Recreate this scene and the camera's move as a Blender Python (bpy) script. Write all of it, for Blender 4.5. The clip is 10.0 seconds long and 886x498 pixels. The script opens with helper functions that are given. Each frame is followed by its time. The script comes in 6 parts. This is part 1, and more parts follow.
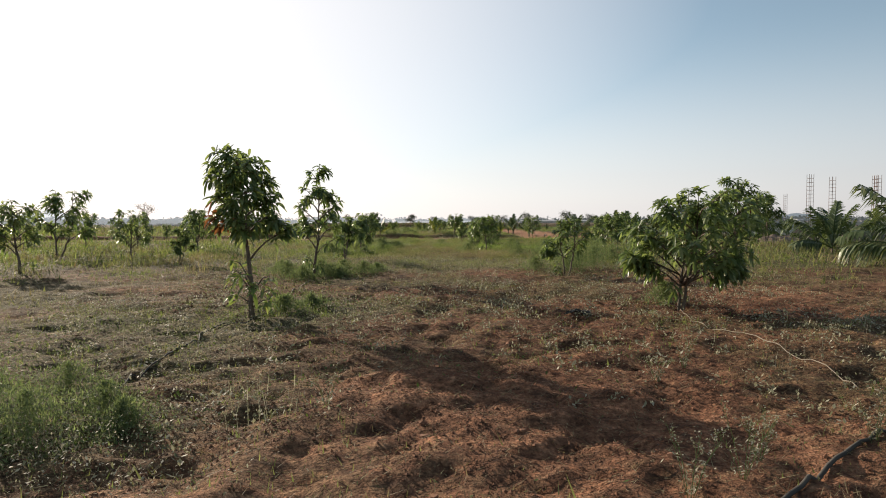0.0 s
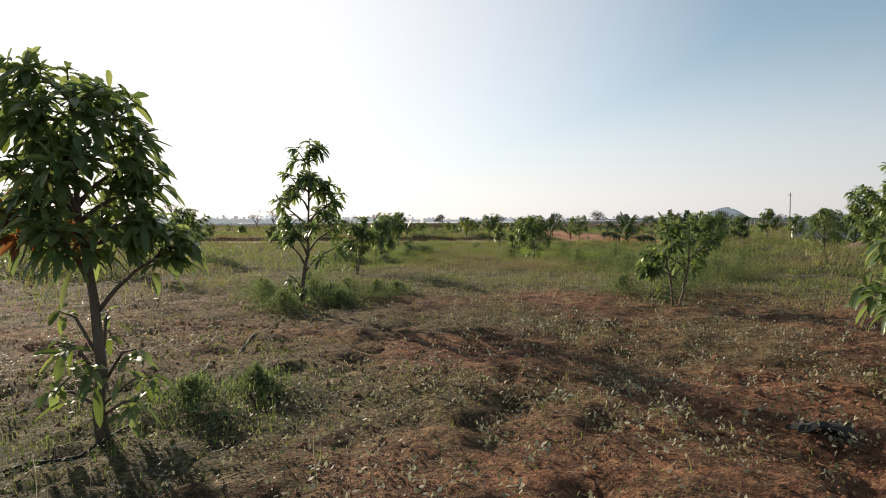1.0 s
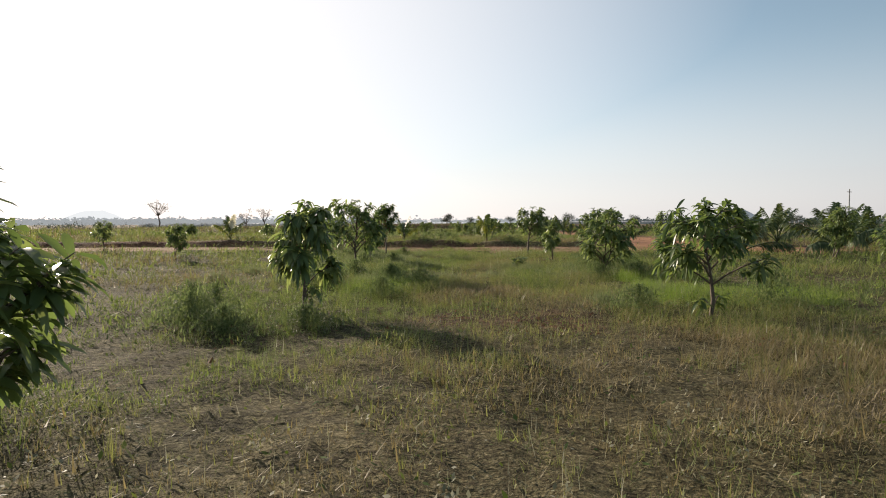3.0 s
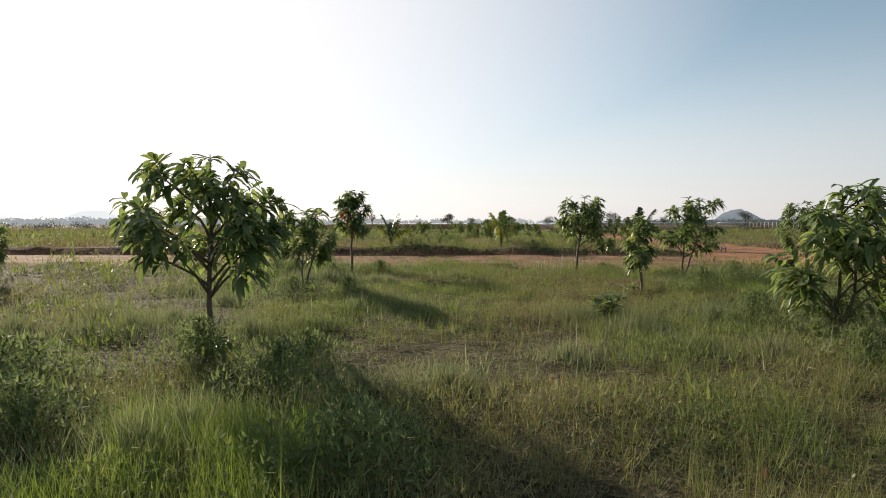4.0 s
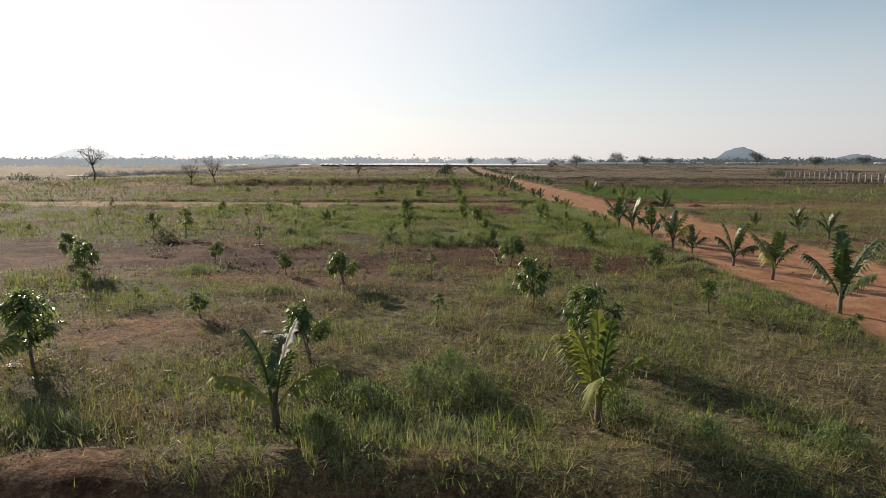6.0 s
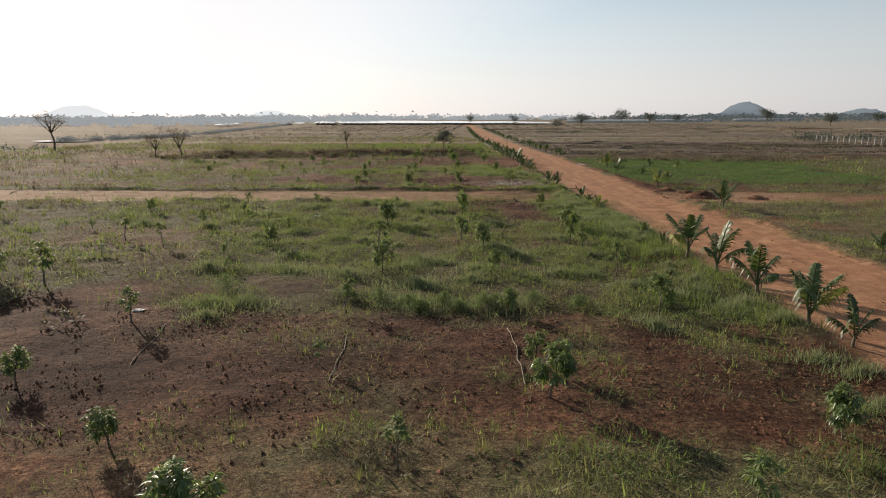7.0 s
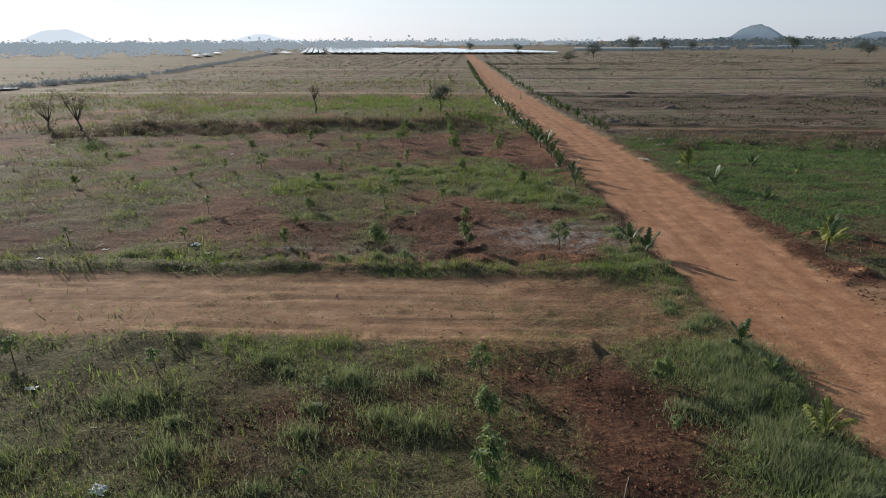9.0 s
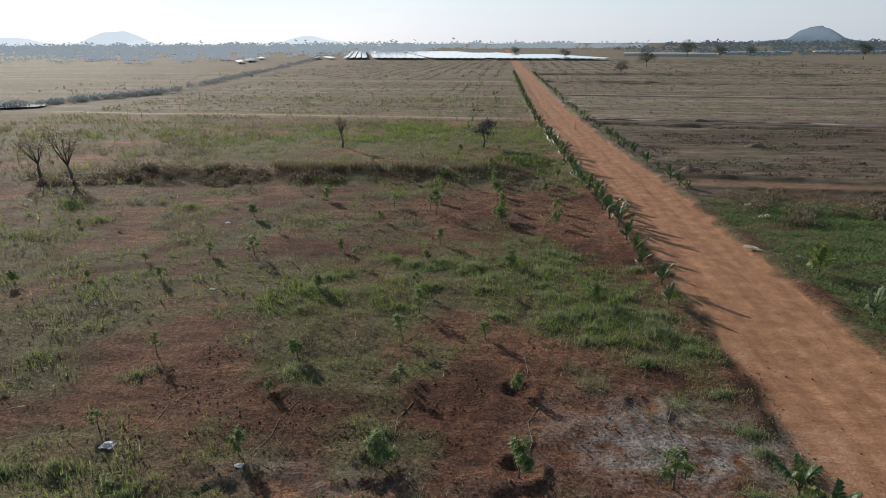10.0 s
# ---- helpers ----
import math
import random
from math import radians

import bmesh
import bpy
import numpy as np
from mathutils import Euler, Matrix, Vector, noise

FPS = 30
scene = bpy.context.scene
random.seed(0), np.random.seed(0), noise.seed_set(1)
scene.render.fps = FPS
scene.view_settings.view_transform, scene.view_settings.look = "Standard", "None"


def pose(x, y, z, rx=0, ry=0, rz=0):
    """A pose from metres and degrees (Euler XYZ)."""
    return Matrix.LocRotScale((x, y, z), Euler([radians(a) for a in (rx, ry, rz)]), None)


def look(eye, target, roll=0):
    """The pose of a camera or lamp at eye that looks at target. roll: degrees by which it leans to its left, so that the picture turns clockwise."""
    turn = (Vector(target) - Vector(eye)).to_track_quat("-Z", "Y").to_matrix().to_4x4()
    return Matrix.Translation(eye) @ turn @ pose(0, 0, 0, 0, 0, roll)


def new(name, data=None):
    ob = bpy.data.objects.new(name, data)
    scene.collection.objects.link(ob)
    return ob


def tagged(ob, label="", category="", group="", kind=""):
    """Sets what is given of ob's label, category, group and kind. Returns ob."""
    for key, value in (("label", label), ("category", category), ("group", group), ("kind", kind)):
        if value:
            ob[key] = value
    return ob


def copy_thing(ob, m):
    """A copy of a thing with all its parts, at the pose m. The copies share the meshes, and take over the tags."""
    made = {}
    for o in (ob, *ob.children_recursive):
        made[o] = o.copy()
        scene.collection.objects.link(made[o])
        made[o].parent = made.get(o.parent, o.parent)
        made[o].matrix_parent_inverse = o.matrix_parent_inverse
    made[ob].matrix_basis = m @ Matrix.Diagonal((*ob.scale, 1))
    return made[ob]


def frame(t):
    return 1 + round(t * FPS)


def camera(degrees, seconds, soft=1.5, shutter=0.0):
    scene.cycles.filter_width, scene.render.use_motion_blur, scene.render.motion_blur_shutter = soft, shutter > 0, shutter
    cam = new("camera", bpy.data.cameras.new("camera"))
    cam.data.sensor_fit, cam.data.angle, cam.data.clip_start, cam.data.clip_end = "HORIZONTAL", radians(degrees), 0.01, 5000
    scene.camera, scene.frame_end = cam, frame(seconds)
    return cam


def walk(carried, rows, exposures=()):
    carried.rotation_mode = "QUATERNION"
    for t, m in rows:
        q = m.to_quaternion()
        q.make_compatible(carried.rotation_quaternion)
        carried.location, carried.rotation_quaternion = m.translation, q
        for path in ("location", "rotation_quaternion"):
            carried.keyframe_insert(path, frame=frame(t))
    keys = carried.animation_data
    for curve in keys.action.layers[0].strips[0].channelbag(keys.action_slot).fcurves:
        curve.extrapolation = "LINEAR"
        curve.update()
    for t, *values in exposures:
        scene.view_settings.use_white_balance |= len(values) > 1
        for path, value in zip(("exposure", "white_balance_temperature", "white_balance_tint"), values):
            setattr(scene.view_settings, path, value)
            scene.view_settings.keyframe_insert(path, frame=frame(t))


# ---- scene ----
cam = camera(73.63, 10.0, soft=1.0)
PATH = [
    (0.00, pose(-0.000, 0.000, 1.393, 87.41, 0.30, -0.03)),
    (0.50, pose(-0.024, 1.494, 1.376, 87.46, 0.28, 1.30)),
    (0.80, pose(-0.195, 3.472, 1.409, 87.42, 0.26, 2.33)),
    (1.00, pose(-0.355, 4.909, 1.432, 87.45, 0.25, 2.70)),
    (1.20, pose(-0.535, 6.216, 1.437, 87.43, 0.25, 2.85)),
    (1.50, pose(-0.813, 8.330, 1.414, 87.46, 0.23, 3.24)),
    (2.00, pose(-1.103, 11.758, 1.374, 87.42, 0.21, 3.28)),
    (2.20, pose(-1.168, 12.959, 1.336, 87.48, 0.20, 3.34)),
    (3.30, pose(-1.308, 21.590, 1.333, 87.54, 0.12, 3.42)),
    (3.50, pose(-1.457, 23.613, 1.316, 87.64, 0.10, 3.45)),
    (4.00, pose(-1.741, 27.759, 1.284, 87.57, 0.05, 3.44)),
    (4.50, pose(-1.966, 31.924, 1.301, 87.54, 0.00, 3.42)),
    (4.80, pose(-2.077, 34.243, 1.379, 87.71, -0.06, 3.53)),
    (5.00, pose(-2.167, 35.840, 1.741, 87.54, -0.11, 3.40)),
    (5.20, pose(-2.241, 37.400, 2.213, 87.35, -0.15, 3.41)),
    (5.40, pose(-2.347, 39.162, 2.745, 86.95, -0.10, 3.32)),
    (5.50, pose(-2.400, 40.132, 3.012, 86.05, -0.08, 3.28)),
    (5.60, pose(-2.443, 41.210, 3.239, 83.60, -0.05, 3.27)),
    (5.70, pose(-2.485, 42.289, 3.466, 81.90, -0.02, 3.26)),
    (5.80, pose(-2.528, 43.368, 3.694, 81.45, -0.00, 3.26)),
    (6.00, pose(-2.613, 45.526, 4.148, 81.60, 0.05, 3.24)),
    (6.20, pose(-2.674, 47.419, 4.510, 81.64, 0.10, 3.19)),
    (7.30, pose(-3.021, 60.875, 6.561, 73.22, 0.40, 3.18)),
    (7.50, pose(-3.167, 63.246, 6.978, 69.34, 0.40, 3.18)),
    (7.70, pose(-3.311, 65.558, 7.274, 65.60, 0.39, 3.20)),
    (7.85, pose(-3.419, 67.292, 7.497, 65.10, 0.39, 3.20)),
    (8.00, pose(-3.526, 69.026, 7.719, 65.62, 0.38, 3.17)),
    (8.15, pose(-3.621, 70.914, 7.970, 66.40, 0.38, 3.20)),
    (8.30, pose(-3.715, 72.802, 8.221, 68.00, 0.38, 3.15)),
    (8.50, pose(-3.820, 75.269, 8.605, 70.57, 0.37, 3.03)),
    (9.00, pose(-4.095, 81.699, 9.657, 70.61, 0.36, 2.99)),
    (9.50, pose(-4.489, 88.257, 10.970, 70.62, 0.35, 2.96)),
    (9.70, pose(-4.654, 90.652, 11.634, 70.50, 0.34, 3.30)),
    (9.80, pose(-4.736, 91.850, 11.966, 70.50, 0.33, 4.10)),
    (9.90, pose(-4.819, 93.047, 12.298, 70.55, 0.33, 5.55)),
    (10.00, pose(-4.901, 94.245, 12.631, 70.73, 0.32, 7.08)),
]
walk(cam, PATH, exposures=[(0.0, 0.72, 6700, 12), (5.0, 0.66, 6700, 12), (6.2, 0.58, 6700, 12), (7.5, 0.56, 6700, 12), (8.4, 0.5, 5900, 8), (10.0, 0.47, 5900, 8)])

# ---- sky and sun ----
SUN_AZ, SUN_EL = 43.0, 19.0          # degrees left of +y, and above the horizon
world = bpy.data.worlds.new("world")
scene.world = world
world.use_nodes = True
wn = world.node_tree.nodes
sky = wn.new("ShaderNodeTexSky")
sky.sky_type = "NISHITA"
sky.sun_disc = False
sky.sun_elevation = radians(SUN_EL)
sky.sun_rotation = radians(-SUN_AZ)
sky.air_density, sky.dust_density, sky.ozone_density = 1.0, 0.8, 3.0
wn["Background"].inputs["Strength"].default_value = 0.12
pale = wn.new("ShaderNodeHueSaturation")
pale.inputs["Saturation"].default_value = 0.75
pale.inputs["Hue"].default_value = 0.48
pale.inputs["Value"].default_value = 0.72
world.node_tree.links.new(sky.outputs["Color"], pale.inputs["Color"])
tex = wn.new("ShaderNodeTexCoord")
axes = wn.new("ShaderNodeSeparateXYZ")
low = wn.new("ShaderNodeMapRange")
low.inputs["From Min"].default_value, low.inputs["From Max"].default_value = 0.30, 0.0
low.inputs["To Max"].default_value = 0.75
low.interpolation_type = "SMOOTHSTEP"
hazy = wn.new("ShaderNodeMix")
hazy.data_type = "RGBA"
hazy.inputs[7].default_value = (4.9, 4.95, 5.15, 1)
world.node_tree.links.new(tex.outputs["Generated"], axes.inputs["Vector"])
world.node_tree.links.new(axes.outputs["Z"], low.inputs["Value"])
bright = wn.new("ShaderNodeVectorMath")
bright.operation = "DOT_PRODUCT"
bright.inputs[1].default_value = (-math.sin(radians(SUN_AZ)) * math.cos(radians(SUN_EL)), math.cos(radians(SUN_AZ)) * math.cos(radians(SUN_EL)), math.sin(radians(SUN_EL)))
round_sun = wn.new("ShaderNodeMapRange")
round_sun.inputs["From Min"].default_value, round_sun.inputs["From Max"].default_value = 0.45, 0.92
round_sun.inputs["To Max"].default_value = 0.9
most = wn.new("ShaderNodeMath")
most.operation = "MAXIMUM"
world.node_tree.links.new(tex.outputs["Generated"], bright.inputs[0])
world.node_tree.links.new(bright.outputs["Value"], round_sun.inputs["Value"])
world.node_tree.links.new(round_sun.outputs["Result"], most.inputs[0])
world.node_tree.links.new(low.outputs["Result"], most.inputs[1])
world.node_tree.links.new(most.outputs[0], hazy.inputs["Factor"])
world.node_tree.links.new(pale.outputs["Color"], hazy.inputs[6])
world.node_tree.links.new(hazy.outputs[2], wn["Background"].inputs["Color"])
glow = wn.new("ShaderNodeVectorMath")
glow.operation = "DOT_PRODUCT"
glow.inputs[1].default_value = (-math.sin(radians(SUN_AZ)), math.cos(radians(SUN_AZ)), 0.0)
near_sun = wn.new("ShaderNodeMapRange")
near_sun.inputs["From Min"].default_value, near_sun.inputs["From Max"].default_value = 0.1, 0.85
veil = wn.new("ShaderNodeMix")
veil.data_type = "RGBA"
veil.inputs[6].default_value, veil.inputs[7].default_value = (3.5, 3.55, 3.75, 1), (5.3, 5.3, 5.4, 1)
world.node_tree.links.new(tex.outputs["Generated"], glow.inputs[0])
world.node_tree.links.new(glow.outputs["Value"], near_sun.inputs["Value"])
world.node_tree.links.new(near_sun.outputs["Result"], veil.inputs["Factor"])
world.node_tree.links.new(veil.outputs[2], hazy.inputs[7])

sun_way = Vector((-math.sin(radians(SUN_AZ)) * math.cos(radians(SUN_EL)),
                  math.cos(radians(SUN_AZ)) * math.cos(radians(SUN_EL)), math.sin(radians(SUN_EL))))
sun_data = bpy.data.lights.new("sun", "SUN")
sun_data.energy, sun_data.angle, sun_data.color = 5.0, radians(0.6), (1.0, 0.88, 0.72)
sun = new("sun", sun_data)
sun.matrix_basis = look(sun_way * 200, (0, 0, 0))


# ---- materials ----
def material(name):
    m = bpy.data.materials.new(name)
    m.use_nodes = True
    return m, m.node_tree.nodes, m.node_tree.links, m.node_tree.nodes["Principled BSDF"]


def noise_node(n, l, scale, detail=4.0, rough=0.55, vector=None):
    t = n.new("ShaderNodeTexNoise")
    t.inputs["Scale"].default_value, t.inputs["Detail"].default_value = scale, detail
    t.inputs["Roughness"].default_value = rough
    if vector is not None:
        l.new(vector, t.inputs["Vector"])
    return t.outputs["Fac"]


def ramp(n, l, fac, stops):
    r = n.new("ShaderNodeValToRGB")
    while len(r.color_ramp.elements) < len(stops):
        r.color_ramp.elements.new(0.5)
    for e, (p, c) in zip(r.color_ramp.elements, stops):
        e.position, e.color = p, (*c, 1)
    l.new(fac, r.inputs["Fac"])
    return r.outputs["Color"]


def blend(n, l, fac, a, b, how="MIX"):
    m = n.new("ShaderNodeMix")
    m.data_type, m.blend_type = "RGBA", how
    for socket, v in ((m.inputs["Factor"], fac), (m.inputs[6], a), (m.inputs[7], b)):
        if isinstance(v, (int, float)):
            socket.default_value = v
        elif isinstance(v, tuple):
            socket.default_value = (*v, 1)
        else:
            l.new(v, socket)
    return m.outputs[2]


def maths(n, l, op, a, b=0.0):
    m = n.new("ShaderNodeMath")
    m.operation = op
    for socket, v in ((m.inputs[0], a), (m.inputs[1], b)):
        if isinstance(v, (int, float)):
            socket.default_value = v
        else:
            l.new(v, socket)
    return m.outputs[0]


def bump(n, l, b, height, strength, distance):
    u = n.new("ShaderNodeBump")
    u.inputs["Strength"].default_value, u.inputs["Distance"].default_value = strength, distance
    l.new(height, u.inputs["Height"])
    l.new(u.outputs["Normal"], b.inputs["Normal"])


def leaf_material(name, stops, rough=0.45, through_light=0.35, tint=(1.0, 1.0, 0.45), sheen=0.5):
    """Thin foliage: colour varies from leaf to leaf, and light passes through."""
    m, n, l, b = material(name)
    geo = n.new("ShaderNodeNewGeometry")
    obj = n.new("ShaderNodeObjectInfo")
    mixed = maths(n, l, "ADD", maths(n, l, "MULTIPLY", geo.outputs["Random Per Island"], 0.75),
                  maths(n, l, "MULTIPLY", obj.outputs["Random"], 0.25))
    col = ramp(n, l, mixed, stops)
    l.new(col, b.inputs["Base Color"])
    b.inputs["Roughness"].default_value = rough
    b.inputs["Specular IOR Level"].default_value = sheen
    tr = n.new("ShaderNodeBsdfTranslucent")
    l.new(blend(n, l, 1.0, col, tint, "MULTIPLY"), tr.inputs["Color"])
    mix = n.new("ShaderNodeMixShader")
    mix.inputs["Fac"].default_value = through_light
    l.new(b.outputs["BSDF"], mix.inputs[1])
    l.new(tr.outputs["BSDF"], mix.inputs[2])
    l.new(mix.outputs["Shader"], n["Material Output"].inputs["Surface"])
    return m


def plain_material(name, c1, c2, scale, rough=0.8, metal=0.0, bumps=0.0, dist=0.01, detail=5.0):
    m, n, l, b = material(name)
    tc = n.new("ShaderNodeTexCoord")
    f = noise_node(n, l, scale, detail, 0.6, tc.outputs["Object"])
    f2 = noise_node(n, l, scale * 0.13, 2.0, 0.5, tc.outputs["Object"])
    col = blend(n, l, f2, ramp(n, l, f, [(0.3, c1), (0.7, c2)]), c1)
    l.new(col, b.inputs["Base Color"])
    b.inputs["Roughness"].default_value, b.inputs["Metallic"].default_value = rough, metal
    if bumps:
        bump(n, l, b, f, bumps, dist)
    return m


def ground_material():
    """Red lateritic soil; the zone attribute carries trodden track, plant litter and ash."""
    m, n, l, b = material("red_soil")
    tc = n.new("ShaderNodeTexCoord")
    pos = tc.outputs["Object"]
    att = n.new("ShaderNodeVertexColor")
    att.layer_name = "zone"
    sep = n.new("ShaderNodeSeparateColor")
    l.new(att.outputs["Color"], sep.inputs["Color"])
    track, plants, ash = sep.outputs[0], sep.outputs[1], sep.outputs[2]
    far = att.outputs["Alpha"]
    fine = noise_node(n, l, 9.0, 6.0, 0.65, pos)
    mid = noise_node(n, l, 1.1, 5.0, 0.6, pos)
    wide = noise_node(n, l, 0.12, 4.0, 0.55, pos)
    grit = noise_node(n, l, 60.0, 3.0, 0.6, pos)
    soil = ramp(n, l, fine, [(0.28, (0.062, 0.031, 0.02)), (0.48, (0.185, 0.093, 0.054)), (0.68, (0.37, 0.21, 0.125))])
    soil = blend(n, l, maths(n, l, "MULTIPLY", mid, 0.6), soil, (0.16, 0.083, 0.052))
    soil = blend(n, l, ramp_value(n, l, wide, 0.42, 0.6), soil, blend(n, l, 1.0, soil, (0.55, 0.5, 0.5), "MULTIPLY"))
    road = ramp(n, l, maths(n, l, "ADD", maths(n, l, "MULTIPLY", mid, 0.6), maths(n, l, "MULTIPLY", fine, 0.4)),
                [(0.34, (0.17, 0.092, 0.054)), (0.52, (0.285, 0.162, 0.097)), (0.68, (0.42, 0.265, 0.17))])
    road = blend(n, l, maths(n, l, "MULTIPLY", grit, 0.35), road, (0.14, 0.066, 0.038))
    lengthwise = n.new("ShaderNodeMapping")
    lengthwise.inputs["Rotation"].default_value = (0, 0, radians(-2.2))
    lengthwise.inputs["Scale"].default_value = (2.2, 0.10, 1.0)
    l.new(pos, lengthwise.inputs["Vector"])
    wheel = noise_node(n, l, 1.0, 5.0, 0.6, lengthwise.outputs["Vector"])
    across = n.new("ShaderNodeMapping")
    across.inputs["Scale"].default_value = (0.11, 2.1, 1.0)
    l.new(pos, across.inputs["Vector"])
    wheel_across = noise_node(n, l, 1.0, 5.0, 0.65, across.outputs["Vector"])
    lane = n.new("ShaderNodeAttribute")
    lane.attribute_name = "lane"
    wheel = maths(n, l, "ADD", maths(n, l, "MULTIPLY", wheel, lane.outputs["Fac"]), maths(n, l, "MULTIPLY", wheel_across, maths(n, l, "SUBTRACT", 1.0, lane.outputs["Fac"])))
    road = blend(n, l, 0.8, road, ramp(n, l, wheel, [(0.32, (0.8, 0.78, 0.77)), (0.5, (1.0, 1.0, 1.0)), (0.68, (1.13, 1.15, 1.17))]), "MULTIPLY")
    litter = ramp(n, l, maths(n, l, "ADD", maths(n, l, "MULTIPLY", fine, 0.5), maths(n, l, "MULTIPLY", mid, 0.5)),
                  [(0.3, (0.042, 0.031, 0.018)), (0.5, (0.105, 0.08, 0.045)), (0.72, (0.20, 0.155, 0.093))])
    litter = blend(n, l, maths(n, l, "MULTIPLY", mid, 0.6), litter, (0.05, 0.042, 0.024))
    litter = blend(n, l, ramp(n, l, wide, [(0.48, (0, 0, 0)), (0.68, (0.5, 0.5, 0.5))]), litter,
                   ramp(n, l, fine, [(0.3, (0.03, 0.045, 0.012)), (0.7, (0.085, 0.11, 0.03))]))
    drawn = n.new("ShaderNodeMapping")
    drawn.inputs["Scale"].default_value = (0.3, 1.0, 1.0)
    l.new(pos, drawn.inputs["Vector"])
    streak = noise_node(n, l, 1.3, 6.0, 0.65, drawn.outputs["Vector"])
    soil = blend(n, l, 0.85, soil, ramp(n, l, streak, [(0.3, (0.45, 0.42, 0.42)), (0.5, (1.0, 1.0, 1.0)), (0.68, (1.5, 1.45, 1.4))]), "MULTIPLY")
    litter = blend(n, l, 0.85, litter, ramp(n, l, streak, [(0.3, (0.4, 0.42, 0.4)), (0.5, (1.0, 1.0, 1.0)), (0.68, (1.55, 1.5, 1.45))]), "MULTIPLY")
    # darker soil by plot, deepened in colour to stand in for clod shade
    dark_soil = n.new("ShaderNodeAttribute")
    dark_soil.attribute_name = "dark_soil"
    soil = blend(n, l, dark_soil.outputs["Fac"], soil, blend(n, l, 1.0, soil, (0.35, 0.33, 0.35), "MULTIPLY"))
    litter = blend(n, l, dark_soil.outputs["Fac"], litter, blend(n, l, 1.0, litter, (0.42, 0.42, 0.43), "MULTIPLY"))
    fleck = noise_node(n, l, 28.0, 4.0, 0.7, pos)
    litter = blend(n, l, 0.55, litter, ramp(n, l, fleck, [(0.34, (0.02, 0.016, 0.009)), (0.46, (0.08, 0.07, 0.034)), (0.56, (0.165, 0.15, 0.075)), (0.68, (0.35, 0.30, 0.19))]))
    soil = blend(n, l, 0.75, soil, ramp(n, l, fleck, [(0.33, (0.35, 0.33, 0.33)), (0.5, (1.0, 1.0, 1.0)), (0.66, (1.7, 1.65, 1.6))]), "MULTIPLY")
    cover = ramp_value(n, l, maths(n, l, "ADD", plants, maths(n, l, "MULTIPLY", maths(n, l, "SUBTRACT", fine, 0.5), 0.9)), 0.14, 0.72)
    col = blend(n, l, cover, soil, litter)
    mottle = noise_node(n, l, 4.2, 7.0, 0.78, pos)
    col = blend(n, l, 0.9, col, ramp(n, l, mottle, [(0.36, (0.4, 0.39, 0.38)), (0.5, (1.0, 1.0, 1.0)), (0.62, (1.55, 1.5, 1.45))]), "MULTIPLY")
    scored = ramp(n, l, wheel_across, [(0.3, (0.6, 0.62, 0.6)), (0.4, (0.86, 0.9, 0.88)), (0.64, (0.88, 0.93, 0.92)), (0.74, (1.15, 1.22, 1.22))])
    road = blend(n, l, maths(n, l, "SUBTRACT", 1.0, lane.outputs["Fac"]), road, blend(n, l, 1.0, road, scored, "MULTIPLY"))
    road = blend(n, l, lane.outputs["Fac"], road, blend(n, l, 1.0, road, (1.08, 0.98, 0.9), "MULTIPLY"))
    col = blend(n, l, track, col, road)
    ashes = ramp(n, l, fine, [(0.35, (0.10, 0.08, 0.07)), (0.65, (0.36, 0.33, 0.31))])
    col = blend(n, l, maths(n, l, "MULTIPLY", ash, ramp_value(n, l, mid, 0.38, 0.6)), col, ashes)
    stretched = n.new("ShaderNodeMapping")
    stretched.inputs["Scale"].default_value = (0.12, 1.0, 1.0)
    l.new(pos, stretched.inputs["Vector"])
    furrow = noise_node(n, l, 0.55, 6.0, 0.7, stretched.outputs["Vector"])
    banded = n.new("ShaderNodeMapping")
    banded.inputs["Scale"].default_value = (0.07, 1.0, 1.0)
    banded.inputs["Rotation"].default_value = (0, 0, radians(5))
    l.new(pos, banded.inputs["Vector"])
    bands = noise_node(n, l, 0.13, 5.0, 0.7, banded.outputs["Vector"])
    tilled = ramp(n, l, maths(n, l, "ADD", maths(n, l, "MULTIPLY", furrow, 0.5), maths(n, l, "MULTIPLY", bands, 0.5)),
                  [(0.36, (0.065, 0.044, 0.034)), (0.48, (0.15, 0.11, 0.082)), (0.56, (0.22, 0.17, 0.128)), (0.64, (0.33, 0.26, 0.195))])
    tilled = blend(n, l, maths(n, l, "MULTIPLY", ramp_value(n, l, wide, 0.45, 0.62), 0.75), tilled, (0.145, 0.142, 0.085))
    clotted = noise_node(n, l, 0.9, 7.0, 0.8, drawn.outputs["Vector"])
    tilled = blend(n, l, 0.9, tilled, ramp(n, l, clotted, [(0.36, (0.42, 0.41, 0.42)), (0.5, (0.95, 0.95, 0.95)), (0.62, (1.45, 1.42, 1.38))]), "MULTIPLY")
    tilled = blend(n, l, dark_soil.outputs["Fac"], tilled, blend(n, l, 1.0, tilled, (0.56, 0.52, 0.53), "MULTIPLY"))
    col = blend(n, l, maths(n, l, "MULTIPLY", far, maths(n, l, "SUBTRACT", 1.0, track)), col, tilled)
    l.new(col, b.inputs["Base Color"])
    b.inputs["Roughness"].default_value = 0.95
    b.inputs["Specular IOR Level"].default_value = 0.1
    rough_share = maths(n, l, "SUBTRACT", 1.0, maths(n, l, "MULTIPLY", track, 0.75))
    hgt = maths(n, l, "ADD", maths(n, l, "MULTIPLY", fine, 1.0), maths(n, l, "MULTIPLY", grit, 0.3))
    hgt = maths(n, l, "ADD", hgt, maths(n, l, "MULTIPLY", streak, 2.2))
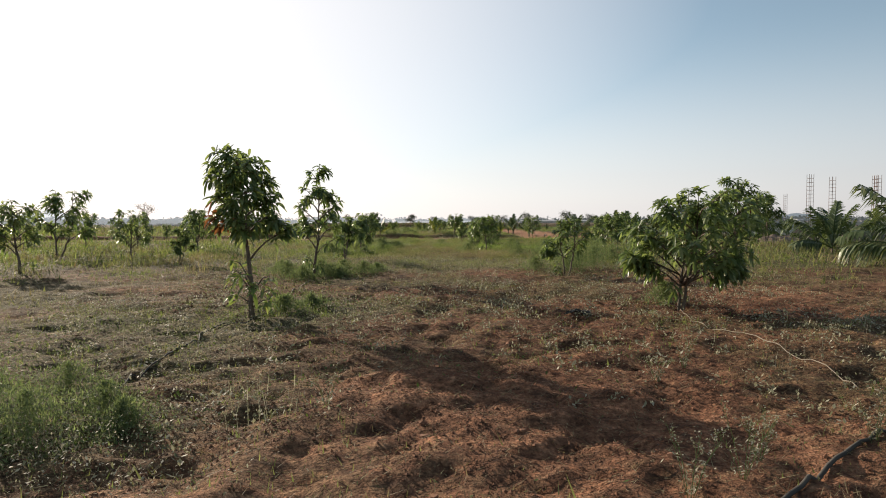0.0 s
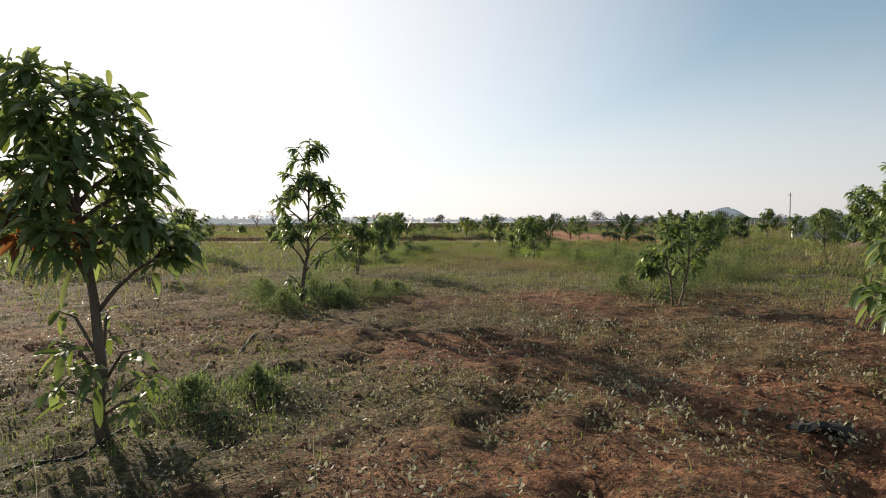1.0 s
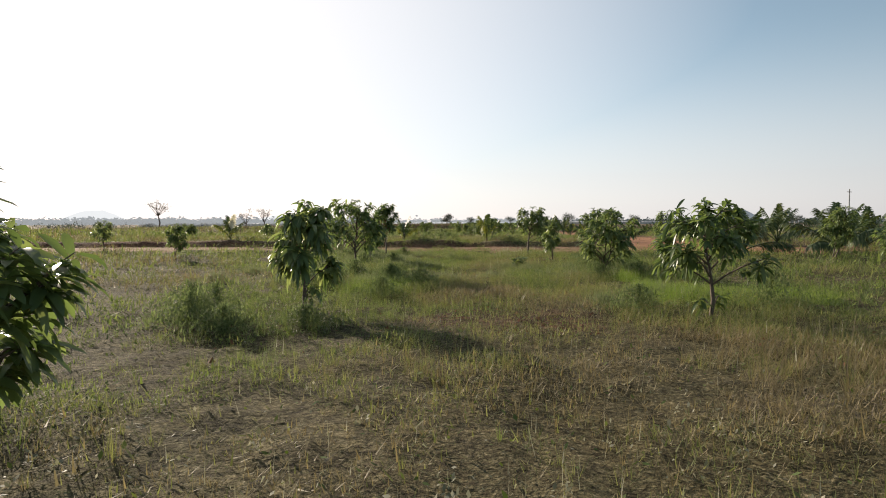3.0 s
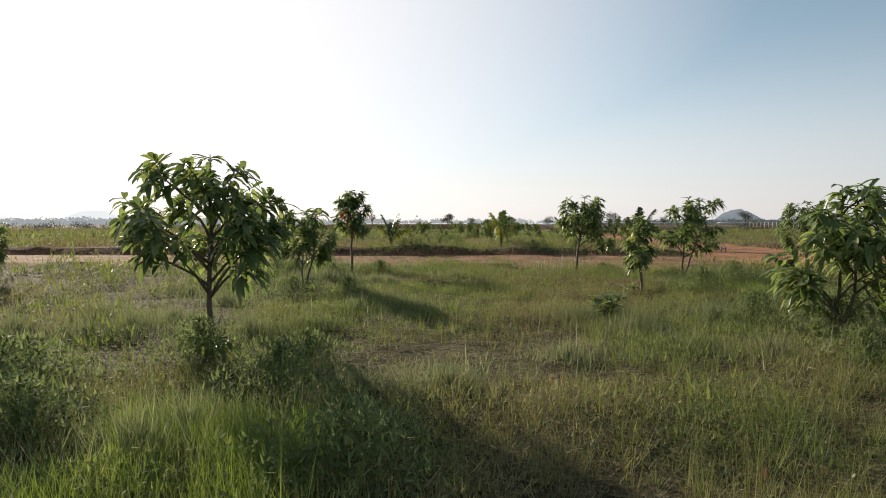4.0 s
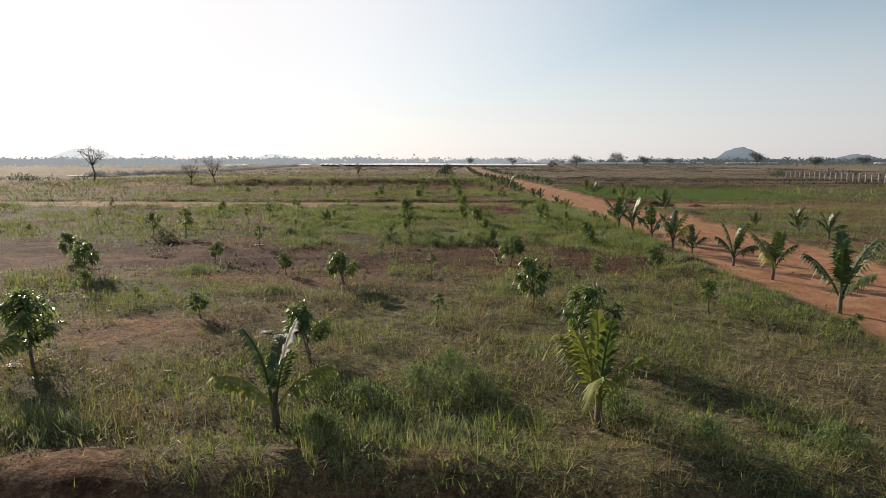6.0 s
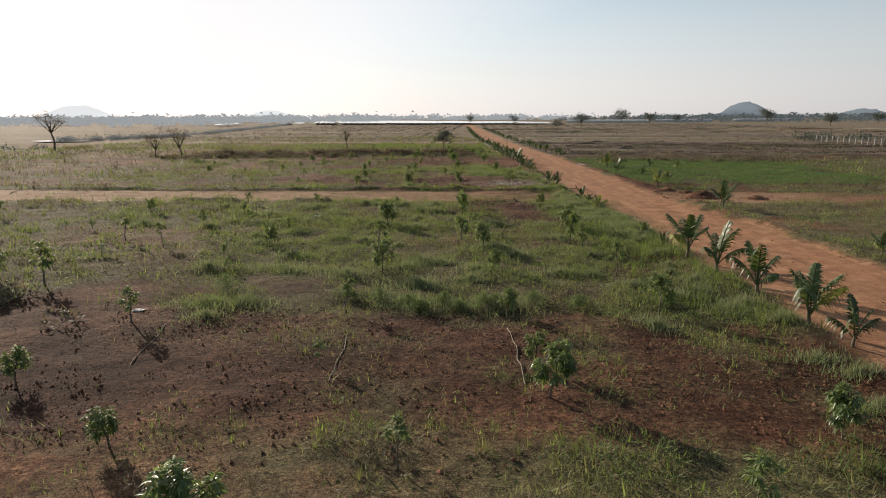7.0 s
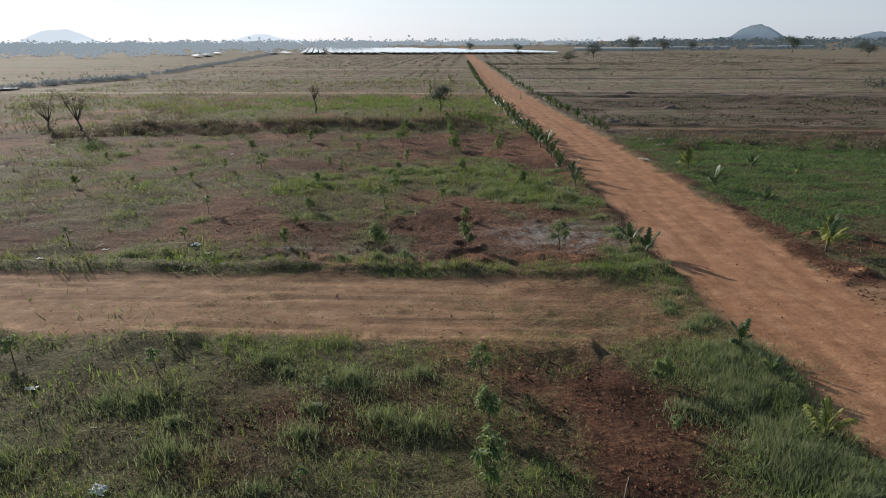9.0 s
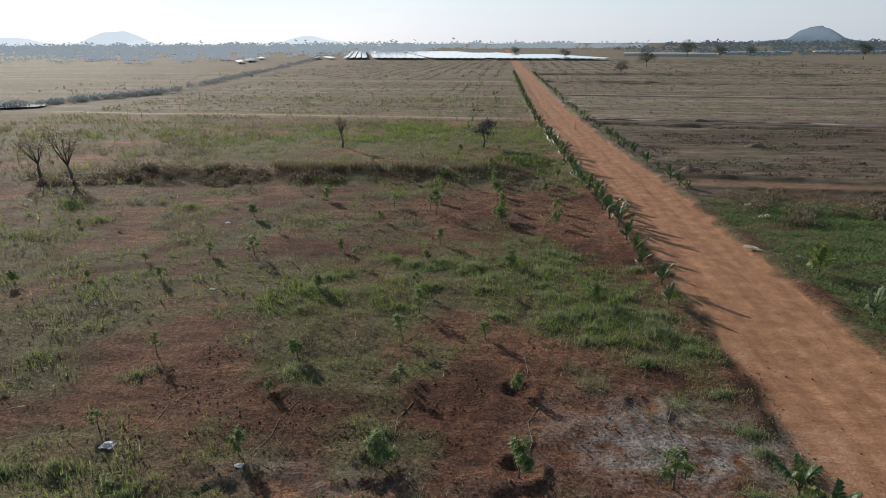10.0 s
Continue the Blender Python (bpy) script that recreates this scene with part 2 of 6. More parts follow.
    bump(n, l, b, maths(n, l, "MULTIPLY", hgt, rough_share), 1.0, 0.11)
    return m


def ramp_value(n, l, fac, low, high):
    r = n.new("ShaderNodeMapRange")
    r.inputs["From Min"].default_value, r.inputs["From Max"].default_value = low, high
    l.new(fac, r.inputs["Value"])
    return r.outputs["Result"]


M_SOIL = ground_material()
M_CLOD = plain_material("red_clod", (0.13, 0.055, 0.028), (0.26, 0.12, 0.06), 14, 0.95, 0, 0.5, 0.01)
M_BARK = plain_material("bark", (0.09, 0.065, 0.045), (0.20, 0.16, 0.12), 30, 0.9, 0, 0.6, 0.01)
M_LEAF = leaf_material("mango_leaf", [(0.0, (0.06, 0.10, 0.036)), (0.5, (0.125, 0.18, 0.066)), (1.0, (0.22, 0.265, 0.115))], 0.36, 0.52, (1.3, 1.25, 0.85), 0.5)
M_LEAF_PALE = leaf_material("young_mango_leaf", [(0.0, (0.08, 0.12, 0.045)), (0.6, (0.17, 0.22, 0.09)), (1.0, (0.3, 0.34, 0.17))], 0.6, 0.45, (1.0, 1.0, 0.45), 0.2)
M_LEAF_RED = leaf_material("reddish_new_leaf", [(0.0, (0.16, 0.06, 0.025)), (0.6, (0.30, 0.12, 0.05)), (1.0, (0.36, 0.2, 0.09))], 0.4, 0.4, (1, 0.8, 0.5))
M_PALM = leaf_material("palm_leaf", [(0.0, (0.04, 0.07, 0.03)), (0.6, (0.085, 0.12, 0.05)), (1.0, (0.22, 0.25, 0.14))], 0.4, 0.3, (1.0, 1.0, 0.45), 0.25)
M_PALM_DRY = leaf_material("yellow_palm_leaf", [(0.0, (0.16, 0.19, 0.045)), (0.6, (0.26, 0.28, 0.08)), (1.0, (0.42, 0.40, 0.18))], 0.6, 0.45, (1.0, 1.0, 0.5), 0.2)
M_GRASS = leaf_material("green_grass", [(0.0, (0.075, 0.107, 0.043)), (0.5, (0.155, 0.201, 0.083)), (1.0, (0.268, 0.305, 0.150))], 0.6, 0.54, (1, 1, 0.5), 0.15)
M_DRY = leaf_material("dry_grass", [(0.0, (0.16, 0.125, 0.065)), (0.5, (0.25, 0.205, 0.11)), (1.0, (0.37, 0.315, 0.19))], 0.6, 0.36, (1, 0.95, 0.7), 0.3)
M_OLIVE = leaf_material("olive_grass", [(0.0, (0.108, 0.124, 0.054)), (0.5, (0.200, 0.216, 0.097)), (1.0, (0.302, 0.302, 0.162))], 0.65, 0.47, (1, 1, 0.55), 0.15)
M_FEATHER = leaf_material("feathery_weed", [(0.0, (0.085, 0.12, 0.055)), (0.5, (0.15, 0.195, 0.09)), (1.0, (0.24, 0.285, 0.14))], 0.75, 0.5, (1.05, 1.05, 0.75), 0.08)
M_MOUND = leaf_material("fountain_grass", [(0.0, (0.133, 0.165, 0.091)), (0.5, (0.212, 0.239, 0.139)), (1.0, (0.333, 0.351, 0.217))], 0.7, 0.45, (1.0, 1.0, 0.75), 0.1)
M_WEED = leaf_material("weed_leaf", [(0.0, (0.045, 0.075, 0.025)), (0.5, (0.09, 0.125, 0.045)), (1.0, (0.17, 0.20, 0.09))], 0.75, 0.4, (1.0, 1.0, 0.5), 0.08)
M_GREY = leaf_material("grey_flowering_weed", [(0.0, (0.12, 0.125, 0.07)), (0.5, (0.26, 0.25, 0.16)), (1.0, (0.5, 0.47, 0.37))], 0.6, 0.35, (1, 1, 0.9), 0.2)
M_SCRUB = leaf_material("brown_scrub", [(0.0, (0.095, 0.075, 0.052)), (0.5, (0.155, 0.125, 0.088)), (1.0, (0.235, 0.195, 0.14))], 0.7, 0.35, (1, 1, 0.8), 0.2)
# pale blue-grey leaf colour with distance haze painted in
M_HAZE = leaf_material("haze_paled_foliage", [(0.0, (0.25, 0.27, 0.28)), (0.5, (0.27, 0.29, 0.30)), (1.0, (0.29, 0.31, 0.32))], 1.0, 0.3, (1.0, 1.0, 1.0), 0.0)


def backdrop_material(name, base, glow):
    """For the farthest distance only: emission paints the bright haze before woods and hills."""
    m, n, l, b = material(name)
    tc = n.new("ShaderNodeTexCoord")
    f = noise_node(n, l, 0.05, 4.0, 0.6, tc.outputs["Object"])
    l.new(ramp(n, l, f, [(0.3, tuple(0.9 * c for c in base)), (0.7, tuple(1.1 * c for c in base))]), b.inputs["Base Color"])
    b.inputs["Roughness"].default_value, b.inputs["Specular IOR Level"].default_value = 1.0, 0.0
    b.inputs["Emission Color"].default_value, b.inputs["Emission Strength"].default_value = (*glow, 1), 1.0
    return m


M_WOOD_FAR = backdrop_material("farthest_wood_haze_glow", (0.10, 0.11, 0.11), (0.2, 0.215, 0.225))
M_WOOD_RIGHT = backdrop_material("far_wood_haze_glow", (0.06, 0.07, 0.065), (0.045, 0.052, 0.055))
# leaf colour greyed to stand in for haze over far trees
M_FAR = leaf_material("haze_greyed_foliage", [(0.0, (0.085, 0.10, 0.085)), (0.5, (0.11, 0.125, 0.105)), (1.0, (0.14, 0.152, 0.125))], 1.0, 0.3, (1.0, 1.0, 0.9), 0.0)
M_BLEACHED = leaf_material("bleached_palm_leaf", [(0.0, (0.5, 0.47, 0.38)), (0.5, (0.62, 0.59, 0.5)), (1.0, (0.74, 0.71, 0.62))], 0.5, 0.4, (1.0, 1.0, 0.85), 0.4)
M_PATH = plain_material("field_path_soil", (0.22, 0.15, 0.10), (0.38, 0.27, 0.19), 0.6, 0.95)
M_LUSH = leaf_material("lush_grass_blade", [(0.0, (0.10, 0.16, 0.04)), (0.5, (0.17, 0.25, 0.065)), (1.0, (0.26, 0.34, 0.11))], 0.6, 0.5, (1.0, 1.0, 0.5), 0.2)
M_STUBBLE = leaf_material("dark_stubble_and_pits", [(0.0, (0.04, 0.032, 0.024)), (0.5, (0.07, 0.058, 0.042)), (1.0, (0.12, 0.10, 0.07))], 0.9, 0.2, (1.0, 1.0, 0.8), 0.05)
M_CROP = leaf_material("green_field_crop", [(0.0, (0.055, 0.098, 0.04)), (0.5, (0.105, 0.17, 0.068)), (1.0, (0.18, 0.25, 0.11))], 0.65, 0.38, (1.0, 1.0, 0.6), 0.12)
M_HILL_FAR = backdrop_material("farthest_hill_haze_glow", (0.1, 0.11, 0.12), (0.5, 0.52, 0.53))
M_HILL = backdrop_material("distant_hill_haze_glow", (0.06, 0.075, 0.09), (0.07, 0.085, 0.1))
M_PANEL = plain_material("panel_glass", (0.86, 0.88, 0.9), (0.93, 0.94, 0.95), 0.3, 0.12, 0.8)
M_STEEL = plain_material("rusty_steel", (0.12, 0.06, 0.04), (0.22, 0.12, 0.08), 8, 0.7, 0.4)
M_PLASTER = plain_material("weathered_plaster", (0.45, 0.42, 0.38), (0.68, 0.65, 0.6), 1.5, 0.9, 0, 0.3, 0.02)
M_STONE = plain_material("concrete_post", (0.22, 0.21, 0.19), (0.34, 0.33, 0.3), 6, 0.85)
M_ROCK = plain_material("rubble", (0.10, 0.07, 0.055), (0.24, 0.17, 0.13), 5, 0.95, 0, 0.8, 0.05)
M_HOSE = plain_material("black_hose", (0.02, 0.018, 0.015), (0.07, 0.06, 0.045), 4, 0.85)
M_TWINE = plain_material("pale_drip_line", (0.17, 0.14, 0.1), (0.3, 0.26, 0.19), 6, 0.8)
M_SHEET = leaf_material("white_plastic_scrap", [(0.0, (0.7, 0.7, 0.7)), (1.0, (0.85, 0.85, 0.85))], 0.5, 0.5, (1.0, 1.0, 1.0), 0.3)
M_WATER = plain_material("still_water", (0.2, 0.2, 0.2), (0.25, 0.25, 0.25), 0.5, 0.05)

# ---- numbers shared by ground and plants ----
rng = np.random.default_rng(7)


def lattice(ix, iy, seed):
    h = (ix.astype(np.int64) * 374761393 + iy.astype(np.int64) * 668265263 + seed * 982451653) & 0x7FFFFFFF
    h = ((h ^ (h >> 13)) * 1274126177) & 0x7FFFFFFF
    return ((h ^ (h >> 16)) & 0xFFFF) / 65535.0


def vnoise(x, y, cell, seed):
    """Smooth value noise, 0 to 1, with that cell size."""
    u, v = np.asarray(x, float) / cell, np.asarray(y, float) / cell
    i, j = np.floor(u), np.floor(v)
    a, b = u - i, v - j
    a, b = a * a * (3 - 2 * a), b * b * (3 - 2 * b)
    i, j = i.astype(np.int64), j.astype(np.int64)
    return ((lattice(i, j, seed) * (1 - a) + lattice(i + 1, j, seed) * a) * (1 - b)
            + (lattice(i, j + 1, seed) * (1 - a) + lattice(i + 1, j + 1, seed) * a) * b)


def fbm(x, y, cell, seed, octaves=3):
    s, w, t = 0.0, 1.0, 0.0
    for k in range(octaves):
        s = s + w * vnoise(x, y, cell / 2 ** k, seed + 17 * k)
        t += w
        w *= 0.55
    return s / t


def step(a, b, v):
    t = np.clip((v - a) / (b - a), 0, 1)
    return t * t * (3 - 2 * t)


def road_left(y):
    return np.interp(y, [45, 51, 64, 77, 94, 105, 128, 146, 163, 195, 219, 540, 3000], [7.6, 7.2, 6.9, 6.8, 5.7, 4.7, 3.9, 2.6, 1.3, -1.0, -2.1, -12.5, -90])


def road_right(y):
    return np.interp(y, [45, 51, 64, 77, 94, 105, 128, 146, 163, 195, 219, 540, 3000], [14.5, 13.6, 13.4, 13.7, 12.1, 11.2, 10.2, 9.4, 8.0, 5.6, 4.2, -6.3, -84])


# farm paths that cross the ploughed field, each between two low bunds
FIELD_PATHS = (152.0, 195.0, 294.0, 345.0)


def in_road(x, y, soft=0.4):
    """1 on the dirt road and its crossing tracks, 0 off them."""
    wob = (vnoise(x, y, 1.6, 5) - 0.5) * 0.8 + (vnoise(x, y, 0.5, 6) - 0.5) * 0.4
    r = step(-soft, soft, x - road_left(y) + wob) * step(-soft, soft, road_right(y) - x + wob) * step(43, 47, y)
    k = y - 0.04 * (x + 3)
    t1 = step(-soft, soft, k - 45.9 + wob) * step(-soft, soft, 51.9 - k + wob * 0.25) * (1 - step(16, 22, x))
    worn = (fbm(x, y, 2.4, 35) - 0.5) * 7
    t2 = step(-soft, soft, y - 99.6 + wob) * step(-soft, soft, 105.3 - y + wob * 0.4) * np.maximum(1 - step(-4.0, 2.5, x + worn) * 0.8, step(4.2, 5.4, x + worn * 0.15)) * (1 - step(19, 28, x) * 0.7)
    t3 = step(-soft, soft, y - 196.5 + 0.04 * x) * step(-soft, soft, 201.0 - y - 0.04 * x) * 0.7 * step(-120, -80, x) * (x < road_left(y))
    for ty in FIELD_PATHS:
        t3 = np.maximum(t3, 0.7 * np.exp(-((y - ty + 0.1 * (x - 10)) / 1.6) ** 4) * (x > road_right(y)))
    t4 = step(-1, 1, y - 297) * step(-1, 1, 304 - y) * 0.6 * (x < road_left(y))
    return np.clip(np.maximum.reduce([r, t1, t2, t3, t4]), 0, 1)


# bare (minus) and lush (plus) spots: x, y, half widths, amount
NEAR_SPOTS = (
    (-6.4, 36.5, 2.2, 4.0, .4),
    (-1.0, 26.3, 3.4, 1.3, -.5), (-0.6, 40.2, 3.6, 1.2, -.4), (-2.6, 8.8, 1.6, 1.8, .35),
    (-4.2, 38.8, 2.0, 1.6, .5), (-4.6, 26.6, 1.8, 1.3, .45), (-3.6, 40.6, 1.4, 1.0, .3),
    (0.6, 16.2, 3.0, 1.6, -.42), (-1.0, 12.0, 3.0, 1.5, -.25), (-0.1, 27.1, 1.7, 1.2, -.5), (-1.9, 27.4, 1.6, .8, -.5), (1.5, 29.4, .8, 1.2, -.4), (0.6, 33.0, .8, .9, -.45), (-1.2, 41.4, 3.0, 1.7, -.42), (0.0, 44.4, 3.4, .8, -.45),
    (-1.6, 35.8, .8, .7, -.3), (1.6, 40.5, 1.2, 1.4, -.4), (-4.6, 30.5, 1.5, 2.5, .3), (-5.2, 36.2, 1.5, 2.0, .3), (3.0, 31.0, 1.5, 2.5, .3), (4.4, 22.0, 2.0, 3.0, .3))
FAR_SPOTS = (
    (-11.5, 71.5, 3.5, 3.0, -.4), (-9.5, 77.5, 4.0, 1.8, -.3), (4.8, 79.0, 1.4, 3.5, -.5),
    (-8.0, 107.2, 5.0, 1.3, -.85), (-6.5, 95.0, 6.0, 1.5, -.38), (-1.0, 96.6, 3.5, 0.9, -.25), (-10.0, 58.6, 4.0, 1.8, -.55), (-14, 66, 5, 3, -.5), (-5, 79, 1.5, 1.2, -.4), (-11, 86, 2, 1.4, -.5), (-12, 112, 9, 1.8, -.5), (-4, 112.0, 3.5, 1.6, -.5),
    (2.0, 136, 3, 9, -.35), (-8, 142, 8, 4, -.3), (3.6, 90, 1.6, 8, .4), (-0.5, 124, 2.4, 4.5, .5), (-6.5, 126, 3.5, 1.8, .35), (-14, 122, 5, 2, .35), (-12, 84, 4, 5, .3), (-12, 181, 15, 8, .45))


def planted(x, y):
    """How much of the ground plants cover there."""
    n1, n2 = fbm(x, y, 5.0, 11), fbm(x, y, 1.6, 23)
    base = np.interp(y, [-5, 3, 9, 13, 17, 22, 44, 45.5, 51.8, 52.6, 53.6, 64, 66.5, 68, 73.2, 75.5, 97, 105.5, 107, 108, 109.5, 115, 118, 128, 132, 144, 148, 154, 160, 168, 192, 198, 260],
                     [.34, .34, .36, .42, .62, 1.0, 1.05, .8, .25, .7, 1.0, .95, .8, .16, .18, .7, .64, .98, .95, .45, .3, .42, .5, .46, .36, .36, .55, .55, .55, .78, .62, .55, .45])
    right = x > road_right(y)
    base = np.where(right & (y > 50), np.interp(y, [50, 98, 108, 114, 128, 138, 146, 190, 260], [.85, .75, .55, .97, .98, .75, .45, .36, .32]) - 0.6 * step(2.2, 0.8, x - road_right(y)) * (y > 98) * (y < 136), base)
    base = np.where((y < 14) & (x > 3), base * np.interp(x, [3, 5, 9, 14], [1, .75, .75, 2.2]), base)
    base = base + 0.2 * step(0.5, -2.5, x) * (y < 14)
    base = base + np.exp(-(((x + 3.2) / 1.0) ** 2 + ((y - 4.1) / 1.2) ** 2)) * 0.6
    base = base + 0.12 * step(23, 26, y) * (1 - step(38, 42, y))
    for cx, cy, rx, ry, much in NEAR_SPOTS + FAR_SPOTS:
        base = base + much * np.exp(-((x - cx) / rx) ** 2 - ((y - cy) / ry) ** 2)
    amount = base + (n1 - 0.5) * np.where(y > 100, 1.9, np.where(y > 72, 1.6, 1.1)) + (n2 - 0.5) * np.where(y > 100, 1.3, 0.9)
    return np.clip(amount, 0, 1) * (1 - in_road(x, y) * np.where((x > road_left(y)) & (y > 53), 0.97, 0.8))


def tilled_share(x, y):
    """1 in the ploughed far plots."""
    right = step(140, 150, y + (vnoise(x, y, 6.0, 31) - 0.5) * 8) * (x > road_right(y))
    left = step(188, 206, y) * 0.8 * (x < road_left(y))
    return np.clip(right + left, 0, 1)


def dark_soil_share(x, y):
    """Share of darker soil, plot by plot; some of the darkness is painted clod shade."""
    wander = (fbm(x, y, 6.0, 33) - 0.5) * 8
    left = step(65, 69, y + wander * 0.4) * (1 - 0.45 * step(77, 82, y + wander) * (1 - step(86, 90, y))) * (1 - step(98, 99, y)) + 0.6 * step(106, 109, y + wander * 0.3) * (1 - step(146, 152, y))
    right = step(100, 108, y) * (1 - step(196, 206, y))
    near = (0.2 * step(11, 15, y + wander * 0.4) + 0.75 * step(21, 25, y + wander * 0.3)) * (1 - step(44, 46, y))
    return np.clip(np.where(x > road_right(y), right * 0.8, np.where(y < 50, near, left)), 0, 1) * (0.72 + 0.28 * step(0.35, 0.6, fbm(x, y, 3.2, 34)))


def ashy(x, y):
    return np.exp(-(((x - 0.6) / 3.2) ** 2 + ((y - 111.5) / 2.0) ** 2)) * 1.3 * (y > 108.5) + 0.35 * np.exp(-(((x + 10.5) / 4.5) ** 2 + ((y - 108.4) / 1.0) ** 2))


BASINS = ((-14.1, 113.2), (-9.1, 114.0), (-4.6, 113.9), (0.0, 113.4), (-9.0, 109.2), (-4.5, 109.5))


def rise(x, y):
    """The ground's height."""
    x, y = np.asarray(x, float), np.asarray(y, float)
    road = in_road(x, y)
    k = y - 0.04 * (x + 3)
    z = (fbm(x, y, 7.0, 41) - 0.5) * 0.12
    z = z + ((fbm(x, y, 0.38, 43, 3) - 0.5) * np.where(y < 18, 0.15, 0.12) + (vnoise(x, y, 1.7, 44) - 0.5) * 0.07) * (1 - road * 0.85)
    z = z + (fbm(x * 0.45, y, 0.95, 52, 2) - 0.5) * 0.2 * step(58, 66, y) * (1 - road) * (1 - step(190, 240, y))
    z = z + (fbm(x, y, 0.17, 50, 2) - 0.5) * 0.06 * (1 - step(12, 16, y)) * step(0.5, 2, y)
    z = z - 0.045 * step(0.54, 0.7, fbm(x, y, 0.3, 55, 2)) * (1 - step(13, 17, y)) * step(0.5, 2, y)
    z = z + step(51.9, 52.4, k) * (0.13 + 0.2 * np.exp(-((k - 52.7) / 0.6) ** 2) * (0.3 + 1.2 * vnoise(x, y, 1.6, 45))) * (1 - step(58, 70, y) * 0.8) * (1 - step(6, 7.5, x))
    z = z + 0.10 * np.exp(-((k - 45.7) / 0.35) ** 2) * (vnoise(x, y, 1.3, 49) > 0.5) * (x < 7)
    z = z + 0.2 * np.exp(-((y - 106.1) / 0.6) ** 2) * (x < road_left(y)) * (0.5 + vnoise(x, y, 1.5, 46))
    z = z + 0.25 * np.exp(-((y - 99.3) / 0.5) ** 2) * (vnoise(x, y, 3.0, 47) > 0.66) * (x < 0)
    heaped = np.exp(-((y - 107.4) / 1.3) ** 2) * step(-22, -14, x) * (1 - step(-2, 1, x))
    z = z + heaped * np.clip(fbm(x, y * 1.2 + x * 0.5, 0.9, 53, 2) - 0.42, 0, 1) * 0.9
    z = z - 0.05 * step(0.6, 0.72, vnoise(x * 0.12, y, 0.42, 54)) * step(99.8, 100.4, y) * (1 - step(104.6, 105.2, y)) * (x < 3)
    edge = np.minimum(np.abs(x - road_left(y) + 0.6), np.abs(x - road_right(y) - 0.6))
    z = z + 0.16 * np.exp(-(edge / 0.5) ** 2) * (y > 60) * (0.4 + vnoise(x, y, 1.1, 48)) * (1 - road)
    rut = np.minimum(np.abs(x - (road_left(y) * 0.68 + road_right(y) * 0.32)), np.abs(x - (road_left(y) * 0.32 + road_right(y) * 0.68)))
    z = z - 0.04 * np.exp(-(rut / 0.4) ** 2) * road * (y > 64)
    z = z + 0.6 * np.exp(-((y - 152 - 0.1 * (x + 20)) / 2.2) ** 2) * step(-1, -6, x) * step(-52, -42, x)
    for ty in FIELD_PATHS:
        off = np.abs(y - ty + 0.1 * (x - 10)) - 2.3
        z = z + (0.32 + 0.0022 * (ty - 150)) * np.exp(-(off / (0.5 + 0.002 * (ty - 150))) ** 2) * (x > road_right(y) + 1.5) * (0.5 + 0.8 * vnoise(x, y, 3.0, 56))
    for cx, cy in BASINS:
        far = np.hypot(x - cx, y - cy)
        z = z + 0.13 * np.exp(-((far - 0.75) / 0.22) ** 2) - 0.1 * np.exp(-(far / 0.5) ** 2)
    return np.where(np.abs(x) < 260, z, 0.0)


# ---- mesh making ----
class Shape:
    """Gathers points and triangles for one mesh."""

    def __init__(self):
        self.v, self.f, self.n = [], [], 0

    def add(self, verts, tris):
        verts, tris = np.asarray(verts, float).reshape(-1, 3), np.asarray(tris, int).reshape(-1, 3)
        self.v.append(verts)
        self.f.append(tris + self.n)
        self.n += len(verts)

    def tube(self, pts, radii, sides=6):
        pts = [Vector(p) for p in pts]
        rings = []
        for i, p in enumerate(pts):
            d = (pts[min(i + 1, len(pts) - 1)] - pts[max(i - 1, 0)]).normalized()
            a = d.orthogonal().normalized()
            if i and abs(a.dot(last)) < 0.99:
                a = (last - d * last.dot(d)).normalized()
            last, b = a, d.cross(a)
            rings += [p + (a * math.cos(2 * math.pi * s / sides) + b * math.sin(2 * math.pi * s / sides)) * radii[i] for s in range(sides)]
        tris = []
        for i in range(len(pts) - 1):
            for s in range(sides):
                q = i * sides + s
                r = i * sides + (s + 1) % sides
                tris += [(q, r, r + sides), (q, r + sides, q + sides)]
        top = len(rings)
        rings += [pts[-1], pts[0]]
        for s in range(sides):
            e = (len(pts) - 1) * sides
            tris += [(e + s, e + (s + 1) % sides, top), ((s + 1) % sides, s, top + 1)]
        self.add([tuple(p) for p in rings], tris)

    def box(self, c, size, turn=0.0):
        v = np.array([[sx, sy, sz] for sx in (-.5, .5) for sy in (-.5, .5) for sz in (-.5, .5)]) * np.array(size)
        co, si = math.cos(turn), math.sin(turn)
        v = np.stack([v[:, 0] * co - v[:, 1] * si, v[:, 0] * si + v[:, 1] * co, v[:, 2]], 1) + np.array(c)
        self.add(v, [(0, 1, 3), (0, 3, 2), (4, 6, 7), (4, 7, 5), (0, 4, 5), (0, 5, 1), (2, 3, 7), (2, 7, 6), (0, 2, 6), (0, 6, 4), (1, 5, 7), (1, 7, 3)])

    def mesh(self, name, mat, smooth=False):
        v, f = np.concatenate(self.v), np.concatenate(self.f)
        me = bpy.data.meshes.new(name)
        me.vertices.add(len(v))
        me.vertices.foreach_set("co", v.astype(np.float32).ravel())
        me.loops.add(len(f) * 3)
        me.loops.foreach_set("vertex_index", f.astype(np.int32).ravel())
        me.polygons.add(len(f))
        me.polygons.foreach_set("loop_start", np.arange(0, len(f) * 3, 3, dtype=np.int32))
        me.polygons.foreach_set("use_smooth", np.full(len(f), smooth))
        me.materials.append(mat)
        me.update()
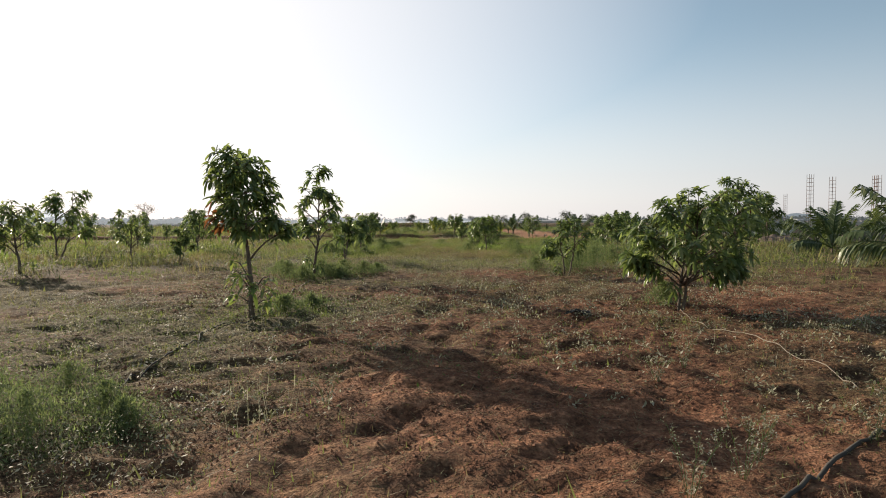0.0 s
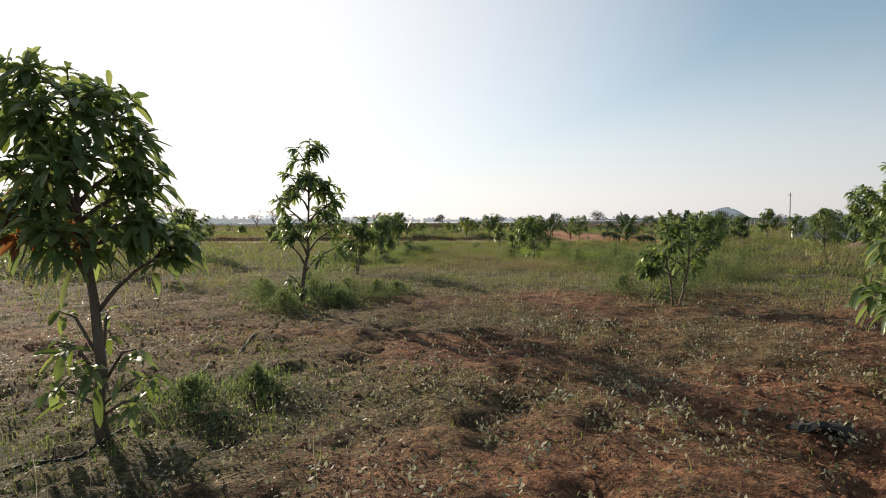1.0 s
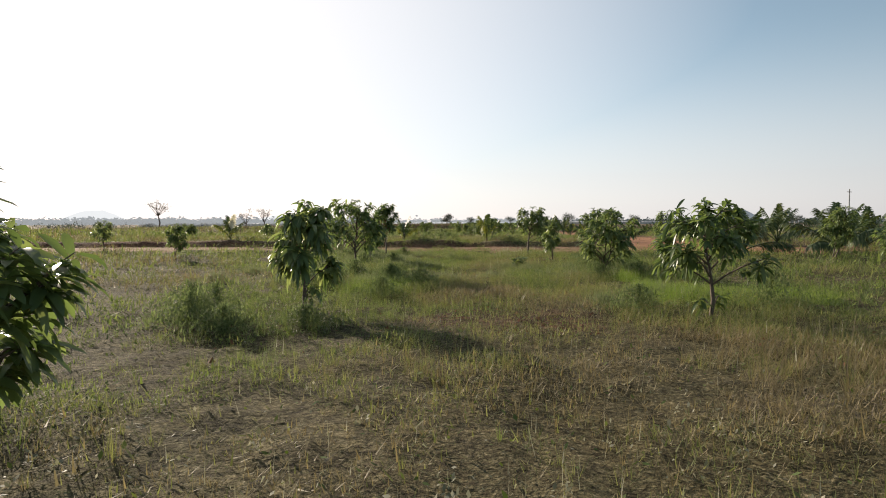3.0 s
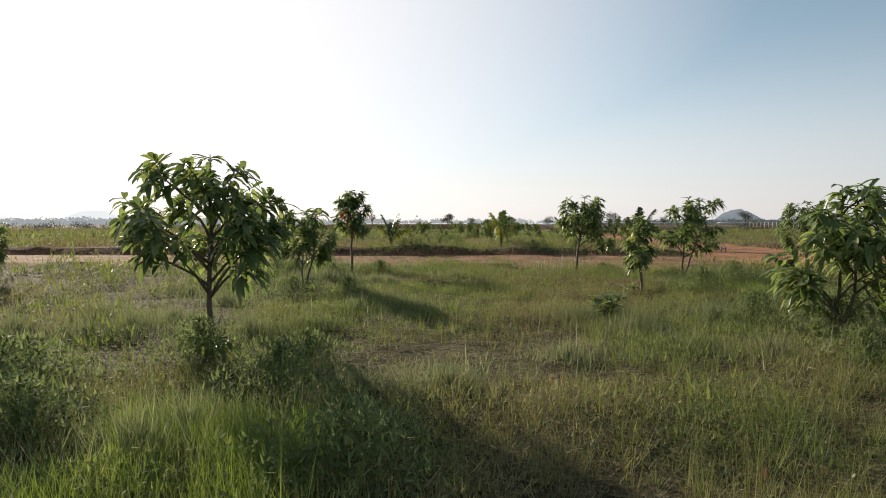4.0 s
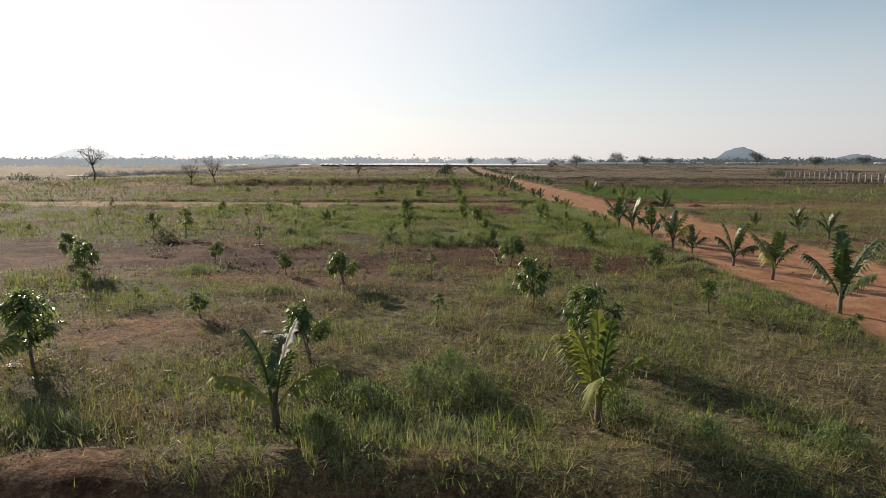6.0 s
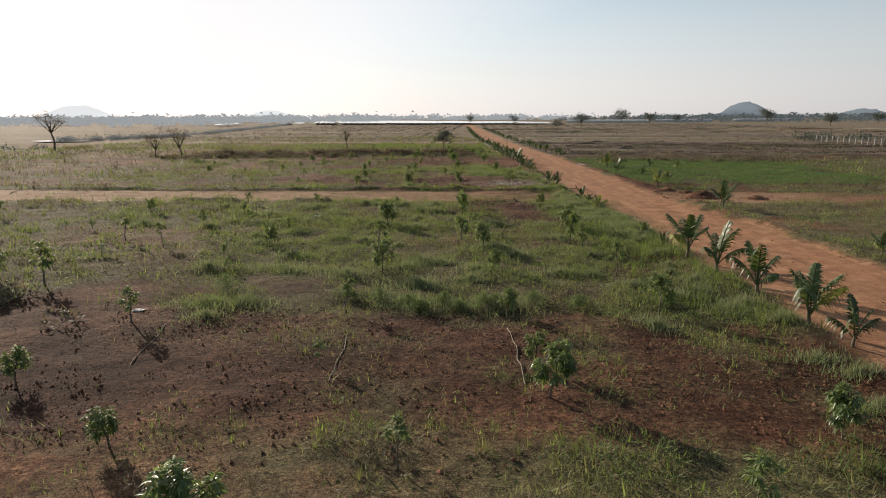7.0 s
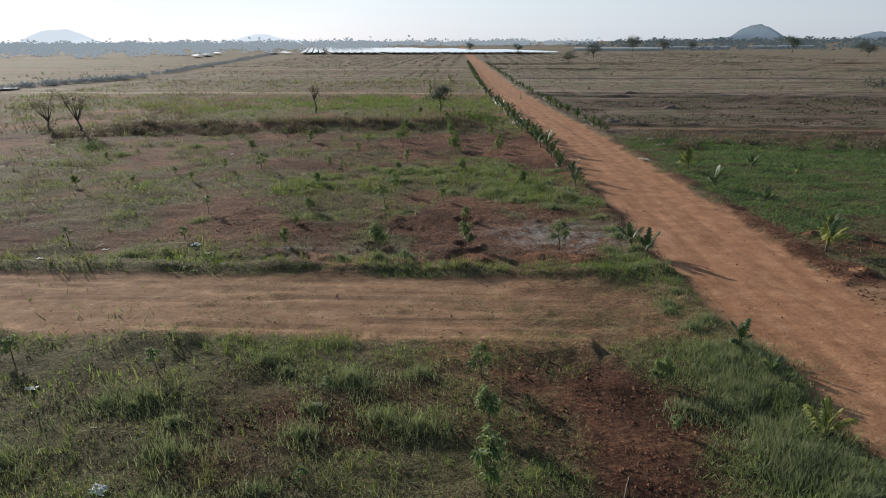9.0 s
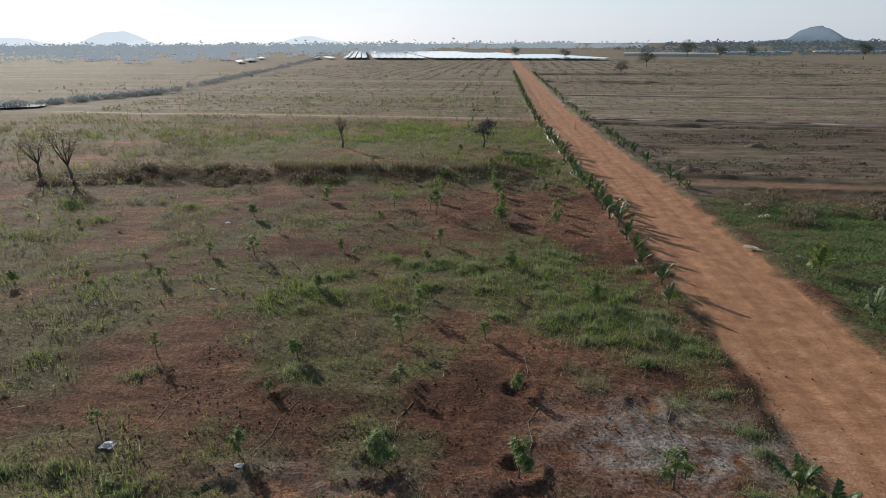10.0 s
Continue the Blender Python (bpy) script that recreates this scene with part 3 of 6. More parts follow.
        me.validate()
        return me


def part(name, shape, mat, parent=None, label="", smooth=False):
    ob = new(name, shape.mesh(name, mat, smooth))
    if parent is not None:
        ob.parent = parent
    return tagged(ob, label)


# ---- the ground ----
def grid_lines(parts):
    out = [np.arange(a, b, s) for a, b, s in parts]
    return np.unique(np.round(np.concatenate(out), 4))


def spread(start, stop, first, grow):
    vals, s, p = [], first, start
    while p < stop:
        vals.append(p)
        p += s
        s *= grow
    return np.array(vals + [stop])


gx = np.unique(np.concatenate([-spread(40, 4200, 0.7, 1.25), grid_lines([(-40, -16, 0.65), (-16, -7, 0.3), (-7, -4.5, 0.2), (-4.5, 5, 0.11), (5, 8, 0.2), (8, 16, 0.3), (16, 30, 0.7)]), spread(30, 4200, 0.8, 1.25)]))
gy = np.unique(np.concatenate([-spread(2, 400, 0.4, 1.5), grid_lines([(-2, 1.5, 0.2), (1.5, 8, 0.06), (8, 17, 0.13), (17, 56, 0.3), (56, 99.6, 0.42), (99.6, 110, 0.17), (110, 120, 0.42), (120, 142, 0.6), (142, 156, 0.4), (156, 160, 0.6), (182, 200, 0.45), (280, 298, 0.6), (332, 349, 0.8)]), spread(160, 4600, 0.4, 1.12)]))
GX, GY = np.meshgrid(gx, gy)
GZ = rise(GX, GY)
nx, ny = len(gx), len(gy)
idx = np.arange(nx * ny).reshape(ny, nx)
a, b, c, d = idx[:-1, :-1].ravel(), idx[:-1, 1:].ravel(), idx[1:, 1:].ravel(), idx[1:, :-1].ravel()
earth = Shape()
earth.add(np.stack([GX.ravel(), GY.ravel(), GZ.ravel()], 1), np.concatenate([np.stack([a, b, c], 1), np.stack([a, c, d], 1)]))
ground = part("ground", earth, M_SOIL, None, "", True)
tagged(ground, "red farm soil with clods, weeds and dirt tracks", "ground", kind="structure")
zone = ground.data.color_attributes.new("zone", "FLOAT_COLOR", "POINT")
flat_x, flat_y = GX.ravel(), GY.ravel()
zone.data.foreach_set("color", np.stack([in_road(flat_x, flat_y), planted(flat_x, flat_y), np.clip(ashy(flat_x, flat_y), 0, 1), tilled_share(flat_x, flat_y)], 1).astype(np.float32).ravel())


lane = ground.data.attributes.new("lane", "FLOAT", "POINT")
lane.data.foreach_set("value", (step(-1, 1, flat_x - road_left(flat_y)) * step(-1, 1, road_right(flat_y) - flat_x)).astype(np.float32))


dark_soil = ground.data.attributes.new("dark_soil", "FLOAT", "POINT")
dark_soil.data.foreach_set("value", dark_soil_share(flat_x, flat_y).astype(np.float32))


# ---- grass and weeds ----
def blades(shape, x, y, high, wide, lean, base=None):
    """One thin upright triangle for each place."""
    k = len(x)
    z = rise(x, y) - 0.01 if base is None else base
    turn, bow = rng.uniform(0, 2 * np.pi, k), rng.uniform(0, 2 * np.pi, k)
    dx, dy = np.cos(turn) * wide / 2, np.sin(turn) * wide / 2
    lx, ly = np.cos(bow) * lean * high, np.sin(bow) * lean * high
    v = np.stack([np.stack([x - dx, y - dy, z], 1), np.stack([x + dx, y + dy, z], 1),
                  np.stack([x + lx, y + ly, z + high * np.sqrt(np.maximum(1 - lean ** 2, 0.05))], 1)], 1)
    shape.add(v.reshape(-1, 3), np.arange(3 * k).reshape(k, 3))


def leaflets(shape, x, y, z, size, slant, fat=0.22):
    """Small diamond leaves, two triangles each, at any tilt."""
    k = len(x)
    turn = rng.uniform(0, 2 * np.pi, k)
    d = np.stack([np.cos(turn) * np.cos(slant), np.sin(turn) * np.cos(slant), np.sin(slant)], 1)
    s = np.stack([-np.sin(turn), np.cos(turn), rng.uniform(-.5, .5, k)], 1)
    c = np.stack([x, y, z], 1)
    L, W = size[:, None], size[:, None] * fat
    v = np.stack([c, c + d * L * 0.5 + s * W, c + d * L, c + d * L * 0.5 - s * W], 1)
    q = np.arange(k)[:, None] * 4
    shape.add(v.reshape(-1, 3), np.concatenate([q + np.array([0, 1, 2]), q + np.array([0, 2, 3])]))


def scatter(x0, x1, y0, y1, per_m2):
    k = int((x1 - x0) * (y1 - y0) * per_m2)
    return rng.uniform(x0, x1, k), rng.uniform(y0, y1, k)


FIRST_GREEN = (
    (-2.7, 8.8, 1.8, 2.2, .5), (-4.6, 26.6, 2, 1.5, .45), (-4.2, 39, 2.5, 2, .3), (-9, 78.5, 3.5, 2, -.2), (0.5, 78, 2.5, 1.5, -.15), (-11, 58, 6, 3, -.2), (-12, 84, 6, 7, .28), (-5, 77, 5, 2.5, .25), (3.8, 88, 2, 9, .3), (-14, 122, 6, 2.5, .3),
    (-6.5, 126, 4, 2, .35), (-0.3, 124, 2.6, 5, .75))
MORE_GREEN = (
    (-12, 182, 14, 8, .5), (-2.9, 119.6, 2.2, 2.2, .65), (-25, 124.5, 7, 3, .35), (-38, 135, 9, 4, .35), (-18, 174, 18, 9, .55), (4.4, 21, 2.6, 3, .25), (4, 33, 2.2, 4, .25), (-4.2, 30, 2, 4, .25), (-1.5, 84, 5, 5, .2), (0.5, 96, 4, 3, .3),
    (-3, 106.4, 14, .9, .5), (-10, 98.5, 12, .8, .3))
GREEN_SPOTS = FIRST_GREEN + MORE_GREEN


def greenness(x, y):
    """Share of live green among the grass."""
    g = np.interp(y, [0, 10, 16, 24, 36, 44, 53, 57, 65, 73, 86, 100, 110, 118, 128, 146, 154, 168, 190, 260],
                  [.5, .45, .36, .48, .62, .62, .5, .42, .42, .62, .74, .72, .42, .46, .36, .34, .25, .5, .45, .3])
    g = np.where((x > road_right(y)) & (y > 111) & (y < 142), 0.95, g)
    for cx, cy, rx, ry, much in GREEN_SPOTS:
        g = g + much * np.exp(-((x - cx) / rx) ** 2 - ((y - cy) / ry) ** 2)
    g = g + 0.3 * np.exp(-((x - road_left(y) + 1.6) / 1.2) ** 2) * (y > 60)
    return np.clip(g + (fbm(x, y, 4.0, 61) - 0.5) * np.where(y > 60, 1.4, 0.9), 0, 1)


# low sward: x from, to, y from, to, leaves a square metre, leaf length, usual height
NEAR_SWARD = (
    (-6, 7, 1, 9, 750, .032, .08), (-6, 7, 9, 14, 1200, .03, .09), (-5, 5.5, 14, 22, 1100, .034, .13), (-5, 4.5, 22, 47, 2500, .036, .19), (-10, -5.5, 14, 51, 420, .075, .2), (4.8, 10, 14, 51, 420, .075, .2),
    (-30, -10, 3, 53, 90, .13, .22), (10, 34, 3, 53, 90, .13, .22), (-10, -6, 3, 14, 200, .06, .12), (7, 10, 3, 14, 200, .06, .12), (-80, -30, 20, 80, 10, .35, .3), (34, 90, 20, 80, 10, .35, .3),
    (-8, 8, 46, 52.5, 420, .032, .05))
FAR_SWARD = (
    (-14, 6.5, 52, 100, 480, .084, .27), (-36, -14, 52, 100, 120, .15, .24), (-60, -16, 150, 192, 40, .22, .25), (12, 34, 53, 110, 90, .13, .16), (10, 34, 110, 145, 60, .12, .14), (-14, 6.5, 98.8, 106, 420, .06, .09),
    (-16, 5, 105, 135, 300, .10, .18), (-40, -16, 100, 150, 80, .18, .22), (-16, 3, 135, 172, 100, .17, .22), (-30, 1, 172, 193, 60, .2, .25), (-90, -40, 75, 180, 14, .36, .3), (34, 90, 60, 150, 8, .36, .2), (-90, 5, 172, 240, 11, .36, .25),
    (8, 90, 150, 240, 4, .26, .1))
kinds_of_grass = {"green": Shape(), "olive": Shape(), "dry": Shape(), "dusky": Shape()}
names_of_grass = list(kinds_of_grass)


def pick_kind(x, y):
    """0 green, 1 olive, 2 dry, 3 dusky, patch by patch."""
    g = greenness(x, y) + (vnoise(x, y, 1.15, 63) - 0.5) * 0.55 + rng.normal(0, 0.1, len(x))
    withered = rng.uniform(0, 1, len(x)) < 0.85 * step(58, 68, y)
    return np.where(g > 0.62, 0, np.where(g > 0.38, 1, np.where((g > 0.12) & ~withered, 2, 3)))


def sprigs(shape, x, y, z, long, wide, slant):
    """One narrow leaf, a triangle, for each place."""
    k = len(x)
    turn = rng.uniform(0, 2 * np.pi, k)
    d = np.stack([np.cos(turn) * np.cos(slant), np.sin(turn) * np.cos(slant), np.sin(slant)], 1) * long[:, None]
    s = np.stack([-np.sin(turn), np.cos(turn), rng.uniform(-.6, .6, k)], 1) * wide[:, None] / 2
    c = np.stack([x, y, z], 1)
    shape.add(np.stack([c - s, c + s, c + d], 1).reshape(-1, 3), np.arange(3 * k).reshape(k, 3))


for x0, x1, y0, y1, rho, long, tall in NEAR_SWARD + FAR_SWARD:
    px, py = scatter(x0, x1, y0, y1, rho)
    cover = planted(px, py)
    clump = vnoise(px, py, 0.28 + long, 71) * 0.4 + vnoise(px, py, 0.95 + 2 * long, 72) * 0.6
    mounds = step(22, 27, py) * (0.45 + 0.55 * step(50, 53, py))
    keep = rng.uniform(0, 1, len(px)) < cover ** np.where(py > 100, 1.6, 1.1) * np.clip(clump * (3.4 + 1.6 * mounds) - 1.15 - 0.85 * mounds, 0.04 - 0.02 * mounds, 1.1 + 0.2 * mounds)
    px, py, clump = px[keep], py[keep], clump[keep]
    n = len(px)
    canopy = tall * np.clip(clump * 3.0 - 0.85, 0.1, 1.9)
    pz = rise(px, py) - 0.01 + canopy * rng.uniform(0, 1, n) ** 0.8 * 0.85
    kind = pick_kind(px, py)
    sizes = long * rng.lognormal(-0.1, 0.35, n)
    for k in range(4):
        sel = kind == k
        sprigs(kinds_of_grass[names_of_grass[k]], px[sel], py[sel], pz[sel], sizes[sel] * (1.5 if k in (1, 2) else 1.2), sizes[sel] * (0.16 if k in (1, 2) else 0.22), rng.uniform(0.05, 1.45, sel.sum()))


def tufts(x0, x1, y0, y1, rho, tall, wide, per):
    """Separate grass tufts, their blades leaning out from one root."""
    px, py = scatter(x0, x1, y0, y1, rho)
    cover = planted(px, py)
    patch = fbm(px, py, 2.2, 75)
    cover = cover * (1 - np.exp(-(((px + 3.2) / 1.9) ** 2 + ((py - 4.3) / 1.9) ** 2) ** 2))
    keep = rng.uniform(0, 1, len(px)) < np.clip(cover * 1.3 - 0.2, 0, 1) * np.clip(patch * 3.4 - 0.95, 0.06, 1)
    px, py, patch = px[keep], py[keep], patch[keep]
    size = tall * rng.lognormal(-0.1, 0.35, len(px)) * (0.55 + 0.9 * patch)
    kind = pick_kind(px, py)
    for k in range(4):
        sel = np.repeat(kind == k, per)
        cx, cy, sz = np.repeat(px, per)[sel], np.repeat(py, per)[sel], np.repeat(size, per)[sel]
        n = len(cx)
        ang, out = rng.uniform(0, 2 * np.pi, n), np.abs(rng.normal(0, 0.28, n))
        bx, by = cx + np.cos(ang) * out * sz, cy + np.sin(ang) * out * sz
        high = sz * rng.uniform(0.4, 1.15, n)
        lean = np.clip(out * 1.6 + rng.uniform(-.1, .5, n), 0.02, 0.93)
        z = rise(cx, cy) - 0.015
        w = wide * rng.uniform(0.6, 1.4, n) / 2
        dx, dy = -np.sin(ang) * w, np.cos(ang) * w
        tipx, tipy = bx + np.cos(ang) * lean * high, by + np.sin(ang) * lean * high
        v = np.stack([np.stack([bx - dx, by - dy, z], 1), np.stack([bx + dx, by + dy, z], 1), np.stack([tipx, tipy, z + high * np.sqrt(1 - lean ** 2)], 1)], 1)
        kinds_of_grass[names_of_grass[k]].add(v.reshape(-1, 3), np.arange(3 * n).reshape(n, 3))


NEAR_TUFTS = (
    (-9, 8, 0, 14, 7, .13, .0035, 18), (-6, 6, 14, 22, 13, .17, .004, 22), (-6, 6, 22, 46, 15, .19, .004, 26), (-4.6, 3.4, 23.5, 44.5, 46, .25, .003, 18), (-30, -9, 3, 50, 3, .28, .016, 12), (8, 34, 3, 50, 3, .3, .016, 12), (-90, -30, 20, 80, .4, .42, .05, 10),
    (34, 90, 20, 80, .4, .42, .05, 10))
MIDDLE_TUFTS = (
    (-15, 7, 52, 100, 9, .25, .01, 17), (-12, 7, 52, 54.5, 10, .3, .009, 22), (-40, -15, 52, 100, 1.8, .34, .025, 12), (12, 40, 52, 150, 1.8, .26, .025, 10), (3, 7.5, 66, 125, 7, .36, .015, 16), (3.0, 6.8, 78, 99, 12, .5, .016, 22),
    (-14, 4, 97.8, 99.4, 8, .34, .014, 14), (-40, -16, 100, 150, 1.4, .36, .03, 12), (-90, -40, 80, 180, .5, .45, .06, 10))
FAR_TUFTS = (
    (-16, 5, 105, 132, 7, .28, .015, 14), (-16, 4.5, 105.8, 107.6, 16, .36, .016, 18), (-3.2, 2.6, 118, 130, 7, .42, .026, 18), (-10, -4, 123, 129, 3, .38, .026, 16), (-18, -10, 119, 125, 3, .38, .028, 16), (-16, 3, 132, 172, 2.2, .36, .03, 12),
    (-90, 10, 172, 240, .4, .45, .07, 10), (10, 90, 150, 240, .12, .3, .06, 9), (-150, 140, 240, 350, .08, .5, .14, 9))
for row in NEAR_TUFTS + MIDDLE_TUFTS + FAR_TUFTS:
    tufts(*row)
field = Shape()
px, py = scatter(10.4, 36, 111, 144, 150)
keep = rng.uniform(0, 1, len(px)) < np.clip(planted(px, py) * 1.3 - 0.1, 0, 1) * np.clip(vnoise(px, py * 3, 2.2, 77) * 1.6 + fbm(px, py * 1.6, 3.4, 74) * 2.2 - 1.1, 0.05, 1) * step(0.6, 1.8, px - road_right(py) + (vnoise(px, py, 1.5, 76) - 0.5) * 1.6)
px, py = px[keep], py[keep]
sprigs(field, px, py, rise(px, py) + rng.uniform(0, .12, len(px)), 0.15 * rng.uniform(0.6, 1.4, len(px)), 0.05 * rng.uniform(0.6, 1.4, len(px)), rng.uniform(0.0, 1.2, len(px)))
tagged(part("field_crop", field, M_CROP), "low vivid green crop in a field beside the road", "crop", kind="stuff")
for nm, mat, text in (("green", M_GRASS, "fine green grass in tufts on red soil"), ("olive", M_OLIVE, "olive grass fading to straw"), ("dry", M_DRY, "dry straw-coloured grass in tufts"), ("dusky", M_SCRUB, "brown withered grass and weeds")):
    tagged(part(nm + "_grass", kinds_of_grass[nm], mat), text, "grass", kind="stuff")

# tall withered grass on the field bank
reeds = Shape()
px = rng.uniform(-30, -5, 3200)
py = 153.0 + 0.1 * (px + 20) + rng.normal(0, 0.75, len(px)) + (vnoise(px, px * 0, 5.0, 79) - 0.5) * 3
keep = vnoise(px, py, 3.0, 78) > 0.36
px, py = px[keep], py[keep]
blades(reeds, px, py, 0.75 * rng.lognormal(-0.1, 0.3, len(px)), rng.uniform(.05, .1, len(px)), rng.uniform(0.05, 0.5, len(px)))
tagged(part("tall_grass", reeds, M_SCRUB), "tall withered brown grass along the field bank", "grass", kind="stuff")

# creeping weeds, grey flower heads and straw litter close to the ground
creep, heads, straw = Shape(), Shape(), Shape()
for x0, x1, y0, y1, rho, size in ((-7, 8, 0, 20, 130, .04), (-6.5, -1.0, 3, 12, 110, .035), (-9, 8, 20, 53, 24, .05), (-16, 7, 53, 100, 14, .09), (-30, -9, 3, 53, 5, .09), (8, 34, 3, 53, 5, .09), (-16, 5, 105, 135, 12, .09)):
    px, py = scatter(x0, x1, y0, y1, rho)
    patch = fbm(px, py, 1.2, 81) * 0.6 + planted(px, py) * 0.4
    keep = (rng.uniform(0, 1, len(px)) < np.clip(patch * 3.2 - 1.25, 0, 1)) & (in_road(px, py) < 0.4)
    px, py = px[keep], py[keep]
    up = rng.uniform(0.0, 1.0, len(px)) ** 1.5 * (size * 2.2)
    leaflets(creep, px, py, rise(px, py) + up, size * rng.uniform(0.5, 1.4, len(px)), rng.uniform(-0.3, 1.0, len(px)))
for x0, x1, y0, y1, rho, size in ((-7, 8, 3, 24, 40, .022), (-7, -0.6, 3, 13, 170, .026), (-2.7, -1.0, 2.8, 4.6, 900, .016), (-7, -1.5, 9, 13, 260, .028), (1.2, 6, 8.6, 14, 150, .026), (3.2, 5.5, 4.4, 6.4, 200, .018), (4.5, 14, 6, 14, 60, .03), (6, 17, 12.2, 17, 120, .036), (-7, 6, 8, 16, 75, .026), (-9, 8, 24, 53, 22, .02), (-20, -9, 4, 40, 8, .04), (8, 24, 4, 40, 10, .04)):
    px, py = scatter(x0, x1, y0, y1, rho)
    keep = rng.uniform(0, 1, len(px)) < np.clip(fbm(px, py, 2.4, 85) * 4 - 1.75, 0, 1) * (1 - in_road(px, py)) * (0.35 + planted(px, py))
    px, py = px[keep], py[keep]
    up = rng.uniform(0.02, 0.2, len(px))
    leaflets(heads, px, py, rise(px, py) + up, size * rng.uniform(0.5, 1.6, len(px)), rng.uniform(-0.5, 1.4, len(px)))
cx, cy = scatter(-6, 7, 3, 24, 14)
keep = rng.uniform(0, 1, len(cx)) < np.clip(fbm(cx, cy, 2.0, 85) * 3.2 - 1.1, 0.08, 1) * np.clip(cy / 8 - 0.2, 0.25, 1) * (1 - step(19, 24, cy))
cx, cy = np.repeat(cx[keep], 13), np.repeat(cy[keep], 13)
cx, cy = cx + rng.normal(0, .04, len(cx)), cy + rng.normal(0, .04, len(cy))
leaflets(heads, cx, cy, rise(cx, cy) + rng.uniform(0.0, 0.09, len(cx)), .034 * rng.uniform(0.5, 1.5, len(cx)), rng.uniform(-0.2, 1.4, len(cx)), 0.28)
cx, cy = scatter(-1.5, 7, 5.5, 13.5, 9)
keep = rng.uniform(0, 1, len(cx)) < np.clip(fbm(cx, cy, 1.6, 88) * 5 - 2.2, 0, 1)
cx, cy = np.repeat(cx[keep], 16), np.repeat(cy[keep], 16)
cx, cy = cx + rng.normal(0, .06, len(cx)), cy + rng.normal(0, .05, len(cy))
leaflets(heads, cx, cy, rise(cx, cy) + rng.uniform(0.01, 0.12, len(cx)), .036 * rng.uniform(0.5, 1.5, len(cx)), rng.uniform(-0.2, 1.4, len(cx)), 0.3)
for x0, x1, y0, y1, rho, long in ((-8, 8, 0.5, 20, 55, .1), (-3.2, 4, 2.2, 8, 240, .045), (-9, 8, 20, 53, 5, .12), (-14, 7, 53, 66, 4, .16)):
    px, py = scatter(x0, x1, y0, y1, rho)
    keep = in_road(px, py) < 0.5
    px, py = px[keep], py[keep]
    blades(straw, px, py, long * rng.uniform(0.4, 1.4, len(px)), np.full(len(px), 0.005), rng.uniform(0.9, 0.985, len(px)), rise(px, py) + 0.012)
tagged(part("creeping_weeds", creep, M_WEED), "low green creeping weeds on the soil", "weeds", kind="stuff")
tagged(part("flower_heads", heads, M_GREY), "tiny grey-white flower heads of dry weeds", "weeds", kind="stuff")
tagged(part("straw", straw, M_DRY), "loose straw lying on the red soil", "straw", kind="stuff")

# weed bushes: under the trees, along the tracks and in green patches
first_bushes = [
    (-2.75, 3.85, .5), (-3.3, 4.2, .6), (-2.5, 4.3, .35), (-3.9, 4.6, .6), (-3.0, 3.5, .4), (-2.5, 9.3, .38), (-2.2, 9.9, .3), (-3.0, 15.9, .5), (-2.7, 15.3, .4), (3.9, 10.4, .4),
    (3.4, 16.2, .6), (2.6, 16.6, .5), (3.9, 17.0, .6), (4.6, 18.0, .7), (-3.4, 14.3, .5), (5.4, 21.0, .9), (6.4, 20.0, .8), (5.6, 19.6, .7)]
more_bushes = [
    (3.6, 20.2, .7), (4.3, 20.8, .8), (4.9, 22.2, .9), (3.9, 22.6, .8), (5.8, 23.0, .9), (3.0, 23.8, .6), (4.4, 24.6, .8), (-4.0, 15.2, .6), (-3.2, 15.4, .6), (-3.5, 16.2, .7),
    (-2.7, 16.0, .6), (-2.2, 16.3, .45), (-4.4, 16.1, .5), (-1.9, 16.9, .4), (-3.6, 3.9, .5), (-2.2, 4.0, .3), (-4.4, 5.2, .6), (-3.2, 5.0, .4)]
orchard_bushes = first_bushes + more_bushes
grassland_bushes = [
    (-4.9, 26.1, .6), (-5.3, 26.9, .7), (-4.3, 25.7, .5), (-3.5, 26.3, .4),
    (-4.8, 26.6, .7), (-4.2, 32.8, .7), (-5.3, 32.2, .6), (-3.3, 33.0, .5), (2.0, 34.2, .7), (2.8, 35.2, .8), (2.6, 33.2, .6), (-4.9, 37.6, .6), (-4.0, 37.9, .5), (2.4, 39.0, .7),
    (3.3, 39.8, .6), (-5.6, 42.4, .7), (-6.2, 42.0, .6), (-4.3, 43.0, .45), (-6.0, 43.2, .7), (-6.9, 42.6, .7), (-5.2, 41.6, .5), (-5.0, 31.6, .8), (-4.4, 31.0, .6), (-3.2, 32.0, .6),
    (-2.4, 30.6, .6), (-3.0, 29.4, .5), (1.6, 33.0, .5), (1.8, 35.6, .6), (1.2, 27.9, .6), (3.2, 28.0, .7), (1.6, 44.0, .3)]
verge_bushes = [
    (-2.6, 75, 0.7), (-3.4, 74.8, 0.5), (0.4, 75.2, 0.6), (-4.6, 74.8, 0.6), (3.2, 75.4, .5), (-4.4, 54.5, .8), (-3.6, 55.3, .8), (-5.2, 55.0, .7), (-0.4, 54.6, .6), (-6, 75.6, 0.7),
    (-5, 75.2, 0.6), (-3.9, 75.4, 0.6), (-2.2, 75.2, 0.6), (-1, 75.6, 0.6), (-7.2, 76, 0.5), (-11.6, 76.6, 0.8), (-3.1, 55.9, .9), (-2.7, 55.2, .7), (-4.9, 53.6, .5), (0.6, 53.6, .6),
    (2.4, 53.5, .6)]
bush_places = orchard_bushes + grassland_bushes + verge_bushes
bushes = Shape()
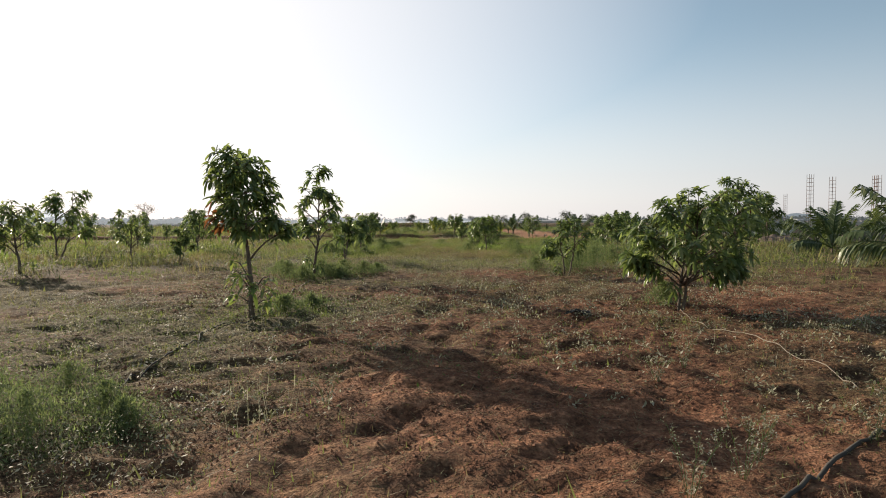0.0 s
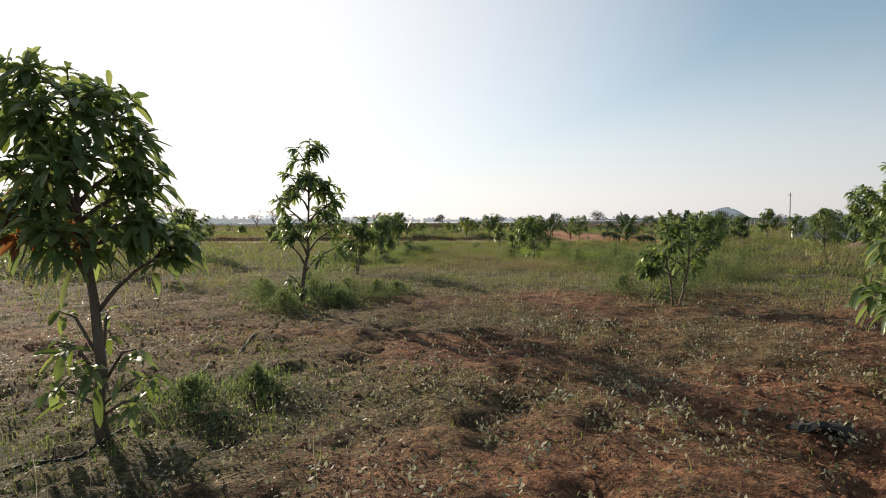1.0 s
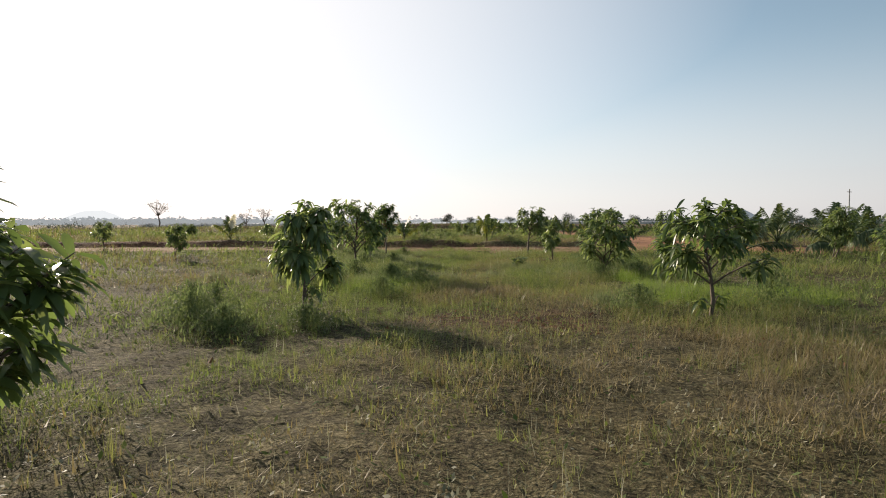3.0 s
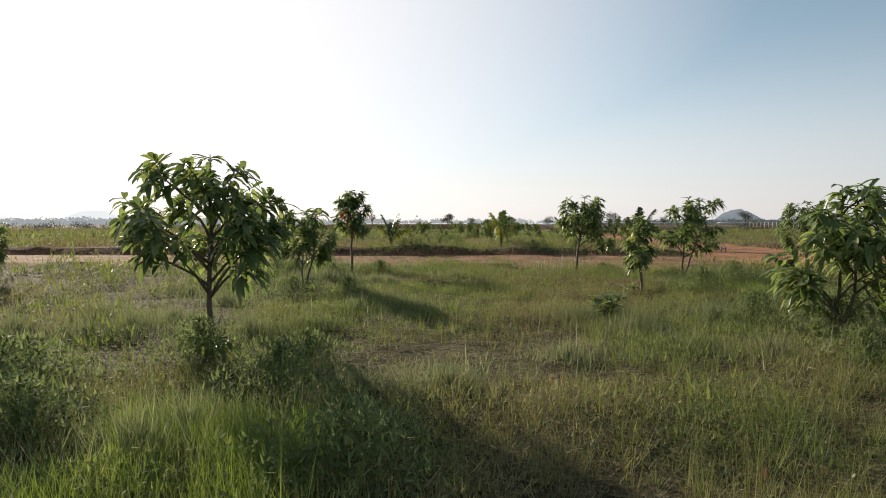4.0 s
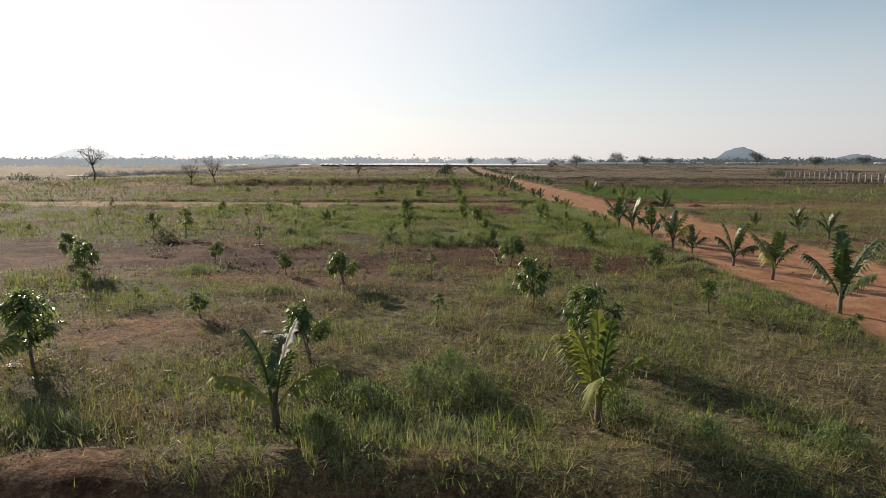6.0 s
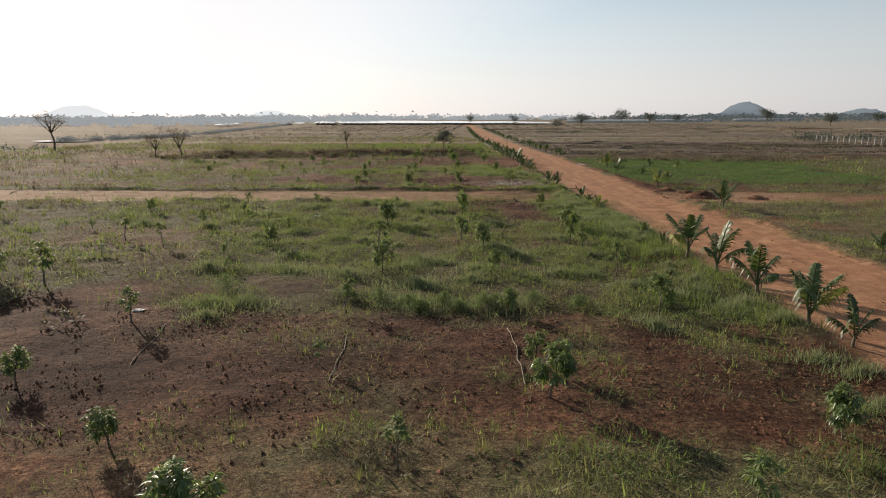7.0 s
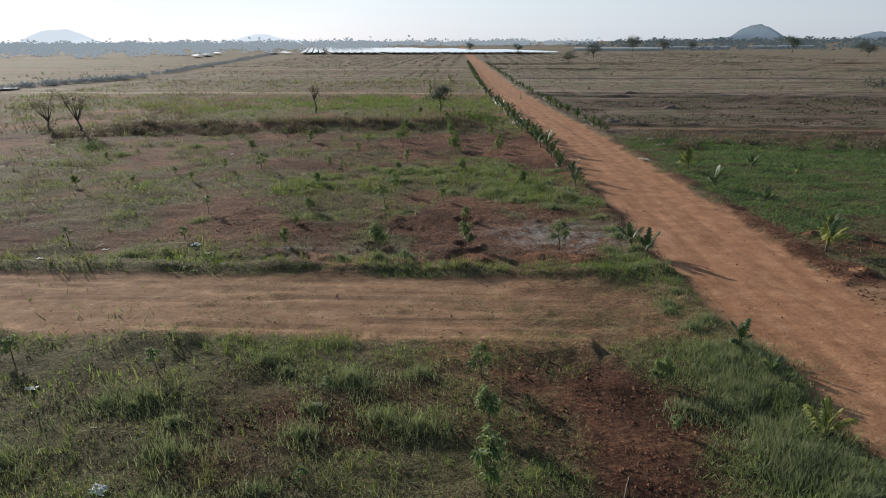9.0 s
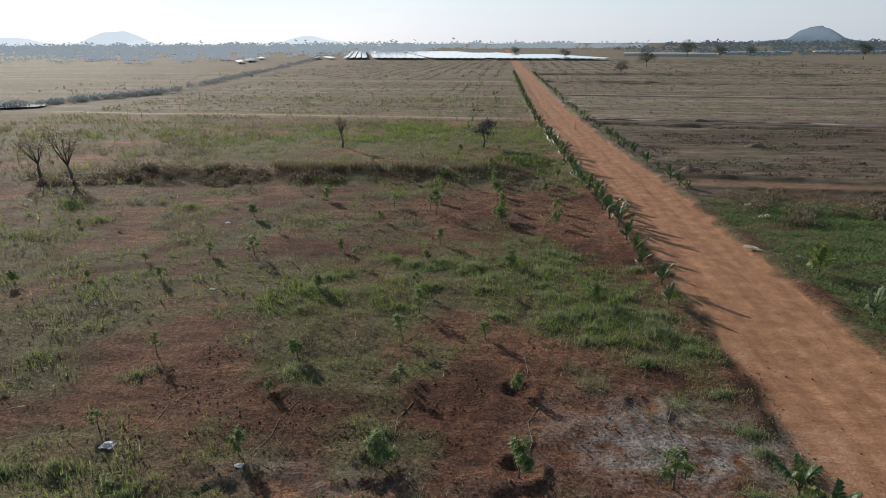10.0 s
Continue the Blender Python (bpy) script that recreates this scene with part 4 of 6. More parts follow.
for bx, by, bs in bush_places:
    n = int(1400 + 4000 * bs) if by < 6 else int(900 + 2300 * bs) if by < 50 else int(500 + 1300 * bs)
    ang, rad = rng.uniform(0, 6.28, n), np.minimum(np.abs(rng.normal(0, 0.6, n)), 1.35)
    lobes = 1 + 0.3 * np.sin(ang * 3 + bx) + 0.2 * np.sin(ang * 5 + by)
    ex, ey = bx + np.cos(ang) * rad * bs * lobes, by + np.sin(ang) * rad * bs * 0.9 * lobes
    ez = rise(ex, ey) + bs * (0.85 if bx > 2.9 and by < 53 else 0.68) * np.exp(-1.1 * rad ** 2) * rng.uniform(0.0, 1.1, n) ** 0.7
    long = (0.034 if by < 6 else 0.06 if by < 50 else 0.085) * rng.uniform(0.5, 1.4, n)
    sprigs(bushes, ex, ey, ez, long, long * 0.24, rng.uniform(-0.2, 1.4, n))
tagged(part("weed_bushes", bushes, M_FEATHER), "soft feathery green weeds in mounds", "weeds", kind="stuff")

# soft mounds of fine grass in the sapling plots and along the road
plot_mounds = [
    (-13.6, 79.6, 0.9), (-17.7, 88.6, 0.9), (-7.8, 78.8, 1.0), (-11.4, 75.2, 0.55), (5.3, 88.5, 1.1), (5.6, 91.2, 0.8), (5.7, 75.7, 0.8), (2.3, 73.5, 0.7), (-21.8, 89.4, 1.0), (-5.6, 80.1, 0.7),
    (-2.8, 79.8, 0.7), (-1.1, 82.4, 0.8), (0.9, 90.0, 0.8), (-15.6, 93.0, 0.9), (-8.2, 89.8, 0.9), (-19.7, 95.8, 0.9), (-11.1, 73.8, 0.6), (-13.1, 66.8, 0.9), (-8.9, 63.2, 0.7), (-7.0, 62.6, 0.7)]
verge_mounds = [
    (-8.7, 53.5, 0.7), (-9.5, 53.9, 0.6), (-3.9, 53.6, 0.7), (-3.0, 53.8, 0.6), (-5.1, 54.1, 0.5), (-1.6, 63.9, 0.7), (-18.9, 107.8, 0.6), (-16.0, 107.0, 0.6), (-20.5, 107.5, 0.6), (-8.5, 107.0, 0.7),
    (-7.3, 107.3, 0.7), (-10.1, 106.9, 0.6), (-9.7, 123.6, 0.8), (-9.1, 127.6, 0.8), (-13.7, 114.3, 0.6), (-19.8, 113.4, 0.6), (-9.2, 110.7, 0.5), (-41.7, 137.8, 1.3), (-36.0, 133.6, 1.1), (-31.1, 138.0, 1.0)]
mound_places = plot_mounds + verge_mounds
for i in range(110):
    bx, by = rng.uniform(-18, 5.5), rng.uniform(74.5, 98.5)
    if fbm(bx, by, 5.0, 11) > 0.47 and in_road(bx, by) < 0.1 and abs(bx - road_left(by)) > 0.7:
        mound_places.append((bx, by, rng.uniform(.4, .95)))
for i in range(22):
    mound_places.append((rng.uniform(-3.4, 2.4), rng.uniform(116.5, 132), rng.uniform(.4, 1.0)))
for i in range(18):
    mound_places.append((rng.uniform(-16, -5), rng.uniform(119, 128), rng.uniform(.35, .8)))
for i in range(90):
    by = 99 - 14 * rng.uniform(0, 1) ** 1.4
    mound_places.append((float(road_left(by)) - abs(rng.normal(0, 1.0)) - 0.7, by, rng.uniform(.45, .95)))
for i in range(46):
    by = rng.uniform(62, 122)
    mound_places.append((float(road_left(by)) - rng.uniform(0.7, 2.2), by, rng.uniform(.3, .65)))
orchard_mounds = []
for i in range(120):
    bx, by = rng.uniform(-7.5, 4.8), rng.uniform(28.5, 45.0)
    if fbm(bx, by, 3.0, 12) > (0.4 if bx < -3 else 0.52) and planted(bx, by) > 0.55:
        orchard_mounds.append((bx, by, rng.uniform(.3, .7)))
mounds_mesh = Shape()
for bx, by, bs in orchard_mounds:
    n = int(500 + 900 * bs)
    ang, rad = rng.uniform(0, 6.28, n), np.minimum(np.abs(rng.normal(0, 0.75, n)), 1.8)
    lobes = 1 + 0.35 * np.sin(ang * 2 + bx * 7) + 0.3 * np.sin(ang * 5 + by * 5)
    ex, ey = bx + np.cos(ang) * rad * bs * 1.3 * lobes, by + np.sin(ang) * rad * bs * lobes
    high = (bs * 0.36 * np.exp(-0.6 * rad ** 2) + 0.05) * rng.uniform(0.4, 1.25, n)
    blades(mounds_mesh, ex, ey, high, 0.004 + 0.005 * rng.uniform(0, 1, n), rng.uniform(0.1, 0.85, n), rise(ex, ey) + high * rng.uniform(-.05, 0.3, n))
for bx, by, bs in mound_places:
    n = int(200 + 560 * bs)
    ang, rad = rng.uniform(0, 6.28, n), np.minimum(np.abs(rng.normal(0, 0.75, n)), 1.9)
    lobes = 1 + 0.35 * np.sin(ang * 2 + bx * 7) + 0.3 * np.sin(ang * 5 + by * 5)
    ex, ey = bx + np.cos(ang) * rad * bs * 1.5 * lobes, by + np.sin(ang) * rad * bs * 1.05 * lobes
    high = (bs * 0.34 * np.exp(-0.6 * rad ** 2) + 0.07) * rng.uniform(0.4, 1.25, n)
    blades(mounds_mesh, ex, ey, high, 0.009 + 0.00008 * by + 0.012 * rng.uniform(0, 1, n), rng.uniform(0.1, 0.85, n), rise(ex, ey) + high * rng.uniform(-.05, 0.3, n))
tagged(part("grass_mounds", mounds_mesh, M_MOUND), "soft mounds of fine pale green grass", "grass", kind="stuff")

# a lush patch of fine bright grass
lush = Shape()
for x0, x1, y0, y1, rho, tall in ((1.9, 4.6, 28.6, 33.4, 75, .34), (-3.9, -2.6, 29.5, 31.6, 60, .3), (2.6, 4.6, 36.5, 40.0, 40, .3)):
    cx, cy = scatter(x0, x1, y0, y1, rho)
    keep = vnoise(cx, cy, 0.9, 97) > 0.42
    cx, cy = np.repeat(cx[keep], 34), np.repeat(cy[keep], 34)
    n = len(cx)
    blades(lush, cx + rng.normal(0, .07, n), cy + rng.normal(0, .07, n), tall * rng.uniform(0.35, 1.1, n), np.full(n, 0.004), rng.uniform(0.02, 0.75, n))
tagged(part("lush_grass", lush, M_LUSH), "lush fine bright green grass", "grass", kind="stuff")

# weeds that creep over the dirt track
trodden = Shape()
cx, cy = scatter(-13, 9, 46.4, 51.8, 5)
keep = fbm(cx, cy, 2.6, 98) > 0.5
cx, cy = np.repeat(cx[keep], 26), np.repeat(cy[keep], 26)
n = len(cx)
px, py = cx + rng.normal(0, .09, n), cy + rng.normal(0, .06, n)
sprigs(trodden, px, py, rise(px, py) + rng.uniform(0.0, .025, n), .035 * rng.uniform(0.5, 1.4, n), .011 * rng.uniform(0.6, 1.3, n), rng.uniform(0.0, 1.0, n))
cx, cy = scatter(-15, 5, 99.8, 105.2, 3)
keep = fbm(cx, cy, 3.0, 99) > 0.5
cx, cy = np.repeat(cx[keep], 22), np.repeat(cy[keep], 22)
n = len(cx)
px, py = cx + rng.normal(0, .2, n), cy + rng.normal(0, .1, n)
sprigs(trodden, px, py, rise(px, py) + rng.uniform(0.0, .05, n), .07 * rng.uniform(0.5, 1.4, n), .022 * rng.uniform(0.6, 1.3, n), rng.uniform(0.0, 1.0, n))
tagged(part("track_weeds", trodden, M_WEED), "flat green weeds creeping over the dirt track", "weeds", kind="stuff")

# pale seed stalks that stand in small groups
stalks = Shape()
for cx, cy, spread_m, count, tall in ((0.0, 43.0, 0.55, 110, .36), (0.9, 44.6, 0.7, 60, .4), (-1.5, 19.5, 2.2, 320, .24), (0.5, 17.5, 2.4, 340, .22), (2.6, 19.0, 1.8, 200, .22), (-0.6, 33.0, 0.8, 12, .4), (2.6, 31.0, 1.6, 40, .36), (-3.6, 36.0, 1.5, 24, .36), (4.5, 44.0, 2.0, 60, .35),
                                      (-2.2, 7.6, 1.2, 20, .25), (-3.3, 6.9, 0.9, 22, .22), (4.4, 5.6, 1.4, 16, .25), (-1.2, 4.2, 0.3, 16, .32), (3.0, 24.0, 2.4, 90, .3), (-2.0, 26.0, 2.5, 80, .3), (-2.0, 57.5, 3.0, 60, .3)):
    px, py = rng.normal(cx, spread_m * 0.6, count), rng.normal(cy, spread_m * 0.6, count)
    high = tall * rng.uniform(0.5, 1.2, count)
    blades(stalks, px, py, high, np.full(count, 0.003 + 0.007 * max(0.0, tall - 0.3) / 0.16), rng.uniform(0.02, 0.3, count))
    blades(stalks, px, py, high * 0.5, np.full(count, 0.005 + 0.006 * max(0.0, tall - 0.3) / 0.16), rng.uniform(0.02, 0.15, count), rise(px, py) + high * 0.6)
tagged(part("seed_stalks", stalks, M_GREY), "pale dry seed stalks standing in the grass", "stalks", kind="stuff")

# clods and pebbles of the broken soil
lumps = Shape()
octa = np.array([(1, 0, -.3), (-1, 0, -.3), (0, 1, -.3), (0, -1, -.3), (0, 0, 1)], float)
ring = [2 * math.pi * k / 5 for k in range(5)]
lump = np.array([(math.cos(a), math.sin(a), -.4) for a in ring] + [(math.cos(a + .6) * .85, math.sin(a + .6) * .85, .45) for a in ring] + [(0, 0, .85)], float)
lump_f = np.array([t for k in range(5) for t in ((k, (k + 1) % 5, 5 + k), ((k + 1) % 5, 5 + (k + 1) % 5, 5 + k), (5 + k, 5 + (k + 1) % 5, 10))])
octa_f = np.array([(0, 2, 4), (2, 1, 4), (1, 3, 4), (3, 0, 4)])
for x0, x1, y0, y1, rho, size in ((-3.0, 3.8, 2.2, 6, 1050, .0065), (-3.6, 4.6, 6, 9, 700, .008), (-6, 8, 1, 12, 8, .016), (-5, 6, 9, 14, 160, .013), (-8, 7, 46, 52, 90, .009), (-8, 7, 46, 52, 2, .013), (-14, 6, 66, 75, 70, .022), (-18, 5, 108, 118, 42, .025), (5, 13, 64, 120, 3, .022), (-5, 4, 24, 46, 40, .018), (-14, 6, 92, 98.5, 45, .03), (-18, 0, 128, 150, 16, .035), (11, 16, 98, 134, 30, .035), (14, 30, 100, 112, 16, .03), (-13, 5, 99.5, 105.5, 14, .018)):
    px, py = scatter(x0, x1, y0, y1, rho)
    keep = rng.uniform(0, 1, len(px)) < np.clip(fbm(px, py, 1.0, 91) * 2.6 - 0.75, 0, 1) * np.clip(1.5 - 1.5 * planted(px, py), 0.1, 1)
    px, py = px[keep], py[keep]
    n = len(px)
    s = np.minimum(size * rng.lognormal(0.0, 0.5, n), size * 2.6)
    form, faces = (lump, lump_f) if rho < 10 else (octa, octa_f)
    c = len(form)
    v = form[None] * s[:, None, None] * rng.uniform(0.7, 1.15, (n, c, 3)) * rng.uniform(0.75, 1.3, (n, 1, 3))
    v = v * np.array([1, 1, 0.75]) + rng.normal(0, 0.14, (n, c, 3)) * s[:, None, None]
    v = v + np.stack([px, py, rise(px, py) + s * 0.2], 1)[:, None]
    lumps.add(v.reshape(-1, 3), (faces[None] + c * np.arange(n)[:, None, None]).reshape(-1, 3))
tagged(part("soil_clods", lumps, M_CLOD, None, "", False), "crumbled clods of red soil", "clods", kind="stuff")


# ---- mango trees ----
def leaf(shape, p, d, length, width, droop, spin, coarse):
    """A long folded leaf with nearly parallel sides that arches down to its tip."""
    d = Vector(d).normalized()
    side = d.cross(Vector((0, 0, 1)))
    side = side.normalized() if side.length > 0.05 else Vector((1, 0, 0))
    up = side.cross(d)
    side = (side * math.cos(spin) + up * math.sin(spin)).normalized()
    up = side.cross(d).normalized()
    p = Vector(p)
    v, f = [p], []
    for t, w in ((0.45, 0.5),) if coarse else ((0.2, 0.38), (0.55, 0.5), (0.85, 0.33)):
        c = p + d * length * t * (1 - 0.3 * droop * t) - Vector((0, 0, 1)) * droop * length * 0.8 * t * t
        a = up * width * w * 0.35
        v += [c + side * width * w + a, c, c - side * width * w + a]
    v.append(p + d * length * (1 - 0.3 * droop) - Vector((0, 0, 1)) * droop * length * 0.8)
    f += [(0, 1, 2), (0, 2, 3)]
    for k in range(1, len(v) - 4, 3):
        f += [(k, k + 3, k + 4), (k, k + 4, k + 1), (k + 1, k + 4, k + 5), (k + 1, k + 5, k + 2)]
    e = len(v) - 1
    f += [(e - 3, e, e - 2), (e - 2, e, e - 1)]
    shape.add([tuple(q) for q in v], f)


def whorl(shape, p, axis, count, length, r, droop=0.8, coarse=True):
    """A rosette of leaves round a shoot's end."""
    axis = Vector(axis).normalized()
    a = axis.orthogonal().normalized()
    b = axis.cross(a)
    start = r.uniform(0, 6.28)
    for i in range(count):
        t = start + 2.4 * i
        out = (a * math.cos(t) + b * math.sin(t)) * r.uniform(0.7, 1.1) + axis * r.uniform(-0.15, 0.75)
        leaf(shape, Vector(p) - axis * r.uniform(0, 0.09), out, length * r.uniform(0.7, 1.15), length * r.uniform(0.22, 0.31), droop * r.uniform(0.4, 1.4), r.uniform(-0.6, 0.6), coarse)


def mango_tree(seed, high, bare, wide, limbs, dense, lean=(0.0, 0.0), red=0, pale=0, shoots=0, leaf_long=0.22, stems=1, peak=0.0, label="", open_top=0.5, arms=()):
    """Trunk with limbs and a crown of whorled leaves. bare: height at which the crown starts; wide: crown radius."""
    r = random.Random(seed)
    tree = new("mango_tree")
    wood, crown, new_red, new_pale = Shape(), Shape(), Shape(), Shape()
    thick = 0.012 + 0.0115 * high
    tips = []
    coarse = seed > 25
    for s in range(stems):
        off = Vector((r.uniform(-.05, .05), r.uniform(-.05, .05), 0)) * (stems > 1)
        fork = bare * r.uniform(0.85, 1.05) + 0.15 * high
        pts, p = [], off.copy()
        n = 6
        for i in range(n + 1):
            t = i / n
            pts.append(off * (1 + 3 * t) + Vector((lean[0] * t * t + r.uniform(-.009, .009) * high * (i > 0), lean[1] * t * t + r.uniform(-.009, .009) * high * (i > 0), fork * t - 0.05 * (i == 0))))
        wood.tube(pts, [thick * (1.25 if i == 0 else 1 - 0.45 * i / n) / stems ** 0.4 for i in range(n + 1)], 6)
        head = pts[-1]
        top = Vector((head.x + lean[0] * 0.4, head.y + lean[1] * 0.4, high * 0.97))
        for k in range(max(2, limbs // stems)):
            ang = 2.4 * k + r.uniform(-.4, .4) + s
            t = (k + 0.5) / max(2, limbs // stems)
            zt = bare + (high - bare) * (0.12 + 0.80 * t * r.uniform(0.8, 1.1))
            rad = wide * (1 - open_top * t ** 2 - peak * t) * r.uniform(0.65, 1.05)
            zt = min(zt, high * 0.97)
            zr = max(bare * 0.75, zt - rad * r.uniform(0.55, 0.95))
            if zr < fork:
                root = pts[0].lerp(head, zr / fork)
                root.xy = pts[min(n, int(zr / fork * n + 0.5))].xy
            else:
                root = head.lerp(top, min(1, (zr - fork) / max(0.05, top.z - fork)))
            end = Vector((root.x + math.cos(ang) * rad, root.y + math.sin(ang) * rad, zt))
            mid = root.lerp(end, 0.5) + Vector((r.uniform(-.05, .05), r.uniform(-.05, .05), 0.08 * rad))
            wood.tube([root, root.lerp(mid, 0.5) + Vector((0, 0, .02)), mid, end], [thick * 0.45, thick * 0.38, thick * 0.3, thick * 0.14], 5 if high > 1.2 else 3)
            tips.append((end, (end - mid).normalized() + Vector((0, 0, 0.6))))
            for j in range(r.randint(2, 4)):
                a2 = ang + r.uniform(-1.3, 1.3)
                b0 = mid.lerp(end, r.uniform(-0.2, 0.8))
                e2 = b0 + Vector((math.cos(a2) * 0.32 * wide, math.sin(a2) * 0.32 * wide, r.uniform(-0.12, 0.3) * wide + 0.04))
                e2.z = max(min(e2.z, high * 0.95), bare * 0.8)
                if high > 1.2 or j < 1:
                    wood.tube([b0, b0.lerp(e2, 0.5) + Vector((0, 0, .02)), e2], [thick * 0.22, thick * 0.17, thick * 0.09], 3)
                tips.append((e2, (e2 - b0).normalized() + Vector((0, 0, 0.5))))
        for deg, reach, zt in arms:
            e = Vector((math.cos(radians(deg)) * reach, math.sin(radians(deg)) * reach, zt))
            root = Vector((0, 0, max(0.3, zt - 0.35 * reach)))
            m = root.lerp(e, 0.5) + Vector((0, 0, 0.06))
            wood.tube([root, m, e], [thick * 0.4, thick * 0.3, thick * 0.12], 5)
            for f in (1.0, 0.72):
                q = m.lerp(e, f * 2 - 1) if f > 0.5 else root.lerp(m, f * 2)
                for w in (-1, 1):
                    q2 = q + Vector((-math.sin(radians(deg)), math.cos(radians(deg)), 0.3)) * w * 0.16 * reach
                    wood.tube([q, q2], [thick * 0.14, thick * 0.08], 3)
                    tips.append((q2, (q2 - q).normalized() + Vector((0, 0, 0.4))))
                tips.append((q, (e - root).normalized() + Vector((0, 0, 0.5))))
        wood.tube([head, head.lerp(top, 0.5), top], [thick * 0.5, thick * 0.32, thick * 0.12], 5)
        tips.append((top, Vector((0, 0, 1))))
        for j in range(3):
            tips.append((head.lerp(top, r.uniform(0.35, 0.9)), Vector((r.uniform(-1, 1), r.uniform(-1, 1), 0.8))))
    for i in range(shoots):
        ang = r.uniform(0, 6.28)
        e = Vector((math.cos(ang) * 0.3, math.sin(ang) * 0.3, bare * r.uniform(0.25, 0.8)))
        wood.tube([(0, 0, e.z * 0.6), e * 0.6 + Vector((0, 0, e.z * 0.35)), e], [0.012, 0.01, 0.006], 4)
        whorl(new_pale if i % 2 else crown, e, (e.x, e.y, 0.5), 7, leaf_long, r, 0.7, coarse)
        whorl(new_pale, e * 0.8, (e.x, e.y, 0.3), 4, leaf_long, r, 0.7, coarse)
    r.shuffle(tips)
    if seed == 3:
        tips.sort(key=lambda e: e[0].x + 0.3 * e[0].z)
    for i, (e, d) in enumerate(tips):
        target = crown
        if i < red:
            target = new_red
        elif i < red + pale:
            target = new_pale
        for rep in range(dense):
            back = e - d.normalized() * (0.16 * rep) + Vector((r.uniform(-.05, .05), r.uniform(-.05, .05), r.uniform(-.03, .03))) * (rep > 0)
            whorl(target, back, d, (r.randint(10, 14) if rep == 0 else r.randint(5, 8)) if high > 1.2 else r.randint(7, 10), leaf_long * (1 if high > 1.2 else 0.8), r, (0.6 if rep else 0.4) * (1.9 if seed == 17 else 1.15), coarse)
    part("trunk", wood, M_BARK, tree, "grey-brown slender trunk and limbs", True)
    part("crown", crown, M_LEAF_PALE if high < 1.2 else M_LEAF, tree, "lance-shaped drooping leaves", True)
    if new_red.n:
        tagged(part("new_foliage", new_red, M_LEAF_RED, tree), "coppery drooping new leaves", kind="stuff")
    if new_pale.n:
        tagged(part("young_foliage", new_pale, M_LEAF_PALE, tree), "yellow-green young leaves", kind="stuff")
    return tagged(tree, label, "tree", "mango trees in the orchard")


def stand(ob, x, y, turn=0.0, sink=0.02):
    ob.matrix_basis = pose(x, y, float(rise(x, y)) - sink, 0, 0, turn)
    return ob


BIG = "young mango tree with glossy dark leaves standing in weeds"
stand(mango_tree(3, 2.58, 1.15, 0.6, 21, 2, (-0.12, 0.0), 5, 2, 9, 0.2, 1, 0.0, "mango tree with coppery new leaves and leafy low shoots"), -2.82, 8.72, 0)
stand(mango_tree(8, 3.0, 0.84, 0.66, 17, 1, (0.12, 0.05), 0, 2, 3, 0.22, 1, 0.38, "slender mango tree tapering to a single top shoot"), -3.22, 14.8, 0)
stand(mango_tree(12, 2.1, 0.6, 0.98, 28, 2, (0.1, 0.0), 0, 4, 2, 0.21, 2, 0.0, "broad bushy mango tree with dense dark drooping leaves", 0.35, ((175, 0.8, 0.9), (-10, 0.9, 0.75))), 3.9, 9.7, 0)
stand(mango_tree(14, 1.56, 0.62, 0.6, 9, 1, (0.0, 0.0), 0, 8, 2, 0.21, 2, 0.0, "low spreading mango tree with a leafy side branch", 0.5, ((190, 0.6, 0.7),)), 3.24, 15.4, 0)
stand(mango_tree(15, 2.75, 1.1, 0.75, 18, 2, (0.1, 0.0), 1, 2, 0, 0.2, 1, 0.0, "tall mango tree with a rounded dense crown"), 8.7, 17.7, 10)
stand(mango_tree(16, 1.65, 0.6, 0.5, 10, 2, (0.05, 0.0), 0, 2, 2, 0.19, 2, 0.2, BIG), -3.5, 21.1, 40)
stand(mango_tree(17, 1.78, 0.6, 0.52, 9, 2, (0.0, 0.0), 0, 0, 2, 0.25, 1, 0.0, "mango tree with long hanging dark leaves"), -3.78, 27.3, 20)
stand(mango_tree(18, 2.02, 0.85, 0.7, 17, 2, (0.0, 0.0), 0, 2, 3, 0.2, 1, 0.0, "round-headed mango tree over tall grass", 0.25), -4.23, 33.1, 70)
stand(mango_tree(25, 1.62, 0.65, 0.52, 11, 2, (0.05, 0.0), 0, 1, 1, 0.2, 2, 0.1, "leafy mango tree with a forked stem in tall grass"), -4.9, 38.2, 10)
stand(mango_tree(19, 1.75, 0.75, 0.75, 13, 2, (0.1, 0.0), 0, 5, 3, 0.21, 1, 0.0, "mango tree with a pale leafy low branch"), 2.0, 27.1, 180)
stand(mango_tree(20, 2.2, 1.05, 0.45, 16, 2, (-0.02, 0.0), 4, 0, 0, 0.2, 1, 0.0, "small upright mango tree beside the dirt track", 0.35), -5.03, 42.95, 15)
stand(mango_tree(21, 2.1, 0.95, 0.62, 14, 2, (0.15, 0.0), 0, 1, 0, 0.21, 1, 0.0, "flat-topped mango tree beside the dirt track", 0.4, ((-5, 0.85, 0.85),)), 0.8, 43.3, 0)
stand(mango_tree(22, 1.75, 0.4, 0.72, 17, 2, (0.0, 0.0), 0, 3, 2, 0.21, 2, 0.1, "dense low-branching mango tree in green grass"), 1.9, 34.1, 33)
stand(mango_tree(23, 1.5, 0.5, 0.3, 6, 2, (0.08, 0.0), 0, 0, 1, 0.2, 1, 0.1, "thin mango tree with drooping leaf clusters"), 1.25, 38.8, 120)
